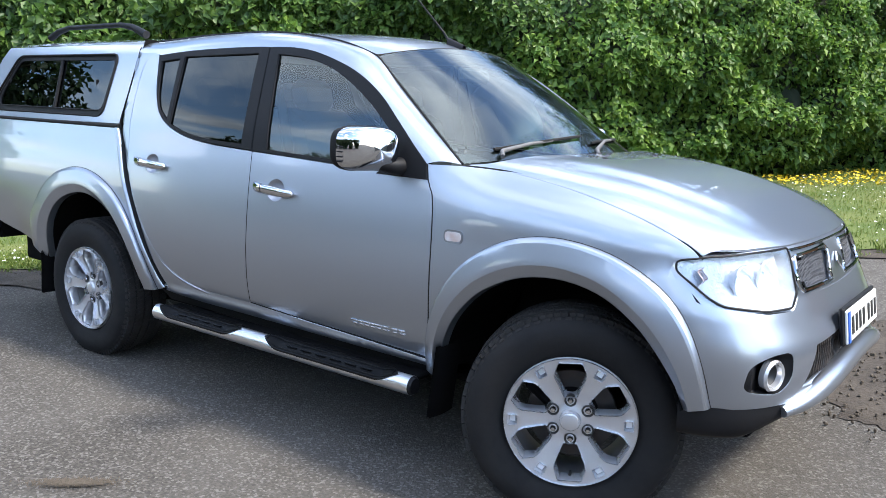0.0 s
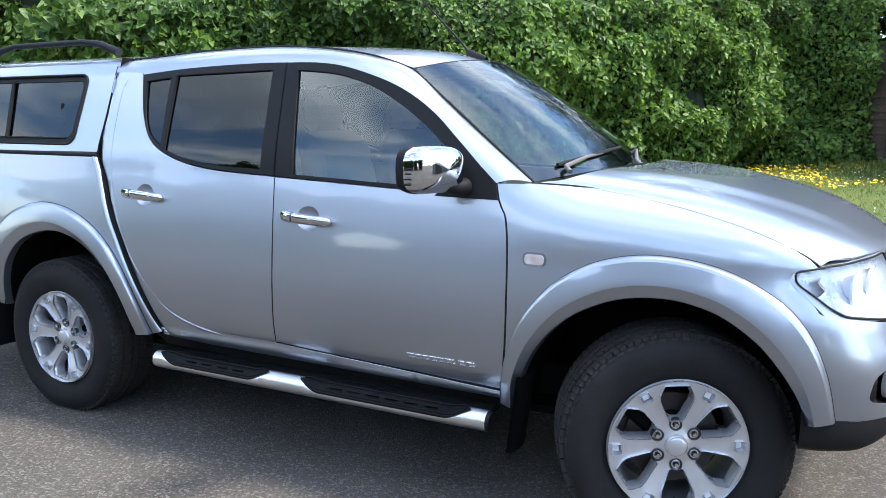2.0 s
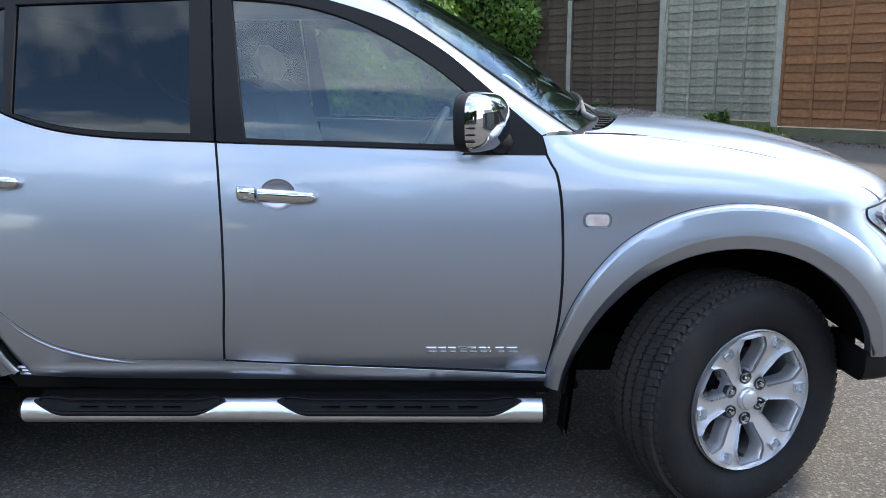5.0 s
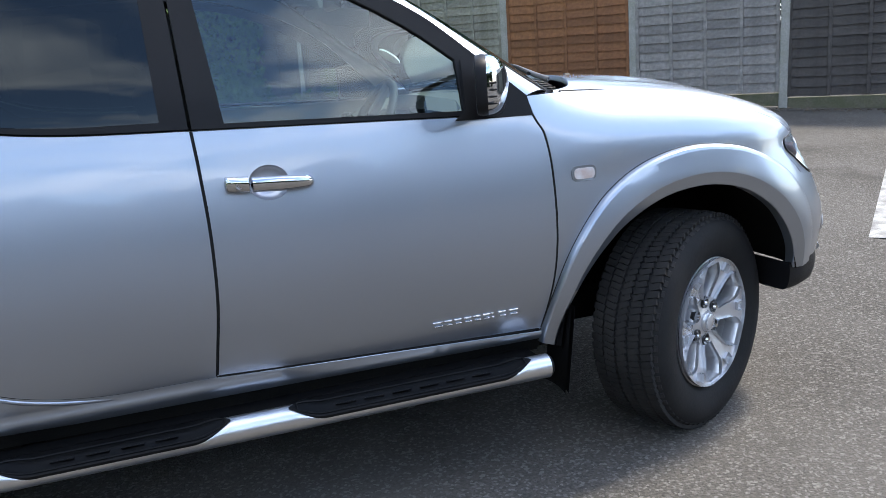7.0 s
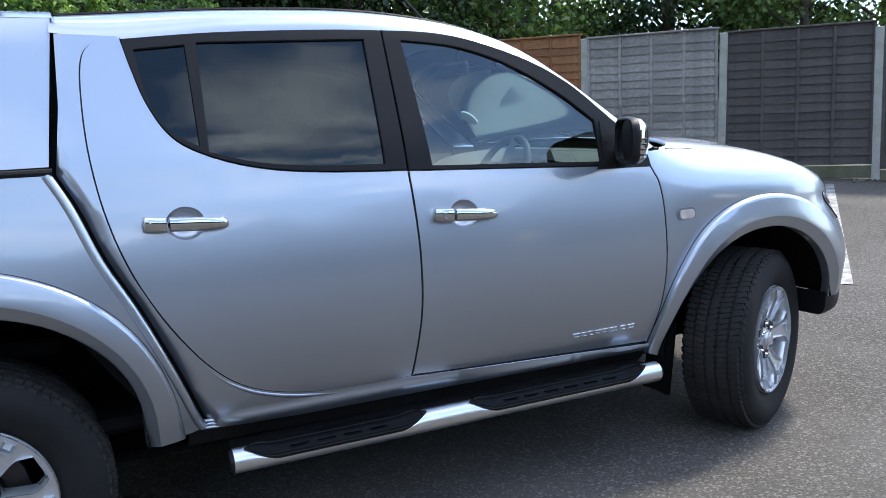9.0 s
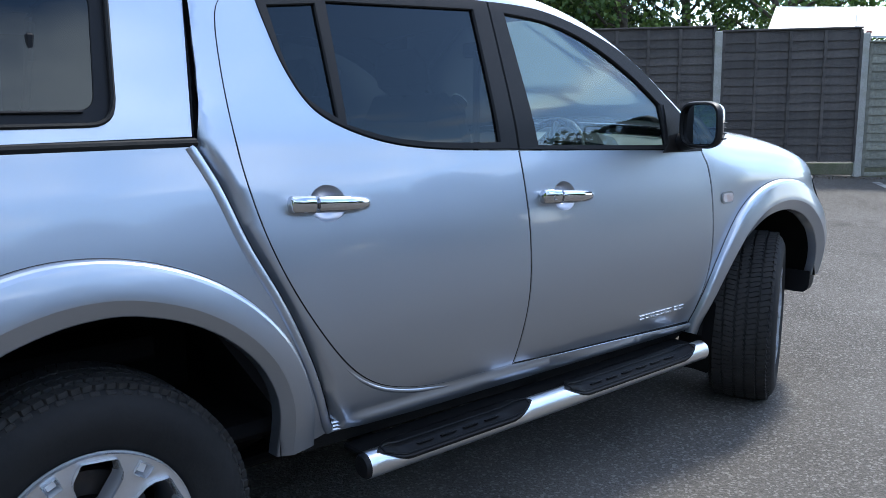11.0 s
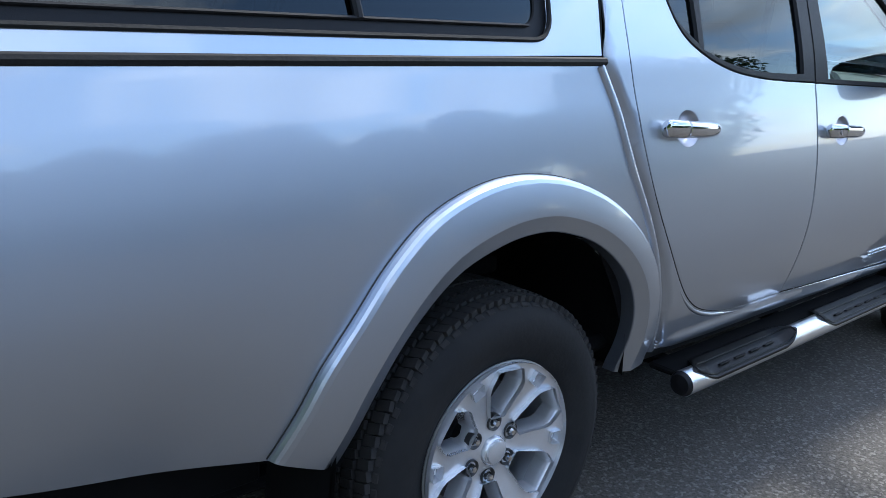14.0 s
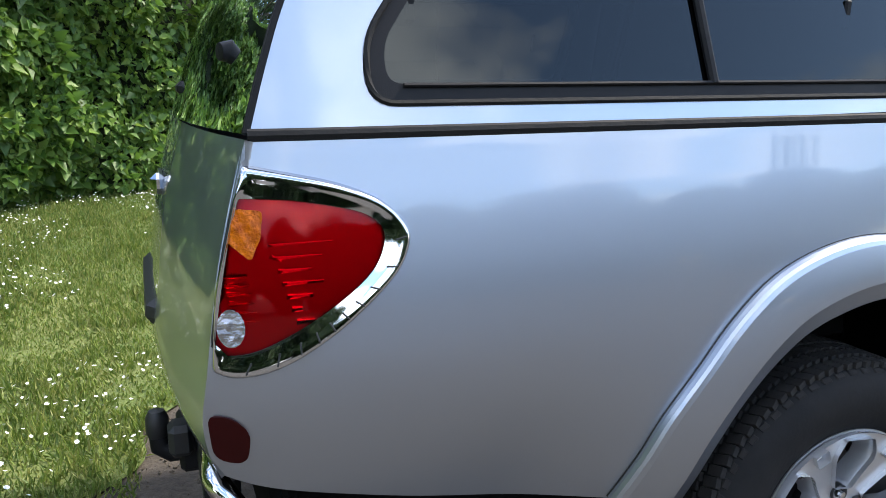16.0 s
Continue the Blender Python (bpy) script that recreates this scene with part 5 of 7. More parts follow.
TAIL_EDGE = [(0.70, -2.822), (0.76, -2.848), (0.823, -2.856), (0.90, -2.846), (1.073, -2.818), (1.262, -2.764), (1.30, -2.752)]
tail_x = lambda y, z: lerp_table(TAIL_EDGE, z) - 0.070 * (1 - min(1.0, abs(y) / 0.838) ** 2.5) + 0.003
gate_half = [(0.812, 0.715), (0.838, 0.90), (0.840, 1.05), (0.826, 1.18), (0.812, 1.266)]
gate = panel("tailgate", gate_half + [(-y, z) for y, z in gate_half[::-1]], lambda y, z: (tail_x(y, z), y, z), 0, 0.04, 0.02)
tailgate = part("tailgate", gate, PAINT, truck)
part("gate_handle", Geo().box((tail_x(0, 1.12) - 0.01, 0, 1.12), (0.035, 0.22, 0.05), None, 0.014), CHROME, tailgate, "chrome tailgate handle")
part("gate_trim", Geo().box((tail_x(0, 0.86) + 0.010, 0, 0.86), (0.045, 0.56, 0.060), pose(0, 0, 0, 0, 8, 0), 0.018), INK, tailgate, "black lamp strip")
for s in (-1, 1):
    t_out = joined(spline([(-2.776, 1.230), (-2.713, 1.217), (-2.626, 1.196), (-2.556, 1.165), (-2.517, 1.125), (-2.513, 1.090), (-2.542, 1.041), (-2.620, 0.973), (-2.695, 0.926), (-2.758, 0.902), (-2.810, 0.899), (-2.838, 0.912)], 5),
                   spline([(-2.838, 0.920), (-2.826, 1.030), (-2.806, 1.110), (-2.776, 1.225)], 4))
    t_red = joined(spline([(-2.782, 1.181), (-2.700, 1.176), (-2.612, 1.158), (-2.567, 1.137), (-2.553, 1.104), (-2.577, 1.053), (-2.639, 1.003), (-2.712, 0.962), (-2.772, 0.938), (-2.815, 0.934)], 5),
                   spline([(-2.834, 0.955), (-2.820, 1.040), (-2.806, 1.105), (-2.786, 1.176)], 4))
    mid_x, mid_z = -2.705, 1.065

    def bezel(u, v, s=s):
        a = 2 * math.pi * u
        r0, r1 = reach(t_out, mid_x, mid_z, a), reach(t_red, mid_x, mid_z, a) - 0.004
        r = r0 + (r1 - r0) * v
        x, z = mid_x + r * math.cos(a), mid_z + r * math.sin(a)
        return (x, s * (half_width(x, z) - 0.002 + lerp_table([(0, 0.0), (0.06, 0.009), (0.14, 0.0145), (0.24, 0.0150), (0.6, 0.0130), (1.0, 0.0110)], v)), z)
    trim = part("tail_light", Geo().grid(bezel, 160, 16, close_u=True).mesh("tail_light", angle=60), CHROME, truck, "chrome lamp surround")
    part("red_lens", panel("red_lens", t_red, flank(0.006), s, 0.015, 0.02), RED_GLASS, trim, "clear red lens")
    part("lamp_reflector", panel("lamp_reflector", t_red, lens_face, s, 0.006, 0.0), LAMP_BACK, trim, "faceted reflector behind the lens")
    rim = [Vector(flank(0.006)(x, z)) for x, z in spaced(t_red, 0.015)]
    part("lens_seal", Geo().tube([(p.x, -s * p.y, p.z) for p in rim + rim[:1]], 0.0035, 6, caps=False), INK, trim)
    part("amber_lens", panel("amber_lens", rounded([(-2.788, 1.163), (-2.748, 1.158), (-2.752, 1.120), (-2.770, 1.082), (-2.804, 1.114)], 0.008), lambda x, z: (x, -half_width(x, z) - 0.0085 - 0.003 * abs((x * 70 + z * 40) % 2 - 1), z), s, 0.006, 0.004), AMBER, trim, "amber indicator lens")
    c = [(-2.806 + 0.021 * math.cos(a), 0.980 + 0.030 * math.sin(a)) for a in (2 * math.pi * k / 20 for k in range(20))]
    part("white_lens", panel("white_lens", c, flank(0.0085), s, 0.012, 0.004), CLEAR_LAMP, trim, "clear reversing lamp")
    for k in range(7):
        z = 1.105 - 0.020 * k
        x0, x1 = -2.742 + 0.006 * k, -2.640 - 0.012 * (k % 3) - 0.006 * k
        y = s * (half_width(x0, z) - 0.004)
        part("reflector_rib", Geo().box(((x0 + x1) / 2, y, z), (x1 - x0, 0.016, 0.011), pose(0, 0, 0, 28 * -s, 0, 2 * s), 0.001).mesh("reflector_rib", smooth=False), LAMP_RIB, trim)
    for k in range(6):
        z = 1.060 - 0.014 * k
        part("reflector_rib", Geo().box((-2.795 + 0.003 * k, s * (half_width(-2.79, z) - 0.004), z), (0.040, 0.014, 0.008), pose(0, 0, 0, 45 * -s, 0, 6 * s), 0.001).mesh("reflector_rib", smooth=False), LAMP_RIB, trim)
    for x, z, turn_, l in ((-2.712, 1.062, 38, 0.075), (-2.730, 1.020, -52, 0.060), (-2.690, 1.045, -20, 0.06)):
        part("reflector_facet", Geo().box((x, s * (half_width(x, z) - 0.0125), z), (l, 0.012, 0.020), pose(0, 0, 0, 0, turn_, 0) @ pose(0, 0, 0, 24 * -s, 0, 0), 0.001).mesh("reflector_facet", smooth=False), LAMP_RIB, trim)
    for k in range(10):
        a = radians(-118 + 14.5 * k)
        run = [bezel((a / (2 * math.pi)) % 1.0, v) for v in (0.22, 0.42, 0.62)]
        part("surround_notch", Geo().tube([(x, y + s * 0.0008, z) for x, y, z in run], 0.0016, 5), INK, trim)
    part("rear_reflector", panel("rear_reflector", rounded([(-2.850, 0.838), (-2.812, 0.832), (-2.784, 0.800), (-2.790, 0.742), (-2.842, 0.756)], 0.026), flank(0.004), s, 0.015, 0.008), RED_DARK, truck, "dark red reflector")
bump_r = Geo().tube(spline([(-2.69, -0.745, 0.550), (-2.72, -0.77, 0.560), (-2.775, -0.785, 0.60), (-2.832, -0.765, 0.675), (-2.835, -0.70, 0.69), (-2.815, -0.45, 0.68), (-2.81, 0.0, 0.68), (-2.815, 0.45, 0.68), (-2.835, 0.70, 0.69), (-2.832, 0.765, 0.675), (-2.775, 0.785, 0.60), (-2.72, 0.77, 0.560), (-2.69, 0.745, 0.550)], 5), 0.022, 14)
part("rear_bumper", bump_r, CHROME, truck, "chrome tube rear bumper")
part("bumper_step", Geo().box((-2.80, 0, 0.62), (0.09, 1.2, 0.05), None, 0.012), TRIM, truck, "black step pad")
part("rear_valance", Geo().box((-2.72, 0, 0.66), (0.05, 1.50, 0.34), None, 0.02), UNDER, truck, "black inner rear panel")
part("tow_plate", Geo().box((-2.80, -0.12, 0.47), (0.08, 0.50, 0.13), None, 0.015), TRIM, truck, "black tow bar plate")
tow = part("tow_bar", Geo().box((-2.83, 0.0, 0.44), (0.10, 0.16, 0.12), None, 0.012), TRIM, truck, "black tow bar")
part("tow_neck", Geo().tube([(-2.85, 0, 0.42), (-2.90, 0, 0.415), (-2.925, 0, 0.43), (-2.928, 0, 0.47)], [0.035, 0.03, 0.026, 0.024], 12), TRIM, tow)
part("tow_ball", Geo().lathe([(0.0, -0.062), (0.020, -0.058), (0.029, -0.04), (0.029, 0.0), (0.020, 0.02)], 20, pose(-2.928, 0.0, 0.47, -90, 0, 0)), INK, tow, "black tow ball cover")
part("tow_socket", Geo().box((-2.875, -0.10, 0.49), (0.06, 0.08, 0.08), None, 0.014), INK, tow)
part("tow_bolt", Geo().lathe([(0.0, -0.03), (0.016, -0.03), (0.018, 0.0)], 6, pose(-2.885, -0.05, 0.44, 0, 0, 0)), DARK_METAL, tow)

# lettering on the doors as plain bars
for s in (-1, 1):
    letters = [(0.482, 0.034), (0.520, 0.026), (0.551, 0.026), (0.583, 0.028), (0.615, 0.026), (0.647, 0.026), (0.675, 0.010), (0.700, 0.028), (0.735, 0.034)]
    for x, w in letters:
        for dz, ww in ((0.008, w), (-0.006, w * 0.8)):
            z = 0.556 + dz
            part("door_badge", Geo().box((x + w / 2 + (0.004 if dz < 0 else 0), s * (half_width(x, z) + 0.002), z), (ww, 0.005, 0.0042), None, 0.0012), CHROME, truck, "thin chrome bar lettering")

# ---- cabin ----
def build_seat(x, y, w=0.50):
    seat = new("cabin_seat")
    seat.parent = truck
    part("seat_cushion", Geo().box((x + 0.05, y, 0.80), (0.50, w, 0.18), pose(0, 0, 0, 0, -6, 0), 0.06), SEAT, seat)
    part("seat_back", Geo().box((x - 0.24, y, 1.10), (0.17, w, 0.60), pose(0, 0, 0, 0, -16, 0), 0.07), SEAT, seat)
    part("headrest", Geo().box((x - 0.345, y, 1.46), (0.10, 0.26 if w < 1 else 0.24, 0.16), pose(0, 0, 0, 0, -12, 0), 0.045), SEAT, seat)
    part("headrest_post", Geo().tube([(x - 0.32, y, 1.34), (x - 0.345, y, 1.45)], 0.012, 8), DASH_DARK, seat)


build_seat(0.10, -0.36)
build_seat(0.10, 0.36)
build_seat(-0.72, -0.30, 0.60)
build_seat(-0.72, 0.30, 0.60)
dash = part("dashboard", Geo().grid(lambda u, v: (lambda p: (p[0] - 0.02 * math.sin(3 * math.pi * u), 0.73 * (2 * u - 1), p[1] - 0.02 * (2 * u - 1) ** 4))(
    spline([(1.08, 1.215), (0.88, 1.205), (0.72, 1.175), (0.64, 1.10), (0.62, 0.98), (0.68, 0.80), (0.78, 0.60)], 4)[round(v * 24)]), 24, 24), DASH, truck, "grey dashboard")
part("binnacle", Geo().box((0.665, -0.37, 1.175), (0.20, 0.36, 0.10), pose(0, 0, 0, 0, 12, 0), 0.045), DASH_DARK, dash, "dark instrument hood")
part("centre_stack", Geo().box((0.635, 0.0, 1.02), (0.10, 0.30, 0.30), pose(0, 0, 0, 0, 14, 0), 0.03), DASH_DARK, dash)
for y in (-0.66, -0.14, 0.14, 0.66):
    part("air_vent", Geo().box((0.622, y, 1.105), (0.03, 0.12, 0.07), pose(0, 0, 0, 0, 14, 0), 0.012), DASH_DARK, dash, "dark air vent")
wheel_m = pose(0.455, -0.37, 1.120, 0, 0, 0) @ pose(0, 0, 0, 0, -62, 0) @ pose(0, 0, 0, 90, 0, 0)
ring = [wheel_m @ Vector((0.185 * math.cos(a), 0, 0.185 * math.sin(a))) for a in (2 * math.pi * k / 40 for k in range(41))]
steer = part("steering_wheel", Geo().tube(ring, 0.0145, 10, caps=False), DASH_DARK, truck, "dark leather steering wheel")
for a in (0.0, 2.1, 4.2):
    part("wheel_spoke", Geo().tube([wheel_m @ Vector((0.02 * math.cos(a), 0.01, 0.02 * math.sin(a))), wheel_m @ Vector((0.178 * math.cos(a), 0, 0.178 * math.sin(a)))], 0.016, 8), DASH, steer)
part("wheel_boss", Geo().lathe([(0.0, -0.03), (0.05, -0.024), (0.07, 0.0), (0.06, 0.03)], 24, wheel_m), DASH_DARK, steer)
part("steering_column", Geo().tube([wheel_m @ Vector((0, 0.02, 0)), Vector((0.68, -0.37, 1.02))], 0.04, 12), DASH_DARK, truck)
part("rear_view_mirror", Geo().box((0.46, 0.0, 1.585), (0.03, 0.24, 0.065), None, 0.014), DASH_DARK, truck)
part("headliner", Geo().grid(lambda u, v: (-1.12 + 1.40 * u, 0.60 * (2 * v - 1), 1.66 + 0.03 * math.sin(math.pi * u)), 8, 8), DASH, truck, "grey headliner")
for s in (-1, 1):
    for x0, x1 in ((-0.10, 0.80), (-0.98, -0.18)):
        d = part("door_trim", Geo().grid(lambda u, v: (x0 + (x1 - x0) * u, s * (0.765 - 0.03 * v + 0.05 * math.exp(-((v - 0.72) / 0.08) ** 2) * -1), 0.55 + 0.64 * v), 8, 20), DASH, truck, "light grey door trim")
    part("grab_pull", Geo().box((0.28, s * 0.70, 1.02), (0.20, 0.05, 0.05), None, 0.02), DASH_DARK, truck)
bulk = part("cab_back", Geo().box((-1.09, 0, 1.03), (0.05, 1.36, 0.46), None, 0.02), DASH_DARK, truck)
part("rear_screen", Geo().grid(lambda u, v: (-1.13 + 0.02 * v, 0.60 * (2 * u - 1), 1.27 + 0.38 * v), 6, 4), PRIVACY, truck, "dark rear screen")
part("belt_strap", Geo().tube([(-0.17, -0.66, 1.52), (-0.14, -0.62, 1.25), (-0.10, -0.58, 0.95)], 0.012, 6, squash=2.0), DASH_DARK, truck)


# ---- ground ----
def ground_z(x, y):
    """The car park: level under the truck, rising gently towards the fence and the hedge."""
    g = min(0.0191 * x + 0.0592 * y, 1.1)
    return 0.5 * (g + math.sqrt(g * g + 0.0025)) - 0.010


def asphalt_material():
    m = material("asphalt", (0.091, 0.082, 0.071), rough=0.92, spec=0.2, grain=0.85, grain_size=75, stain=0.6, stain_size=0.8, tint=(0.115, 0.106, 0.094), bump=0.9, bump_size=110)
    nd, ln = m.node_tree.nodes, m.node_tree.links
    b = nd["Principled BSDF"]
    src = b.inputs["Base Color"].links[0].from_socket
    tc = [n for n in nd if n.type == "TEX_COORD"][0]
    vo, ramp, mx = nd.new("ShaderNodeTexVoronoi"), nd.new("ShaderNodeValToRGB"), nd.new("ShaderNodeMix")
    vo.inputs["Scale"].default_value = 105
    ln.new(tc.outputs["Object"], vo.inputs["Vector"])
    sep = nd.new("ShaderNodeSeparateColor")
    ln.new(vo.outputs["Color"], sep.inputs["Color"])
    ramp.color_ramp.elements[0].position, ramp.color_ramp.elements[1].position = 0.72, 0.95
    ramp.color_ramp.elements[1].color = (0.55, 0.55, 0.55, 1)
    ln.new(sep.outputs[0], ramp.inputs["Fac"])
    mx.data_type = "RGBA"
    mx.inputs["B"].default_value = (0.22, 0.207, 0.187, 1)
    ln.new(ramp.outputs["Color"], mx.inputs["Factor"])
    ln.new(src, mx.inputs["A"])
    # dark damp blotches
    no, r2, m2 = nd.new("ShaderNodeTexNoise"), nd.new("ShaderNodeValToRGB"), nd.new("ShaderNodeMix")
    no.inputs["Scale"].default_value, no.inputs["Detail"].default_value = 1.7, 9.0
    ln.new(tc.outputs["Object"], no.inputs["Vector"])
    r2.color_ramp.elements[0].position, r2.color_ramp.elements[1].position = 0.60, 0.72
    r2.color_ramp.elements[1].color = (0.55, 0.55, 0.55, 1)
    ln.new(no.outputs["Fac"], r2.inputs["Fac"])
    m2.data_type = "RGBA"
    m2.inputs["B"].default_value = (0.045, 0.040, 0.034, 1)
    ln.new(r2.outputs["Color"], m2.inputs["Factor"])
    ln.new(mx.outputs["Result"], m2.inputs["A"])
    ln.new(m2.outputs["Result"], b.inputs["Base Color"])
    return m


ASPHALT = asphalt_material()
axis = [-600, -300, -150, -80, -50, -35, -26, -20] + [-16 + 0.5 * i for i in range(65)] + [20, 26, 35, 50, 80, 150, 300, 600]
g = Geo()
k = len(axis)
g.add([(x, y, ground_z(x, y)) for x in axis for y in axis], [(i * k + j, (i + 1) * k + j, (i + 1) * k + j + 1, i * k + j + 1) for i in range(k - 1) for j in range(k - 1)])
tagged(part("ground", g.mesh("ground"), ASPHALT), "worn grey asphalt of a car park", "asphalt", kind="structure")

EDGE = spline([(-30.0, -22.0), (-12.0, -7.0), (-6.0, -2.0), (-3.95, -0.12), (-3.07, 0.69), (-2.81, 1.33), (-1.2, 2.7), (1.49, 4.87), (2.2, 5.6), (3.43, 6.21), (4.53, 7.10), (5.0, 8.0)], 8)
HEDGE = spline([(-26.0, -17.0), (-16.0, -9.0), (-12.0, -4.0), (-9.3, 0.6), (-7.4, 3.2), (-4.08, 5.70), (-2.83, 6.60), (-1.2, 8.9), (0.1, 11.0), (1.0, 11.7), (1.75, 11.9)], 8)
random.seed(4)
rag = [(x + 0.07 * noise.noise((x * 3, y * 3, 0)), y + 0.07 * noise.noise((x * 3, y * 3, 7))) for x, y in EDGE]
verge = joined(rag, [(5.0, 8.05), (1.4, 12.4)], [(x - 0.6, y + 0.8) for x, y in HEDGE[::-1]])
GRASS = material("grass_turf", (0.085, 0.130, 0.022), rough=0.9, grain=0.6, grain_size=60, stain=0.6, stain_size=1.3, tint=(0.16, 0.165, 0.045), bump=0.8, bump_size=70)
tagged(part("grass_verge", panel("grass_verge", verge, lambda x, y: (x, y, ground_z(x, y) + 0.022), 0, 0.6, 0), GRASS), "mown grass verge dotted with daisies", "grass", kind="structure")


def leaf_mesh(name, base, direction, up, length, width, fold=0.25):
    """One mesh of many single leaves: arrays of places, growing directions, side vectors and sizes."""
    n = len(base)
    side = np.cross(direction, up)
    side /= np.linalg.norm(side, axis=1, keepdims=True) + 1e-9
    nrm = np.cross(side, direction)
    L, W = length[:, None], width[:, None]
    mid = base + direction * L * 0.45
    v = np.stack([base, mid + side * W * 0.5 + nrm * W * fold, base + direction * L - nrm * L * 0.12, mid - side * W * 0.5 + nrm * W * fold], axis=1).reshape(-1, 3)
    i = np.arange(n)[:, None] * 4
    tri = np.concatenate([i + [0, 2, 1], i + [0, 3, 2]], axis=1).reshape(-1)
    me = bpy.data.meshes.new(name)
    me.vertices.add(len(v))
    me.vertices.foreach_set("co", v.astype(np.float32).ravel())
    me.loops.add(len(tri))
    me.loops.foreach_set("vertex_index", tri.astype(np.int32))
    me.polygons.add(len(tri) // 3)
    me.polygons.foreach_set("loop_start", np.arange(0, len(tri), 3, dtype=np.int32))
    me.update(calc_edges=True)
    me.validate()
    return me


def leaf_material(name, a, b, c, through=0.35):
    m = bpy.data.materials.new(name)
    m.use_nodes = True
    nd, ln = m.node_tree.nodes, m.node_tree.links
    p = nd["Principled BSDF"]
    p.inputs["Roughness"].default_value = 0.5
    geo, ramp = nd.new("ShaderNodeNewGeometry"), nd.new("ShaderNodeValToRGB")
    e = ramp.color_ramp.elements
    e[0].color, e[1].color = (*a, 1), (*c, 1)
    x = ramp.color_ramp.elements.new(0.55)
    x.color = (*b, 1)
    ln.new(geo.outputs["Random Per Island"], ramp.inputs["Fac"])
    ln.new(ramp.outputs["Color"], p.inputs["Base Color"])
    tr, mx = nd.new("ShaderNodeBsdfTranslucent"), nd.new("ShaderNodeMixShader")
    ln.new(ramp.outputs["Color"], tr.inputs["Color"])
    mx.inputs["Fac"].default_value = through
    ln.new(p.outputs["BSDF"], mx.inputs[1])
    ln.new(tr.outputs["BSDF"], mx.inputs[2])
    ln.new(mx.outputs["Shader"], nd["Material Output"].inputs["Surface"])
    return m


LEAF = leaf_material("hedge_leaves", (0.048, 0.115, 0.018), (0.115, 0.220, 0.034), (0.215, 0.325, 0.060), 0.45)
LEAF_DARK = leaf_material("dark_leaves", (0.012, 0.030, 0.008), (0.025, 0.055, 0.014), (0.050, 0.095, 0.022), 0.25)
# darker leaf tone: painted shade in the hedge, own colour on the weeds
LEAF_SHADE_WEED = leaf_material("shade_and_weed_leaves", (0.034, 0.080, 0.014), (0.075, 0.150, 0.026), (0.135, 0.225, 0.042), 0.38)
LEAF_YOUNG = leaf_material("light_leaves", (0.040, 0.085, 0.015), (0.080, 0.145, 0.026), (0.150, 0.215, 0.045))
BLADE = leaf_material("grass_blades", (0.095, 0.155, 0.024), (0.165, 0.230, 0.040), (0.280, 0.290, 0.090), 0.35)
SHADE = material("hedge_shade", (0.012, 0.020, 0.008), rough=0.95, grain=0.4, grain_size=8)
BARK = material("bark", (0.10, 0.08, 0.06), rough=0.9, grain=0.6, grain_size=25, bump=0.6, bump_size=30)
rng = np.random.default_rng(11)


def unit(a):
    return a / (np.linalg.norm(a, axis=1, keepdims=True) + 1e-9)


# hedge: a billowing green wall
run = np.array([p for p in HEDGE if p[0] > -13.5])
seg = np.linalg.norm(np.diff(run, axis=0), axis=1)
dist = np.concatenate([[0], np.cumsum(seg)])


def hedge_at(s):
    return np.stack([np.interp(s, dist, run[:, 0]), np.interp(s, dist, run[:, 1])], axis=1)


def hedge_depth(s, h):
    """How far the face stands out in front of its line: broad billows with smaller ones on them, overhanging higher up."""
    return np.array([0.62 * noise.noise((a * 0.55, b * 0.8, 3.1)) + 0.42 * noise.noise((a * 1.5, b * 1.7, 9.7)) + 0.20 * noise.noise((a * 3.7, b * 3.7, 1.0)) for a, b in zip(s, h)])


def hedge_top(s):
    return np.array([3.15 + 0.35 * noise.noise((a * 0.5, 0.3, 5.0)) + 0.16 * noise.noise((a * 1.9, 4.3, 5.0)) for a in s])


def hedge_points(n, lo, hi):
    s = rng.uniform(lo, hi, n)
    top = hedge_top(s)
    h = rng.uniform(-0.02, 1.12, n)
    lean = np.clip((h - 0.85) / 0.27, 0, 1)
    hh = np.minimum(h, 0.97 + 0.06 * lean) * top
    p, q = hedge_at(s), hedge_at(s + 0.05)
    tang = unit(q - hedge_at(s - 0.05))
    out = np.stack([tang[:, 1], -tang[:, 0]], axis=1)
    d = hedge_depth(s, hh) + 0.25 * np.sin(np.clip(hh / top, 0, 1) * math.pi) - lean * 1.3
    inner = rng.exponential(0.10, n)
    xy = p + out * (d - inner)[:, None]
    z = hh + np.array([ground_z(a, b) for a, b in p])
    nrm = np.concatenate([out * (1 - 0.6 * lean)[:, None], (0.45 + 0.6 * lean)[:, None]], axis=1)
    return np.concatenate([xy, z[:, None]], axis=1), unit(nrm)


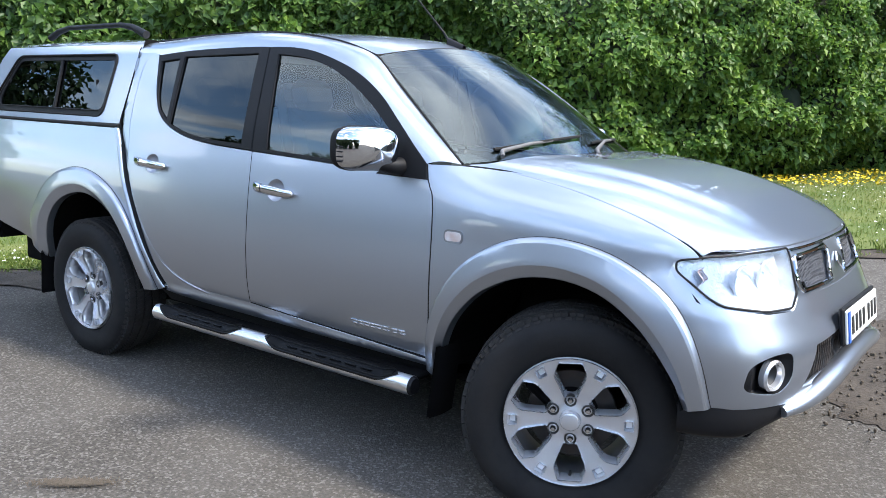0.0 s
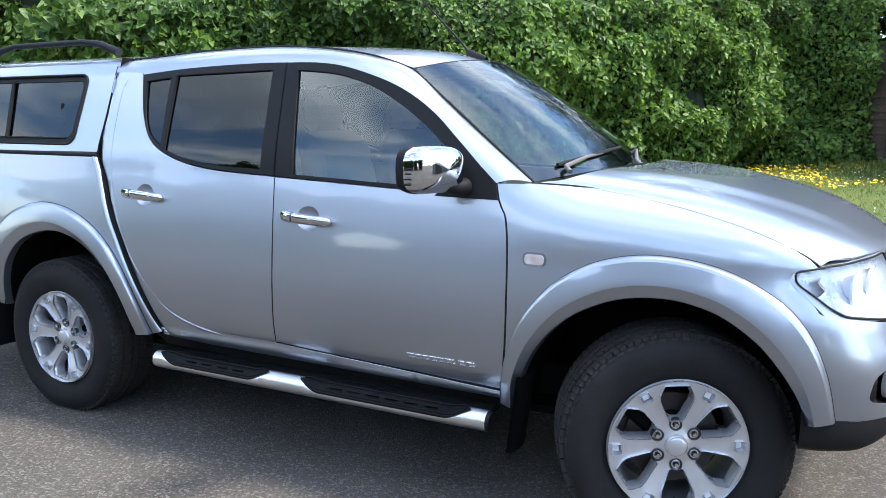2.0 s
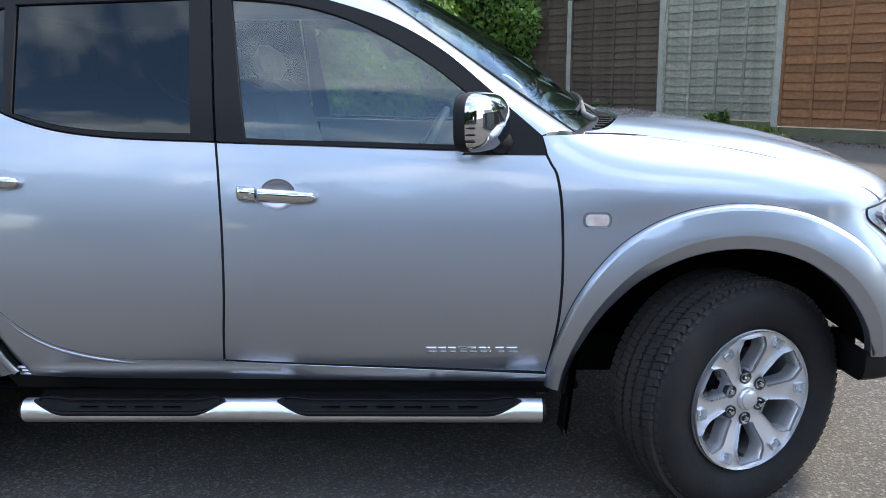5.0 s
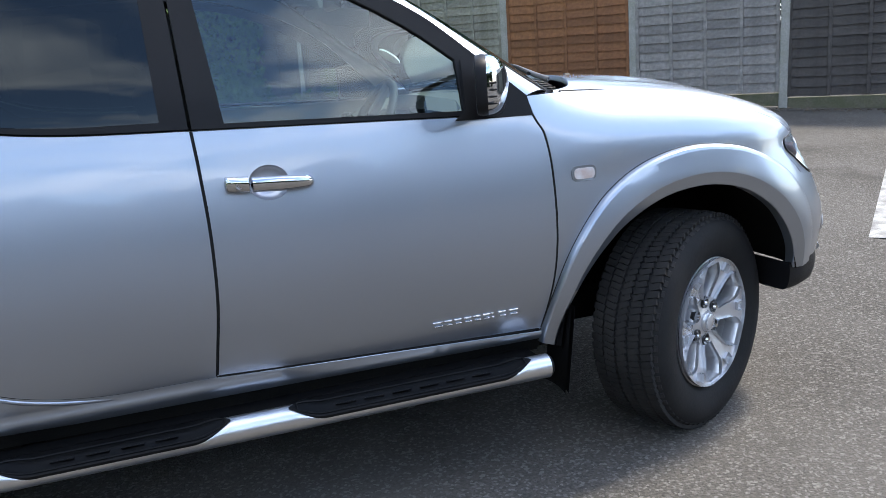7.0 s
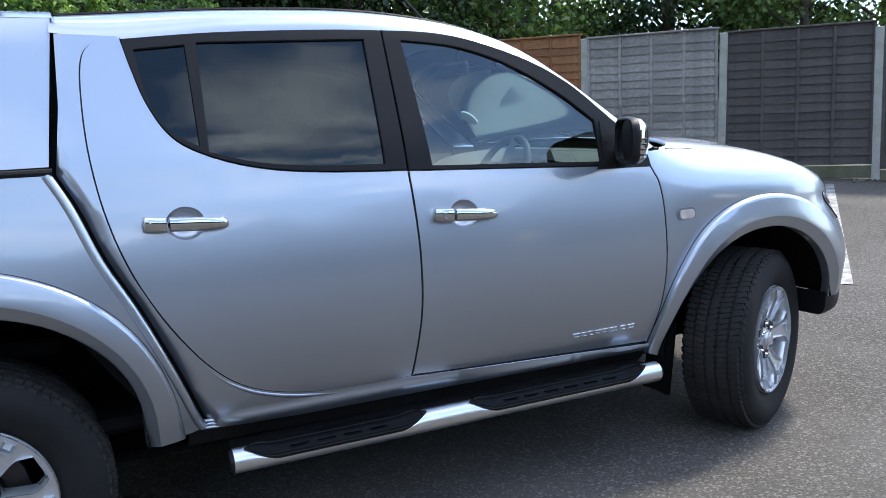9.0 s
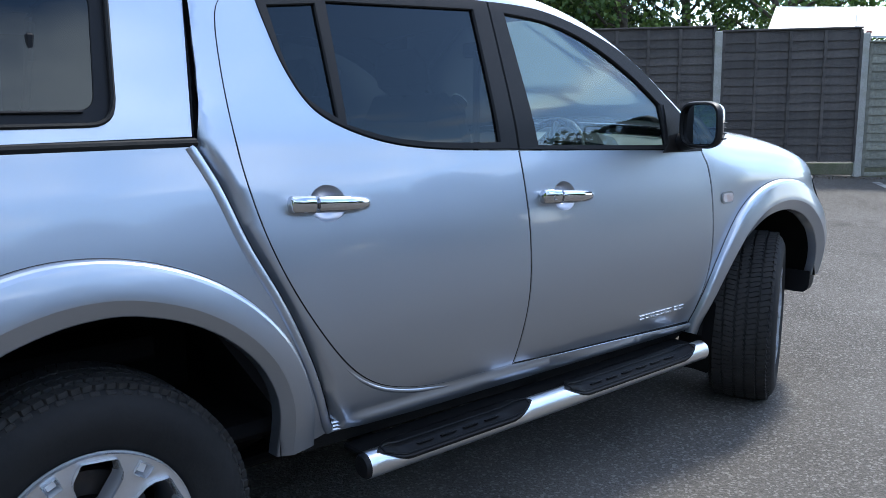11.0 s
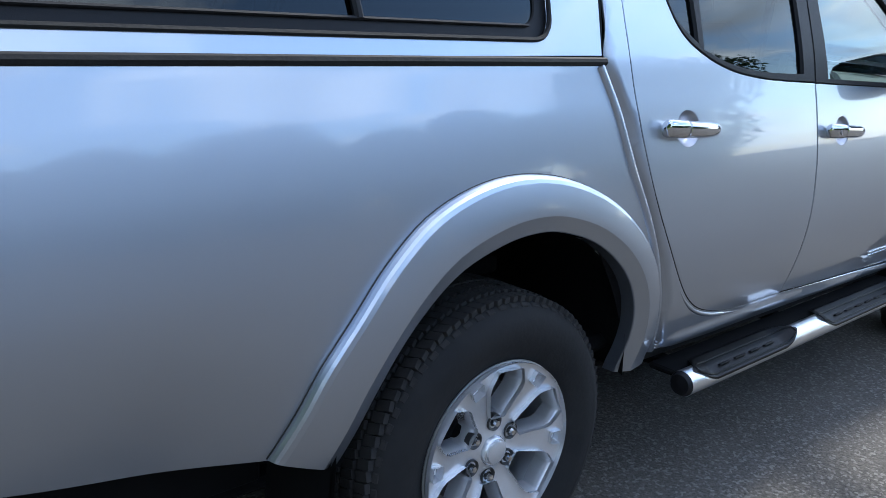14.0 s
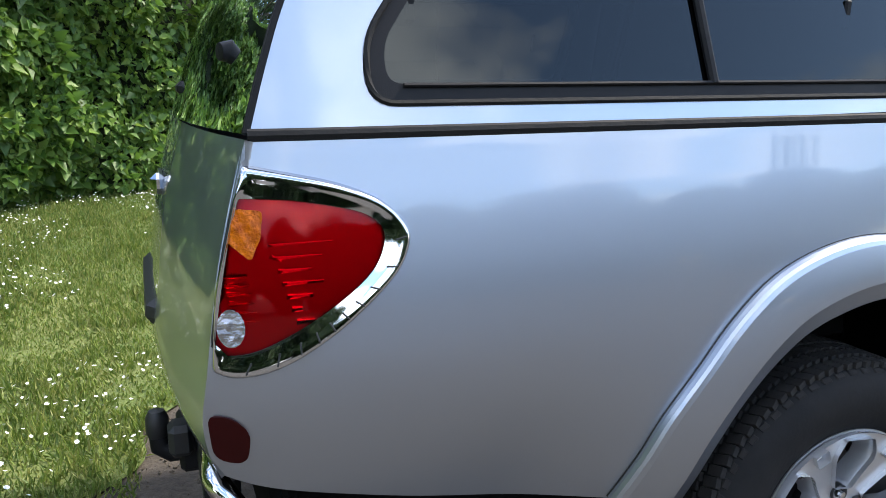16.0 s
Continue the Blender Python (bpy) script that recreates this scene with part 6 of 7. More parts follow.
hedge = thing("hedge", "tall overgrown green leafy hedge along the verge", "hedge")
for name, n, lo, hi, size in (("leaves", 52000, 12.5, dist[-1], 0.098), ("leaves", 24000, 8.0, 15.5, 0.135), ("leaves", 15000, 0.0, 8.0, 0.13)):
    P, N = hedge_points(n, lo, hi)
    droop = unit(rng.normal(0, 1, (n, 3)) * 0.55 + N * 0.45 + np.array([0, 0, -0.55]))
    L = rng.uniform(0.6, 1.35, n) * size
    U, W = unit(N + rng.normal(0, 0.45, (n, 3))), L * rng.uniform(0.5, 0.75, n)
    # leaves turn darker with height: the overhang's shade put into their colour
    shade_mask = np.array([noise.noise((x * 0.33, y * 0.33, z * 0.45)) + 0.45 * (z - 2.2) + 0.10 * noise.noise((x * 1.7, y * 1.7, z * 1.7)) - (0.60 if x > -1.6 else 0.10) for x, y, z in P]) > 0.02
    for pick, mat, words in ((~shade_mask, LEAF, "small bright green leaves"), (shade_mask, LEAF_SHADE_WEED, "small leaves darkened for the shade high in the hedge")):
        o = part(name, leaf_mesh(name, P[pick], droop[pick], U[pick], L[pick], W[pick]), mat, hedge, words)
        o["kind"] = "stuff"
# dark sheet behind the leaves, coloured as the shade inside the hedge
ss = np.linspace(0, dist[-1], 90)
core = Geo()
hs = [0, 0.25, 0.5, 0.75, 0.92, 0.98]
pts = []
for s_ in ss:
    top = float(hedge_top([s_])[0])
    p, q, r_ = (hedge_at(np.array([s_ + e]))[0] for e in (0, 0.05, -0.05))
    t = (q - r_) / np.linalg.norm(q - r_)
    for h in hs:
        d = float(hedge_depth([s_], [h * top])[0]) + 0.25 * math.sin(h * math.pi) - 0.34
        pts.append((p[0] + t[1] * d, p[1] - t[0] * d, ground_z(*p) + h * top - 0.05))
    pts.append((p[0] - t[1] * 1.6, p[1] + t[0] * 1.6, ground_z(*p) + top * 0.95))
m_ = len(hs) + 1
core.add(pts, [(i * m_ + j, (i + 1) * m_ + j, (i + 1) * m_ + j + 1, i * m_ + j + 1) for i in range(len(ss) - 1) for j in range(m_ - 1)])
part("inner_growth", core, SHADE, hedge, "dark sheet in place of the hedge's shaded inside")

# the fence's line
FD = Vector((math.cos(radians(-49.75)), math.sin(radians(-49.75)), 0))
FN = Vector((FD.y, -FD.x, 0))          # from the fence towards the truck
P5 = Vector((7.286, 5.305, 0))

# grass blades, daisies, buttercups


def verge_points(n, x0, x1, y0, y1):
    out = []
    while len(out) < n:
        p = (rng.uniform(x0, x1), rng.uniform(y0, y1))
        if inside(p, NEAR_VERGE):
            out.append(p)
    return np.array(out)


NEAR_VERGE = joined([p for p in rag if p[0] > -7.0], [(5.0, 8.05), (1.4, 12.4)], [(x, y) for x, y in HEDGE[::-1] if x > -7.5])
def edge_points(n):
    """Tufts that have crept out over the crumbled edge."""
    k = rng.integers(0, len(rag) - 1, n)
    base = np.array([rag[i] for i in k]) + rng.normal(0, 0.05, (n, 2))
    d = np.abs(rng.normal(0, 0.16, n))
    pts = base + np.stack([0.75 * d, -0.66 * d], axis=1)
    return np.array([p for p in pts if -5.0 < p[0] < 4.6 and noise.noise((p[0] * 3.0, p[1] * 3.0, 8.0)) > 0.0])


parts_of_grass = thing("grass", "short grass blades of the verge", "grass", kind="stuff")
P2 = np.concatenate([verge_points(70000, -4.6, -1.9, -0.6, 6.2), verge_points(30000, -5.5, 5.0, -1.0, 12.4), edge_points(9000)])
P = np.array([(x, y, ground_z(x, y) + 0.018) for x, y in P2])
n = len(P)
D = unit(rng.normal(0, 0.5, (n, 3)) + np.array([0, 0, 1.0]))
tuft = np.array([noise.noise((x * 2.2, y * 2.2, 4.0)) + 0.6 * noise.noise((x * 7, y * 7, 1.0)) for x, y in P2])
L = rng.uniform(0.020, 0.060, n) * (1 + 0.8 * np.clip(tuft, -0.6, 0.9))
tagged(part("blades", leaf_mesh("blades", P, D, unit(rng.normal(0, 1, (n, 3))), L, np.full(n, 0.007) * rng.uniform(0.7, 1.6, n)), BLADE, parts_of_grass), kind="stuff")


def build_weed(x, y, r, h, n, mat, label):
    """A leafy plant: thin stems with broad leaves round them."""
    z0 = ground_z(x, y)
    t = thing("weed", label, "plant", "weeds along the fence")
    stems, base = Geo(), []
    for k in range(max(5, n // 22)):
        a, l = rng.uniform(0, 6.28), rng.uniform(0.2, 1.0) * r
        e = (x + l * math.cos(a), y + l * math.sin(a), z0 + h * rng.uniform(0.6, 1.0))
        stems.tube([(x, y, z0), (x + 0.3 * (e[0] - x), y + 0.3 * (e[1] - y), z0 + 0.6 * (e[2] - z0)), e], [0.005, 0.004, 0.002], 5)
        base += [tuple((p0 + (p1 - p0) * f) for p0, p1 in zip((x, y, z0), e)) for f in rng.uniform(0.35, 1.0, 8)]
    part("stem", stems, BLADE, t)
    base = np.array(base)
    P = base[rng.integers(0, len(base), n)] + rng.normal(0, 0.02, (n, 3))
    D = unit(rng.normal(0, 1, (n, 3)) + np.array([0, 0, 0.15]))
    L = rng.uniform(0.05, 0.11, n)
    part("leaves", leaf_mesh("leaves", P, D, unit(rng.normal(0, 0.5, (n, 3)) + np.array([0, 0, 1.0])), L, L * 0.7), mat, t)


def flowers(name, label, n, mat, size, box, keep, thr):
    pts = []
    for x, y in verge_points(n, *box):
        if noise.noise((x * 0.8, y * 0.8, keep)) > thr:
            pts.append((x, y))
    g = Geo()
    for x, y in pts:
        z = ground_z(x, y) + rng.uniform(0.05, 0.09)
        r = size * rng.uniform(0.7, 1.2)
        t = Euler((rng.normal(0, 0.4), rng.normal(0, 0.4), rng.uniform(0, 6))).to_matrix()
        ring = [Vector((x, y, z)) + t @ Vector((r * math.cos(a), r * math.sin(a), 0.15 * r)) for a in (math.pi * k / 3 for k in range(6))]
        g.add([Vector((x, y, z - 0.002))] + ring, [(0, i + 1, (i + 1) % 6 + 1) for i in range(6)])
    o = part(name, g.mesh(name, smooth=False), mat)
    tagged(o, label, "flowers", kind="stuff")


WHITE_PETAL = material("white_petals", (0.80, 0.80, 0.76), rough=0.7)
YELLOW_PETAL = material("yellow_petals", (0.75, 0.55, 0.03), rough=0.6)
flowers("daisies", "small white daisies in the grass", 3000, WHITE_PETAL, 0.0088, (-5.2, -1.8, -1.0, 7.0), 0.0, -0.06)
flowers("daisies", "small white daisies in the grass", 1100, WHITE_PETAL, 0.012, (-3.0, 5.0, 4.0, 12.4), 2.0, -0.05)
flowers("buttercups", "yellow buttercups beside the hedge", 1500, YELLOW_PETAL, 0.022, (-1.5, 2.5, 8.5, 12.4), 5.0, 0.0)

for along, out, r, h, n in ((-4.55, 0.22, 0.26, 0.34, 150), (-6.1, 0.16, 0.14, 0.22, 60), (-6.7, 0.20, 0.20, 0.30, 90), (-7.5, 0.18, 0.22, 0.36, 110), (-5.4, 0.18, 0.14, 0.18, 50), (-8.3, 0.2, 0.25, 0.40, 120)):
    p = P5 + FD * along + FN * out
    build_weed(p.x, p.y, r, h, n, LEAF_SHADE_WEED, "low leafy green weed at the foot of the fence")
# longer grass along the fence
n = 9000
al, ou = rng.uniform(-9.4, -3.7, n), np.abs(rng.normal(0, 0.55, n)) + 0.05
P = np.array([(P5.x + FD.x * a + FN.x * o, P5.y + FD.y * a + FN.y * o) for a, o in zip(al, ou)])
P = np.array([(x, y, ground_z(x, y) + 0.015) for x, y in P if inside((x, y), NEAR_VERGE)])
n = len(P)
L = rng.uniform(0.06, 0.17, n)
tagged(part("long_grass", leaf_mesh("long_grass", P, unit(rng.normal(0, 0.35, (n, 3)) + np.array([0, 0, 1.0])), unit(rng.normal(0, 1, (n, 3))), L, np.full(n, 0.011)), BLADE), "longer uncut grass at the foot of the fence", "grass", kind="stuff")

# parking bay lines
LINE = material("worn_white_paint", (0.44, 0.43, 0.41), rough=0.8, grain=0.5, grain_size=60, stain=1.0, stain_size=9, tint=(0.13, 0.125, 0.115), bump=0.4, bump_size=90)
for along in (-1.05, 1.35, 3.87, 6.3):
    a = P5 + FD * along + FN * 0.58
    g = Geo()
    pts = [a + FN * (5.12 * i / 20) for i in range(21)]
    g.add([(p.x + FD.x * w, p.y + FD.y * w, ground_z(p.x, p.y) + 0.006) for p in pts for w in (-0.05, 0.05)], [(2 * i, 2 * i + 1, 2 * i + 3, 2 * i + 2) for i in range(20)])
    tagged(part("bay_line", g, LINE), "worn white painted parking bay line", "road marking", "parking bay lines", "structure")

# bare soil where the verge has crumbled onto the asphalt
SOIL = material("gravelly_soil", (0.048, 0.037, 0.027), rough=0.95, grain=0.7, grain_size=45, stain=0.6, stain_size=5, tint=(0.085, 0.068, 0.050), bump=1.0, bump_size=60)
near = [p for p in rag if -5.0 < p[0] < 4.6]
strip = []
for i, (x, y) in enumerate(near):
    w = 0.34 + 0.22 * noise.noise((x * 1.7, y * 1.7, 2.2)) + 0.10 * noise.noise((x * 6.1, y * 6.1, 4.2)) + 0.25 * smooth_step(-2.2, -2.8, x)
    strip.append((x + 0.75 * w, y - 0.66 * w))
soil = joined([(x - 0.05, y + 0.05) for x, y in near], strip[::-1])
tagged(part("soil_edge", panel("soil_edge", soil, lambda x, y: (x, y, ground_z(x, y) + 0.012 + 0.008 * noise.noise((x * 6, y * 6, 1))), 0, 0.12, 0), SOIL), "crumbled dark soil along the edge of the asphalt", "soil", kind="structure")
for cx, cy, rx, ry, turn_ in ((2.30, 1.62, 0.62, 0.95, 0.35),):
    ring = []
    for i in range(120):
        a = 2 * math.pi * i / 120
        k = 1 + 0.10 * noise.noise((math.cos(a) * 17, math.sin(a) * 17, 8.0)) + 0.22 * noise.noise((math.cos(a) * 1.7 + cx, math.sin(a) * 1.7, 3.0)) + 0.12 * noise.noise((math.cos(a) * 6, math.sin(a) * 6 + cy, 5.0))
        px, py = rx * k * math.cos(a), ry * k * math.sin(a)
        ring.append((cx + px * math.cos(turn_) - py * math.sin(turn_), cy + px * math.sin(turn_) + py * math.cos(turn_)))
    patch = panel("soil_patch", ring, lambda x, y: (x, y, ground_z(x, y) + 0.005 + 0.003 * noise.noise((x * 9, y * 9, 1))), 0, 0.08, 0)
    tagged(part("soil_patch", patch, SOIL), "dark crumbled soil patch on the asphalt", "soil", kind="structure")
bits = Geo()
for i in range(700):
    a, d = rng.uniform(0, 6.28), rng.uniform(0, 1) ** 0.6
    x, y, r = 2.30 + 0.75 * d * math.cos(a), 1.62 + 1.05 * d * math.sin(a), rng.uniform(0.005, 0.016)
    bits.box((x, y, ground_z(x, y) + 0.008 + r * 0.3), (r * 1.5, r, r * 0.8), Euler((rng.uniform(0, 3), rng.uniform(0, 3), rng.uniform(0, 3))).to_matrix().to_4x4(), r * 0.25)
for i in range(1500):
    u, w = rng.normal(0, 0.075), rng.normal(0, 0.016)
    x, y, r = -0.04 + 0.74 * u + 0.67 * w, -1.765 + 0.67 * u - 0.74 * w, rng.uniform(0.0015, 0.005)
    bits.box((x, y, r * 0.3 + 0.012), (r * 1.6, r, r * 0.7), Euler((rng.uniform(0, 3), rng.uniform(0, 3), rng.uniform(0, 3))).to_matrix().to_4x4(), r * 0.25)
for i in range(900):
    k = rng.integers(0, len(near) - 1)
    x, y = near[k][0] + rng.normal(0.14, 0.16), near[k][1] - rng.normal(0.12, 0.16)
    r = rng.uniform(0.004, 0.012)
    bits.box((x, y, ground_z(x, y) + 0.012 + r * 0.3), (r * 1.5, r, r * 0.8), Euler((rng.uniform(0, 3), rng.uniform(0, 3), rng.uniform(0, 3))).to_matrix().to_4x4(), r * 0.25)
for i in range(1300):
    p = P5 + FD * rng.uniform(-5.5, 6.5) + FN * (0.10 + abs(rng.normal(0, 0.16)))
    r = rng.uniform(0.006, 0.022)
    bits.box((p.x, p.y, ground_z(p.x, p.y) + 0.006 + r * 0.2), (r * 1.7, r * 1.2, r * 0.4), Euler((rng.normal(0, 0.5), rng.normal(0, 0.5), rng.uniform(0, 3))).to_matrix().to_4x4(), r * 0.15)
tagged(part("gravel", bits.mesh("gravel", smooth=False), material("loose_gravel", (0.10, 0.08, 0.058), rough=0.9, grain=0.4, grain_size=60)), "loose gravel and crumbs of soil on the asphalt", "gravel", kind="stuff")

# ---- fence ----
CONCRETE = material("concrete", (0.36, 0.35, 0.32), rough=0.9, grain=0.3, grain_size=50, stain=0.5, stain_size=5, tint=(0.20, 0.21, 0.15), bump=0.4, bump_size=60)
MOSSY = material("mossy_board", (0.135, 0.125, 0.085), rough=0.95, grain=0.4, grain_size=40, stain=0.6, stain_size=6, tint=(0.075, 0.085, 0.040), bump=0.5, bump_size=50)
TIMBER = {k: material("timber_" + k, c, rough=0.85, grain=0.45, grain_size=24, stain=0.6, stain_size=4, tint=t, bump=0.5, bump_size=40, spread=0.18)
          for k, c, t in (("dark_brown", (0.065, 0.043, 0.031), (0.10, 0.075, 0.058)), ("pale", (0.30, 0.295, 0.24), (0.13, 0.115, 0.085)), ("orange", (0.24, 0.105, 0.042), (0.15, 0.065, 0.03)),
                          ("grey", (0.27, 0.252, 0.232), (0.14, 0.13, 0.118)), ("dark_grey", (0.052, 0.045, 0.040), (0.082, 0.073, 0.065)), ("light_grey", (0.215, 0.212, 0.170), (0.105, 0.105, 0.080)))}
WORDS = {"dark_brown": "dark brown stained", "pale": "pale green-grey weathered", "orange": "orange-brown stained", "grey": "grey weathered", "dark_grey": "dark grey weathered", "light_grey": "light grey weathered"}


def slat_mesh(seed):
    """A waney-edged board, 1.80 m long, its lower edge proud and uneven."""
    g = Geo()
    n = 14
    for i in range(n + 1):
        x = -0.90 + 1.80 * i / n
        w = 0.014 * noise.noise((x * 4, seed * 3.3, 0.5)) + 0.005 * noise.noise((x * 13, seed, 2))
        g.v += [(x, 0.018, -0.075 + w), (x, 0.032, -0.075 + w), (x, 0.010, 0.085), (x, 0.002, 0.085)]
    for i in range(n):
        for a, b in ((0, 1), (1, 2), (2, 3)):
            g.f.append((i * 4 + a, i * 4 + b, (i + 1) * 4 + b, (i + 1) * 4 + a))
    return g.mesh("slat", angle=30)


SLATS = [slat_mesh(k) for k in range(6)]
BATTEN = Geo().box((0, 0.034, 0), (0.042, 0.022, 1.78), None, 0.003).mesh("batten", smooth=False)
CAP = Geo().box((0, 0.018, 0), (1.82, 0.060, 0.024), None, 0.004).mesh("cap", smooth=False)
BOARD = Geo().box((0, 0.0, 0.08), (1.84, 0.05, 0.16), None, 0.006).mesh("gravel_board", smooth=False)
POST = Geo().box((0, 0.0, 0.975), (0.105, 0.10, 1.95), None, 0.012).mesh("concrete_post", smooth=False)


def dressed(name, me, mat, parent, m):
    o = new(name, me)
    if not me.materials:
        me.materials.append(mat)
    o.material_slots[0].link = "OBJECT"
    o.material_slots[0].material = mat
    o.parent = parent
    o.matrix_basis = m
    return o


KINDS = ["dark_brown", "dark_brown", "pale", "orange", "grey", "dark_grey", "dark_grey", "light_grey", "light_grey", "dark_grey", "grey"]
turn = math.degrees(math.atan2(FD.y, FD.x)) + 180      # local y points to the truck
for k in range(0, 12):
    p = P5 + FD * 1.9 * (k - 5)
    z = ground_z(p.x, p.y) - 0.02
    post = part("fence_post", POST, CONCRETE)
    post.matrix_basis = pose(p.x, p.y, z, random.uniform(-0.5, 0.5), random.uniform(-0.6, 0.6), turn)
    tagged(post, "grey slotted concrete fence post", "post", "fence posts")
    if k == 11:
        break
    kind = KINDS[k]
    c = P5 + FD * 1.9 * (k - 4.5)
    zc = 0.5 * (z + ground_z(p.x + FD.x * 1.9, p.y + FD.y * 1.9))
    board = dressed("gravel_board", BOARD, MOSSY, None, pose(c.x, c.y, zc, 0, 0, turn))
    tagged(board, "mossy concrete gravel board under the fence", "board", "gravel boards")
    fp = thing("timber_fence", WORDS[kind] + " waney-lap timber fence panel", "fence", "fence panels", at=(0, 0, 0))
    low = -0.12 if k >= 7 else 0.0
    fp.matrix_basis = pose(c.x, c.y, zc + 0.165 + low, 0, random.uniform(-0.4, 0.4), turn)
    for i in range(15):
        dressed("slat", SLATS[(i * 5 + k) % 6], TIMBER[kind], fp, pose(random.uniform(-0.01, 0.01), 0, 0.085 + 0.117 * i, 0, random.uniform(-0.35, 0.35), 180 * ((i + k) % 2) * 0))
    for x in (-0.885, -0.44, 0.0, 0.44, 0.885):
        dressed("batten", BATTEN, TIMBER[kind], fp, pose(x + random.uniform(-0.01, 0.01), 0, 0.90, 0, random.uniform(-0.3, 0.3), 0))
    dressed("cap", CAP, TIMBER[kind], fp, pose(0, 0, 1.812))

# ---- building behind the fence ----
RENDER_WHITE = material("white_render", (0.74, 0.73, 0.70), rough=0.85, stain=0.3, stain_size=2, tint=(0.55, 0.54, 0.50))
SHEET = material("pale_roof_sheet", (0.44, 0.47, 0.46), rough=0.35, stain=0.3, stain_size=1.5, tint=(0.45, 0.50, 0.50))
RUST = material("red_oxide_post", (0.14, 0.035, 0.025), rough=0.7, stain=0.4, stain_size=6)
shed = thing("outbuilding", "white rendered outbuilding with a pale sheet lean-to roof", "building")
BD = Vector((0.40, -0.917, 0))
BN = Vector((0.917, 0.40, 0))
b0 = Vector((13.75, 6.05, 0))
for i in range(3):
    a, b = b0 + BD * (0.80 * i), b0 + BD * (0.80 * i + 0.78)
    q = [a, b, b + BN * 1.6, a + BN * 1.6]
    lift = [2.72 - 0.07 * i, 2.65 - 0.07 * i, 3.30 - 0.05 * i, 3.35 - 0.05 * i]
    g = Geo().add([(p.x, p.y, z) for p, z in zip(q, lift)] + [(p.x, p.y, z - 0.04) for p, z in zip(q, lift)],
                  [(0, 1, 2, 3), (7, 6, 5, 4), (0, 4, 5, 1), (1, 5, 6, 2), (2, 6, 7, 3), (3, 7, 4, 0)])
    part("roof_sheet", g.mesh("roof_sheet", smooth=False), SHEET, shed, "pale roof sheet")
    part("roof_bar", Geo().box((b.x + BN.x * 0.8, b.y + BN.y * 0.8, 3.0 - 0.06 * i), (1.75, 0.04, 0.05), pose(0, 0, 0, 0, -22, 23.6), 0.01), RENDER_WHITE, shed)
for i in range(3):
    p = b0 + BD * (0.9 * i) + BN * 0.1
    part("lean_to_post", Geo().box((p.x, p.y, 1.55), (0.09, 0.09, 2.2), None, 0.01), RUST, shed)
c = b0 + BD * 6.0 + BN * 2.6
part("wall", Geo().box((c.x, c.y, 2.2), (7.0, 4.4, 3.6), pose(0, 0, 0, 0, 0, -66.4), 0.03), RENDER_WHITE, shed, "white rendered wall")
p = b0 + BD * 2.62 + BN * 0.2
part("corner_post", Geo().box((p.x, p.y, 2.2), (0.14, 0.14, 3.6), None, 0.01), RUST, shed, "red-brown steel post")

# ---- trees ----
def build_tree(x, y, height, spread, mat, leaves, label, leaf=0.22, trunk=0.18, bottom=0.25):
    z0 = ground_z(x, y)
    t = thing("tree", label, "tree", "background trees")
    r = random.Random(int(x * 37 + y * 11))
    tr = Geo()
    tips = []
    tr.tube([(x, y, z0 - 0.1), (x + 0.1, y, z0 + height * 0.3), (x + r.uniform(-0.3, 0.3), y + 0.1, z0 + height * 0.85)], [trunk, trunk * 0.75, trunk * 0.2], 10)
    for k in range(22):
        h = height * (bottom + (0.95 - bottom) * (k + r.random()) / 22)
        a = r.uniform(0, 6.28)
        l = spread * (0.35 + 0.65 * math.sin(math.pi * min(1, (h / height - bottom * 0.6) / (1.05 - bottom * 0.6)))) * r.uniform(0.7, 1.1)
        e = (x + l * math.cos(a), y + l * math.sin(a), z0 + h + l * 0.35)
        tr.tube([(x, y, z0 + h * 0.85), ((x + e[0]) / 2, (y + e[1]) / 2, (z0 + h * 0.9 + e[2]) / 2), e], [trunk * 0.3, trunk * 0.18, 0.015], 6)
        tips += [e, (x + 0.6 * l * math.cos(a), y + 0.6 * l * math.sin(a), z0 + h + l * 0.15)]
    part("trunk", tr, BARK, t)
    tips = np.array(tips)
    c = tips[rng.integers(0, len(tips), leaves)]
    d = unit(rng.normal(0, 1, (leaves, 3)))
    P = c + d * (rng.uniform(0.15, 1.0, (leaves, 1)) ** 0.6) * spread * 0.38
    L = rng.uniform(0.6, 1.4, leaves) * leaf
    o = part("crown", leaf_mesh("crown", P, unit(d + rng.normal(0, 0.6, (leaves, 3)) + np.array([0, 0, -0.3])), unit(rng.normal(0, 1, (leaves, 3))), L, L * 0.7), mat, t)
    return t


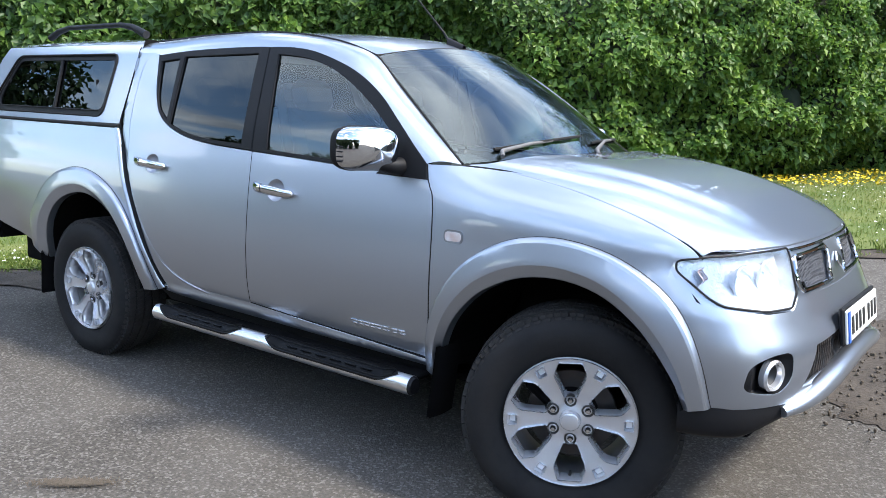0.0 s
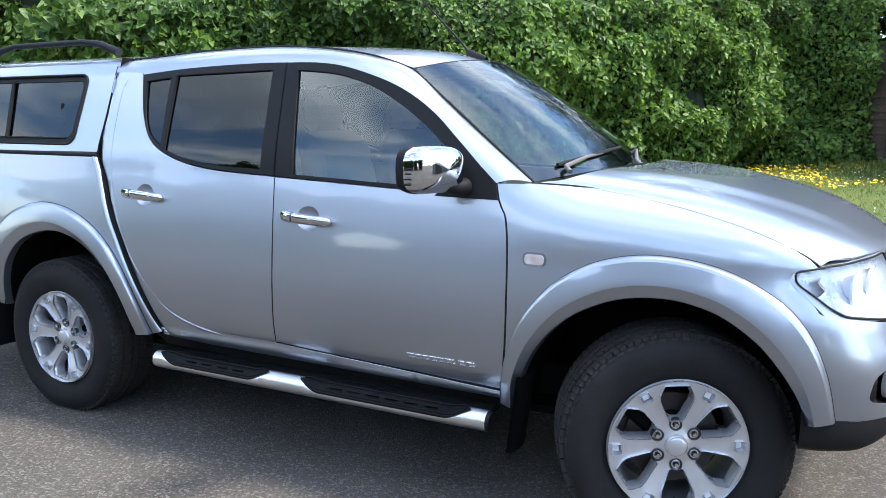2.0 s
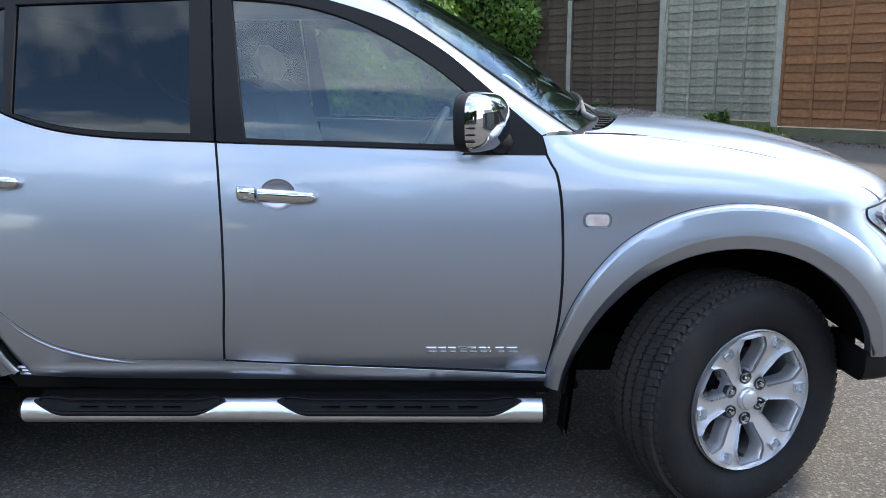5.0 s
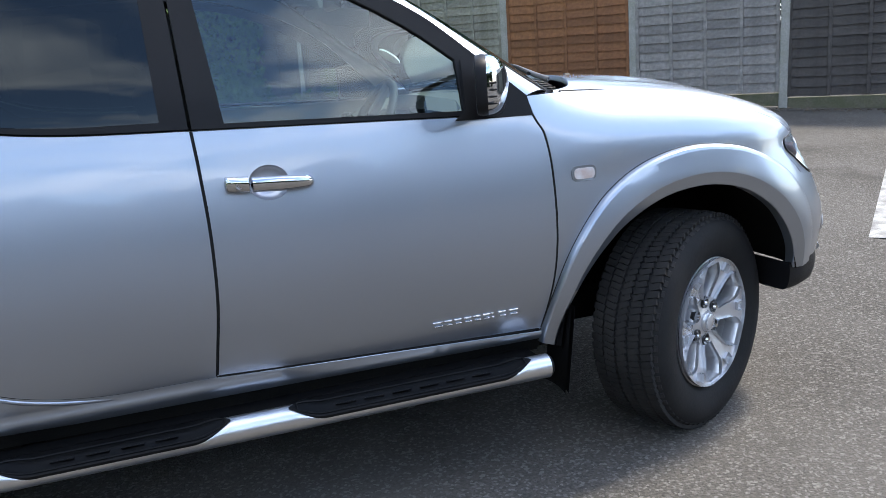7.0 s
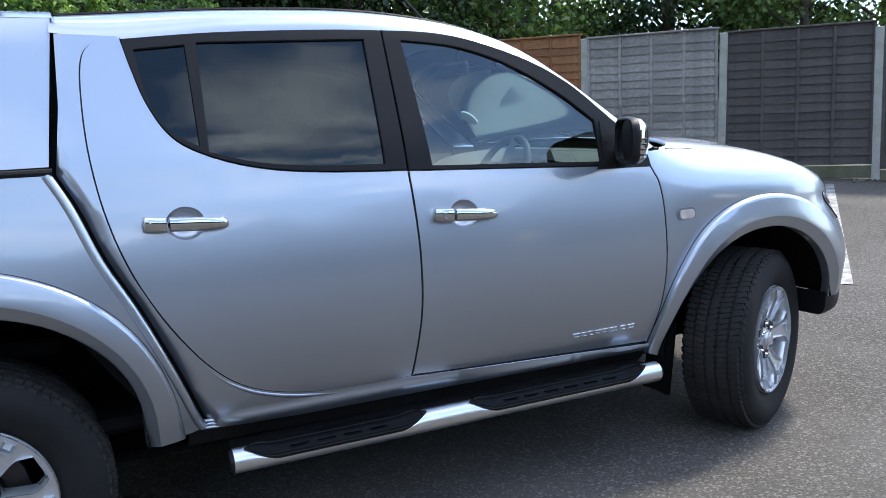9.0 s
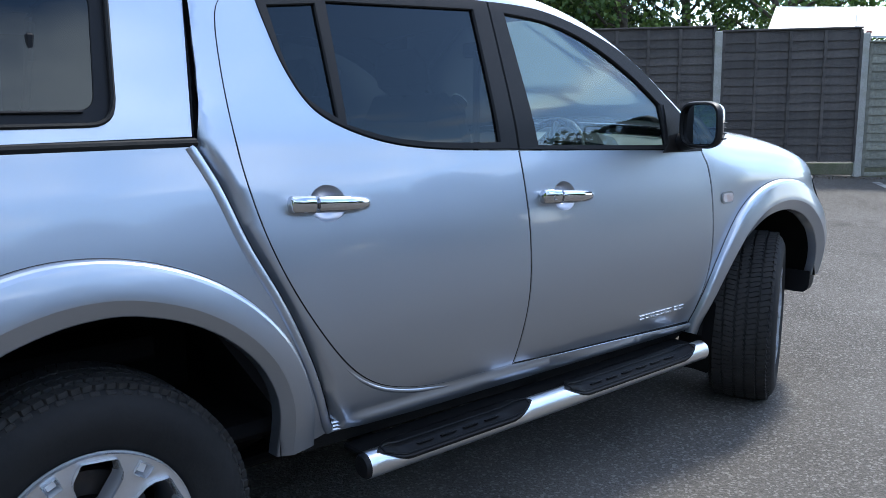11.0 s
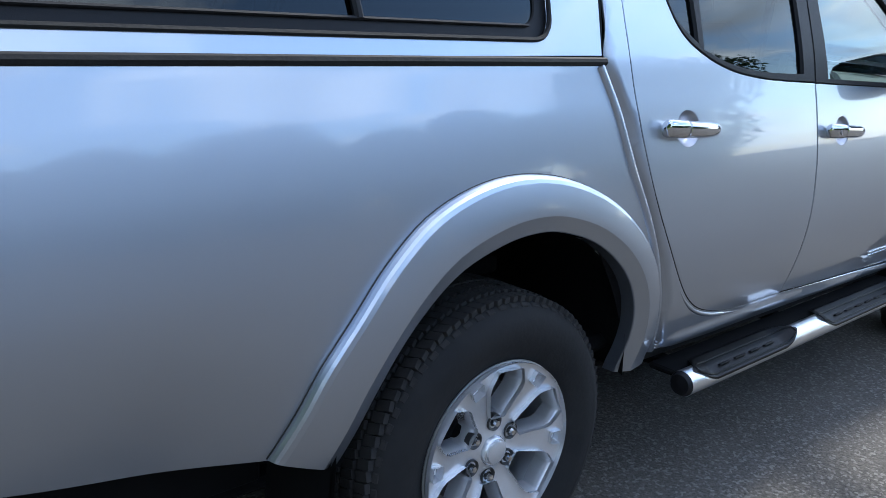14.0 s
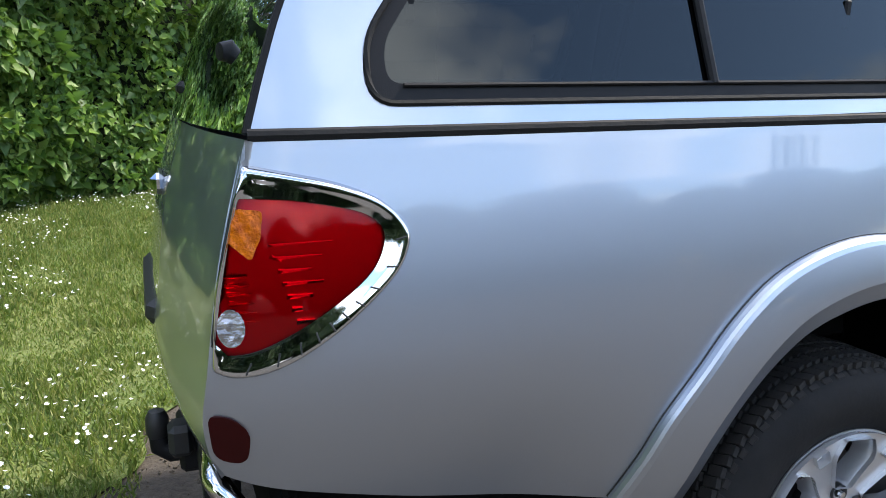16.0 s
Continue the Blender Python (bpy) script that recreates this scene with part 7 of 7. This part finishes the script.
DARK, GREEN, YOUNG = (LEAF_DARK, "dark green broad tree behind the fence"), (LEAF, "mid green leafy tree behind the fence"), (LEAF_YOUNG, "light yellow-green leafy tree behind the fence")
for x, y, h, s, (mat, label) in [
        (-20, 3, 10, 3.6, DARK), (-16, 6.5, 10, 3.6, DARK), (-12, 7, 9, 3.4, DARK), (-10, 11, 8.5, 3.4, DARK), (-7, 9.5, 7.5, 3.0, DARK), (-5, 12.5, 6.4, 3.0, DARK), (-2.0, 15.0, 6.8, 3.2, DARK), (2.0, 17.0, 8.0, 3.4, DARK), (5.5, 17.0, 10, 3.2, DARK), (3.6, 14.8, 8.5, 3.0, DARK), (7.2, 15.5, 6.5, 2.6, DARK), (2.3, 14.3, 5.6, 2.3, DARK), (4.9, 13.2, 5.2, 2.2, DARK), (8.5, 21.0, 8.5, 3.6, DARK), (12.0, 21.5, 8, 3.0, DARK), (4.0, 22.0, 9, 3.8, DARK),
        (8.5, 13.5, 5.2, 2.2, YOUNG), (11.5, 17.0, 5.5, 2.6, GREEN), (15.0, 18.0, 3.2, 2.0, YOUNG), (13.4, 13.4, 8.5, 2.2, DARK), (15.6, 13.6, 9.0, 2.4, DARK), (17.5, 14.5, 8.5, 3.0, DARK), (19.0, 11.5, 8.5, 2.8, DARK), (14.5, 10.2, 5.0, 2.0, YOUNG), (17.0, 7.6, 4.6, 2.0, YOUNG), (24, 9, 6.5, 3.0, GREEN)]:
    build_tree(x, y, h, s, mat, 11000 if mat is LEAF_DARK else 5000, label, 0.15, bottom=0.06 if mat is LEAF_DARK else 0.2)
for x, y, h, s in [(-26, -4, 10.5, 4.8), (-22, -6.5, 8.5, 3.4), (-17, -15.5, 4.4, 2.8), (-13, -17.5, 5.0, 2.8), (-8.5, -20, 4.4, 2.8), (-4, -21, 4.0, 2.6), (0.5, -22, 3.8, 2.6), (5, -22, 4.2, 2.8), (10, -21, 4.8, 3.0), (15.5, -20, 4.6, 3.2), (22, -17, 5.6, 3.6)]:
    build_tree(x, y, h, s, LEAF_DARK, 26000, "dark green tree across the car park", 0.21, bottom=0.08)
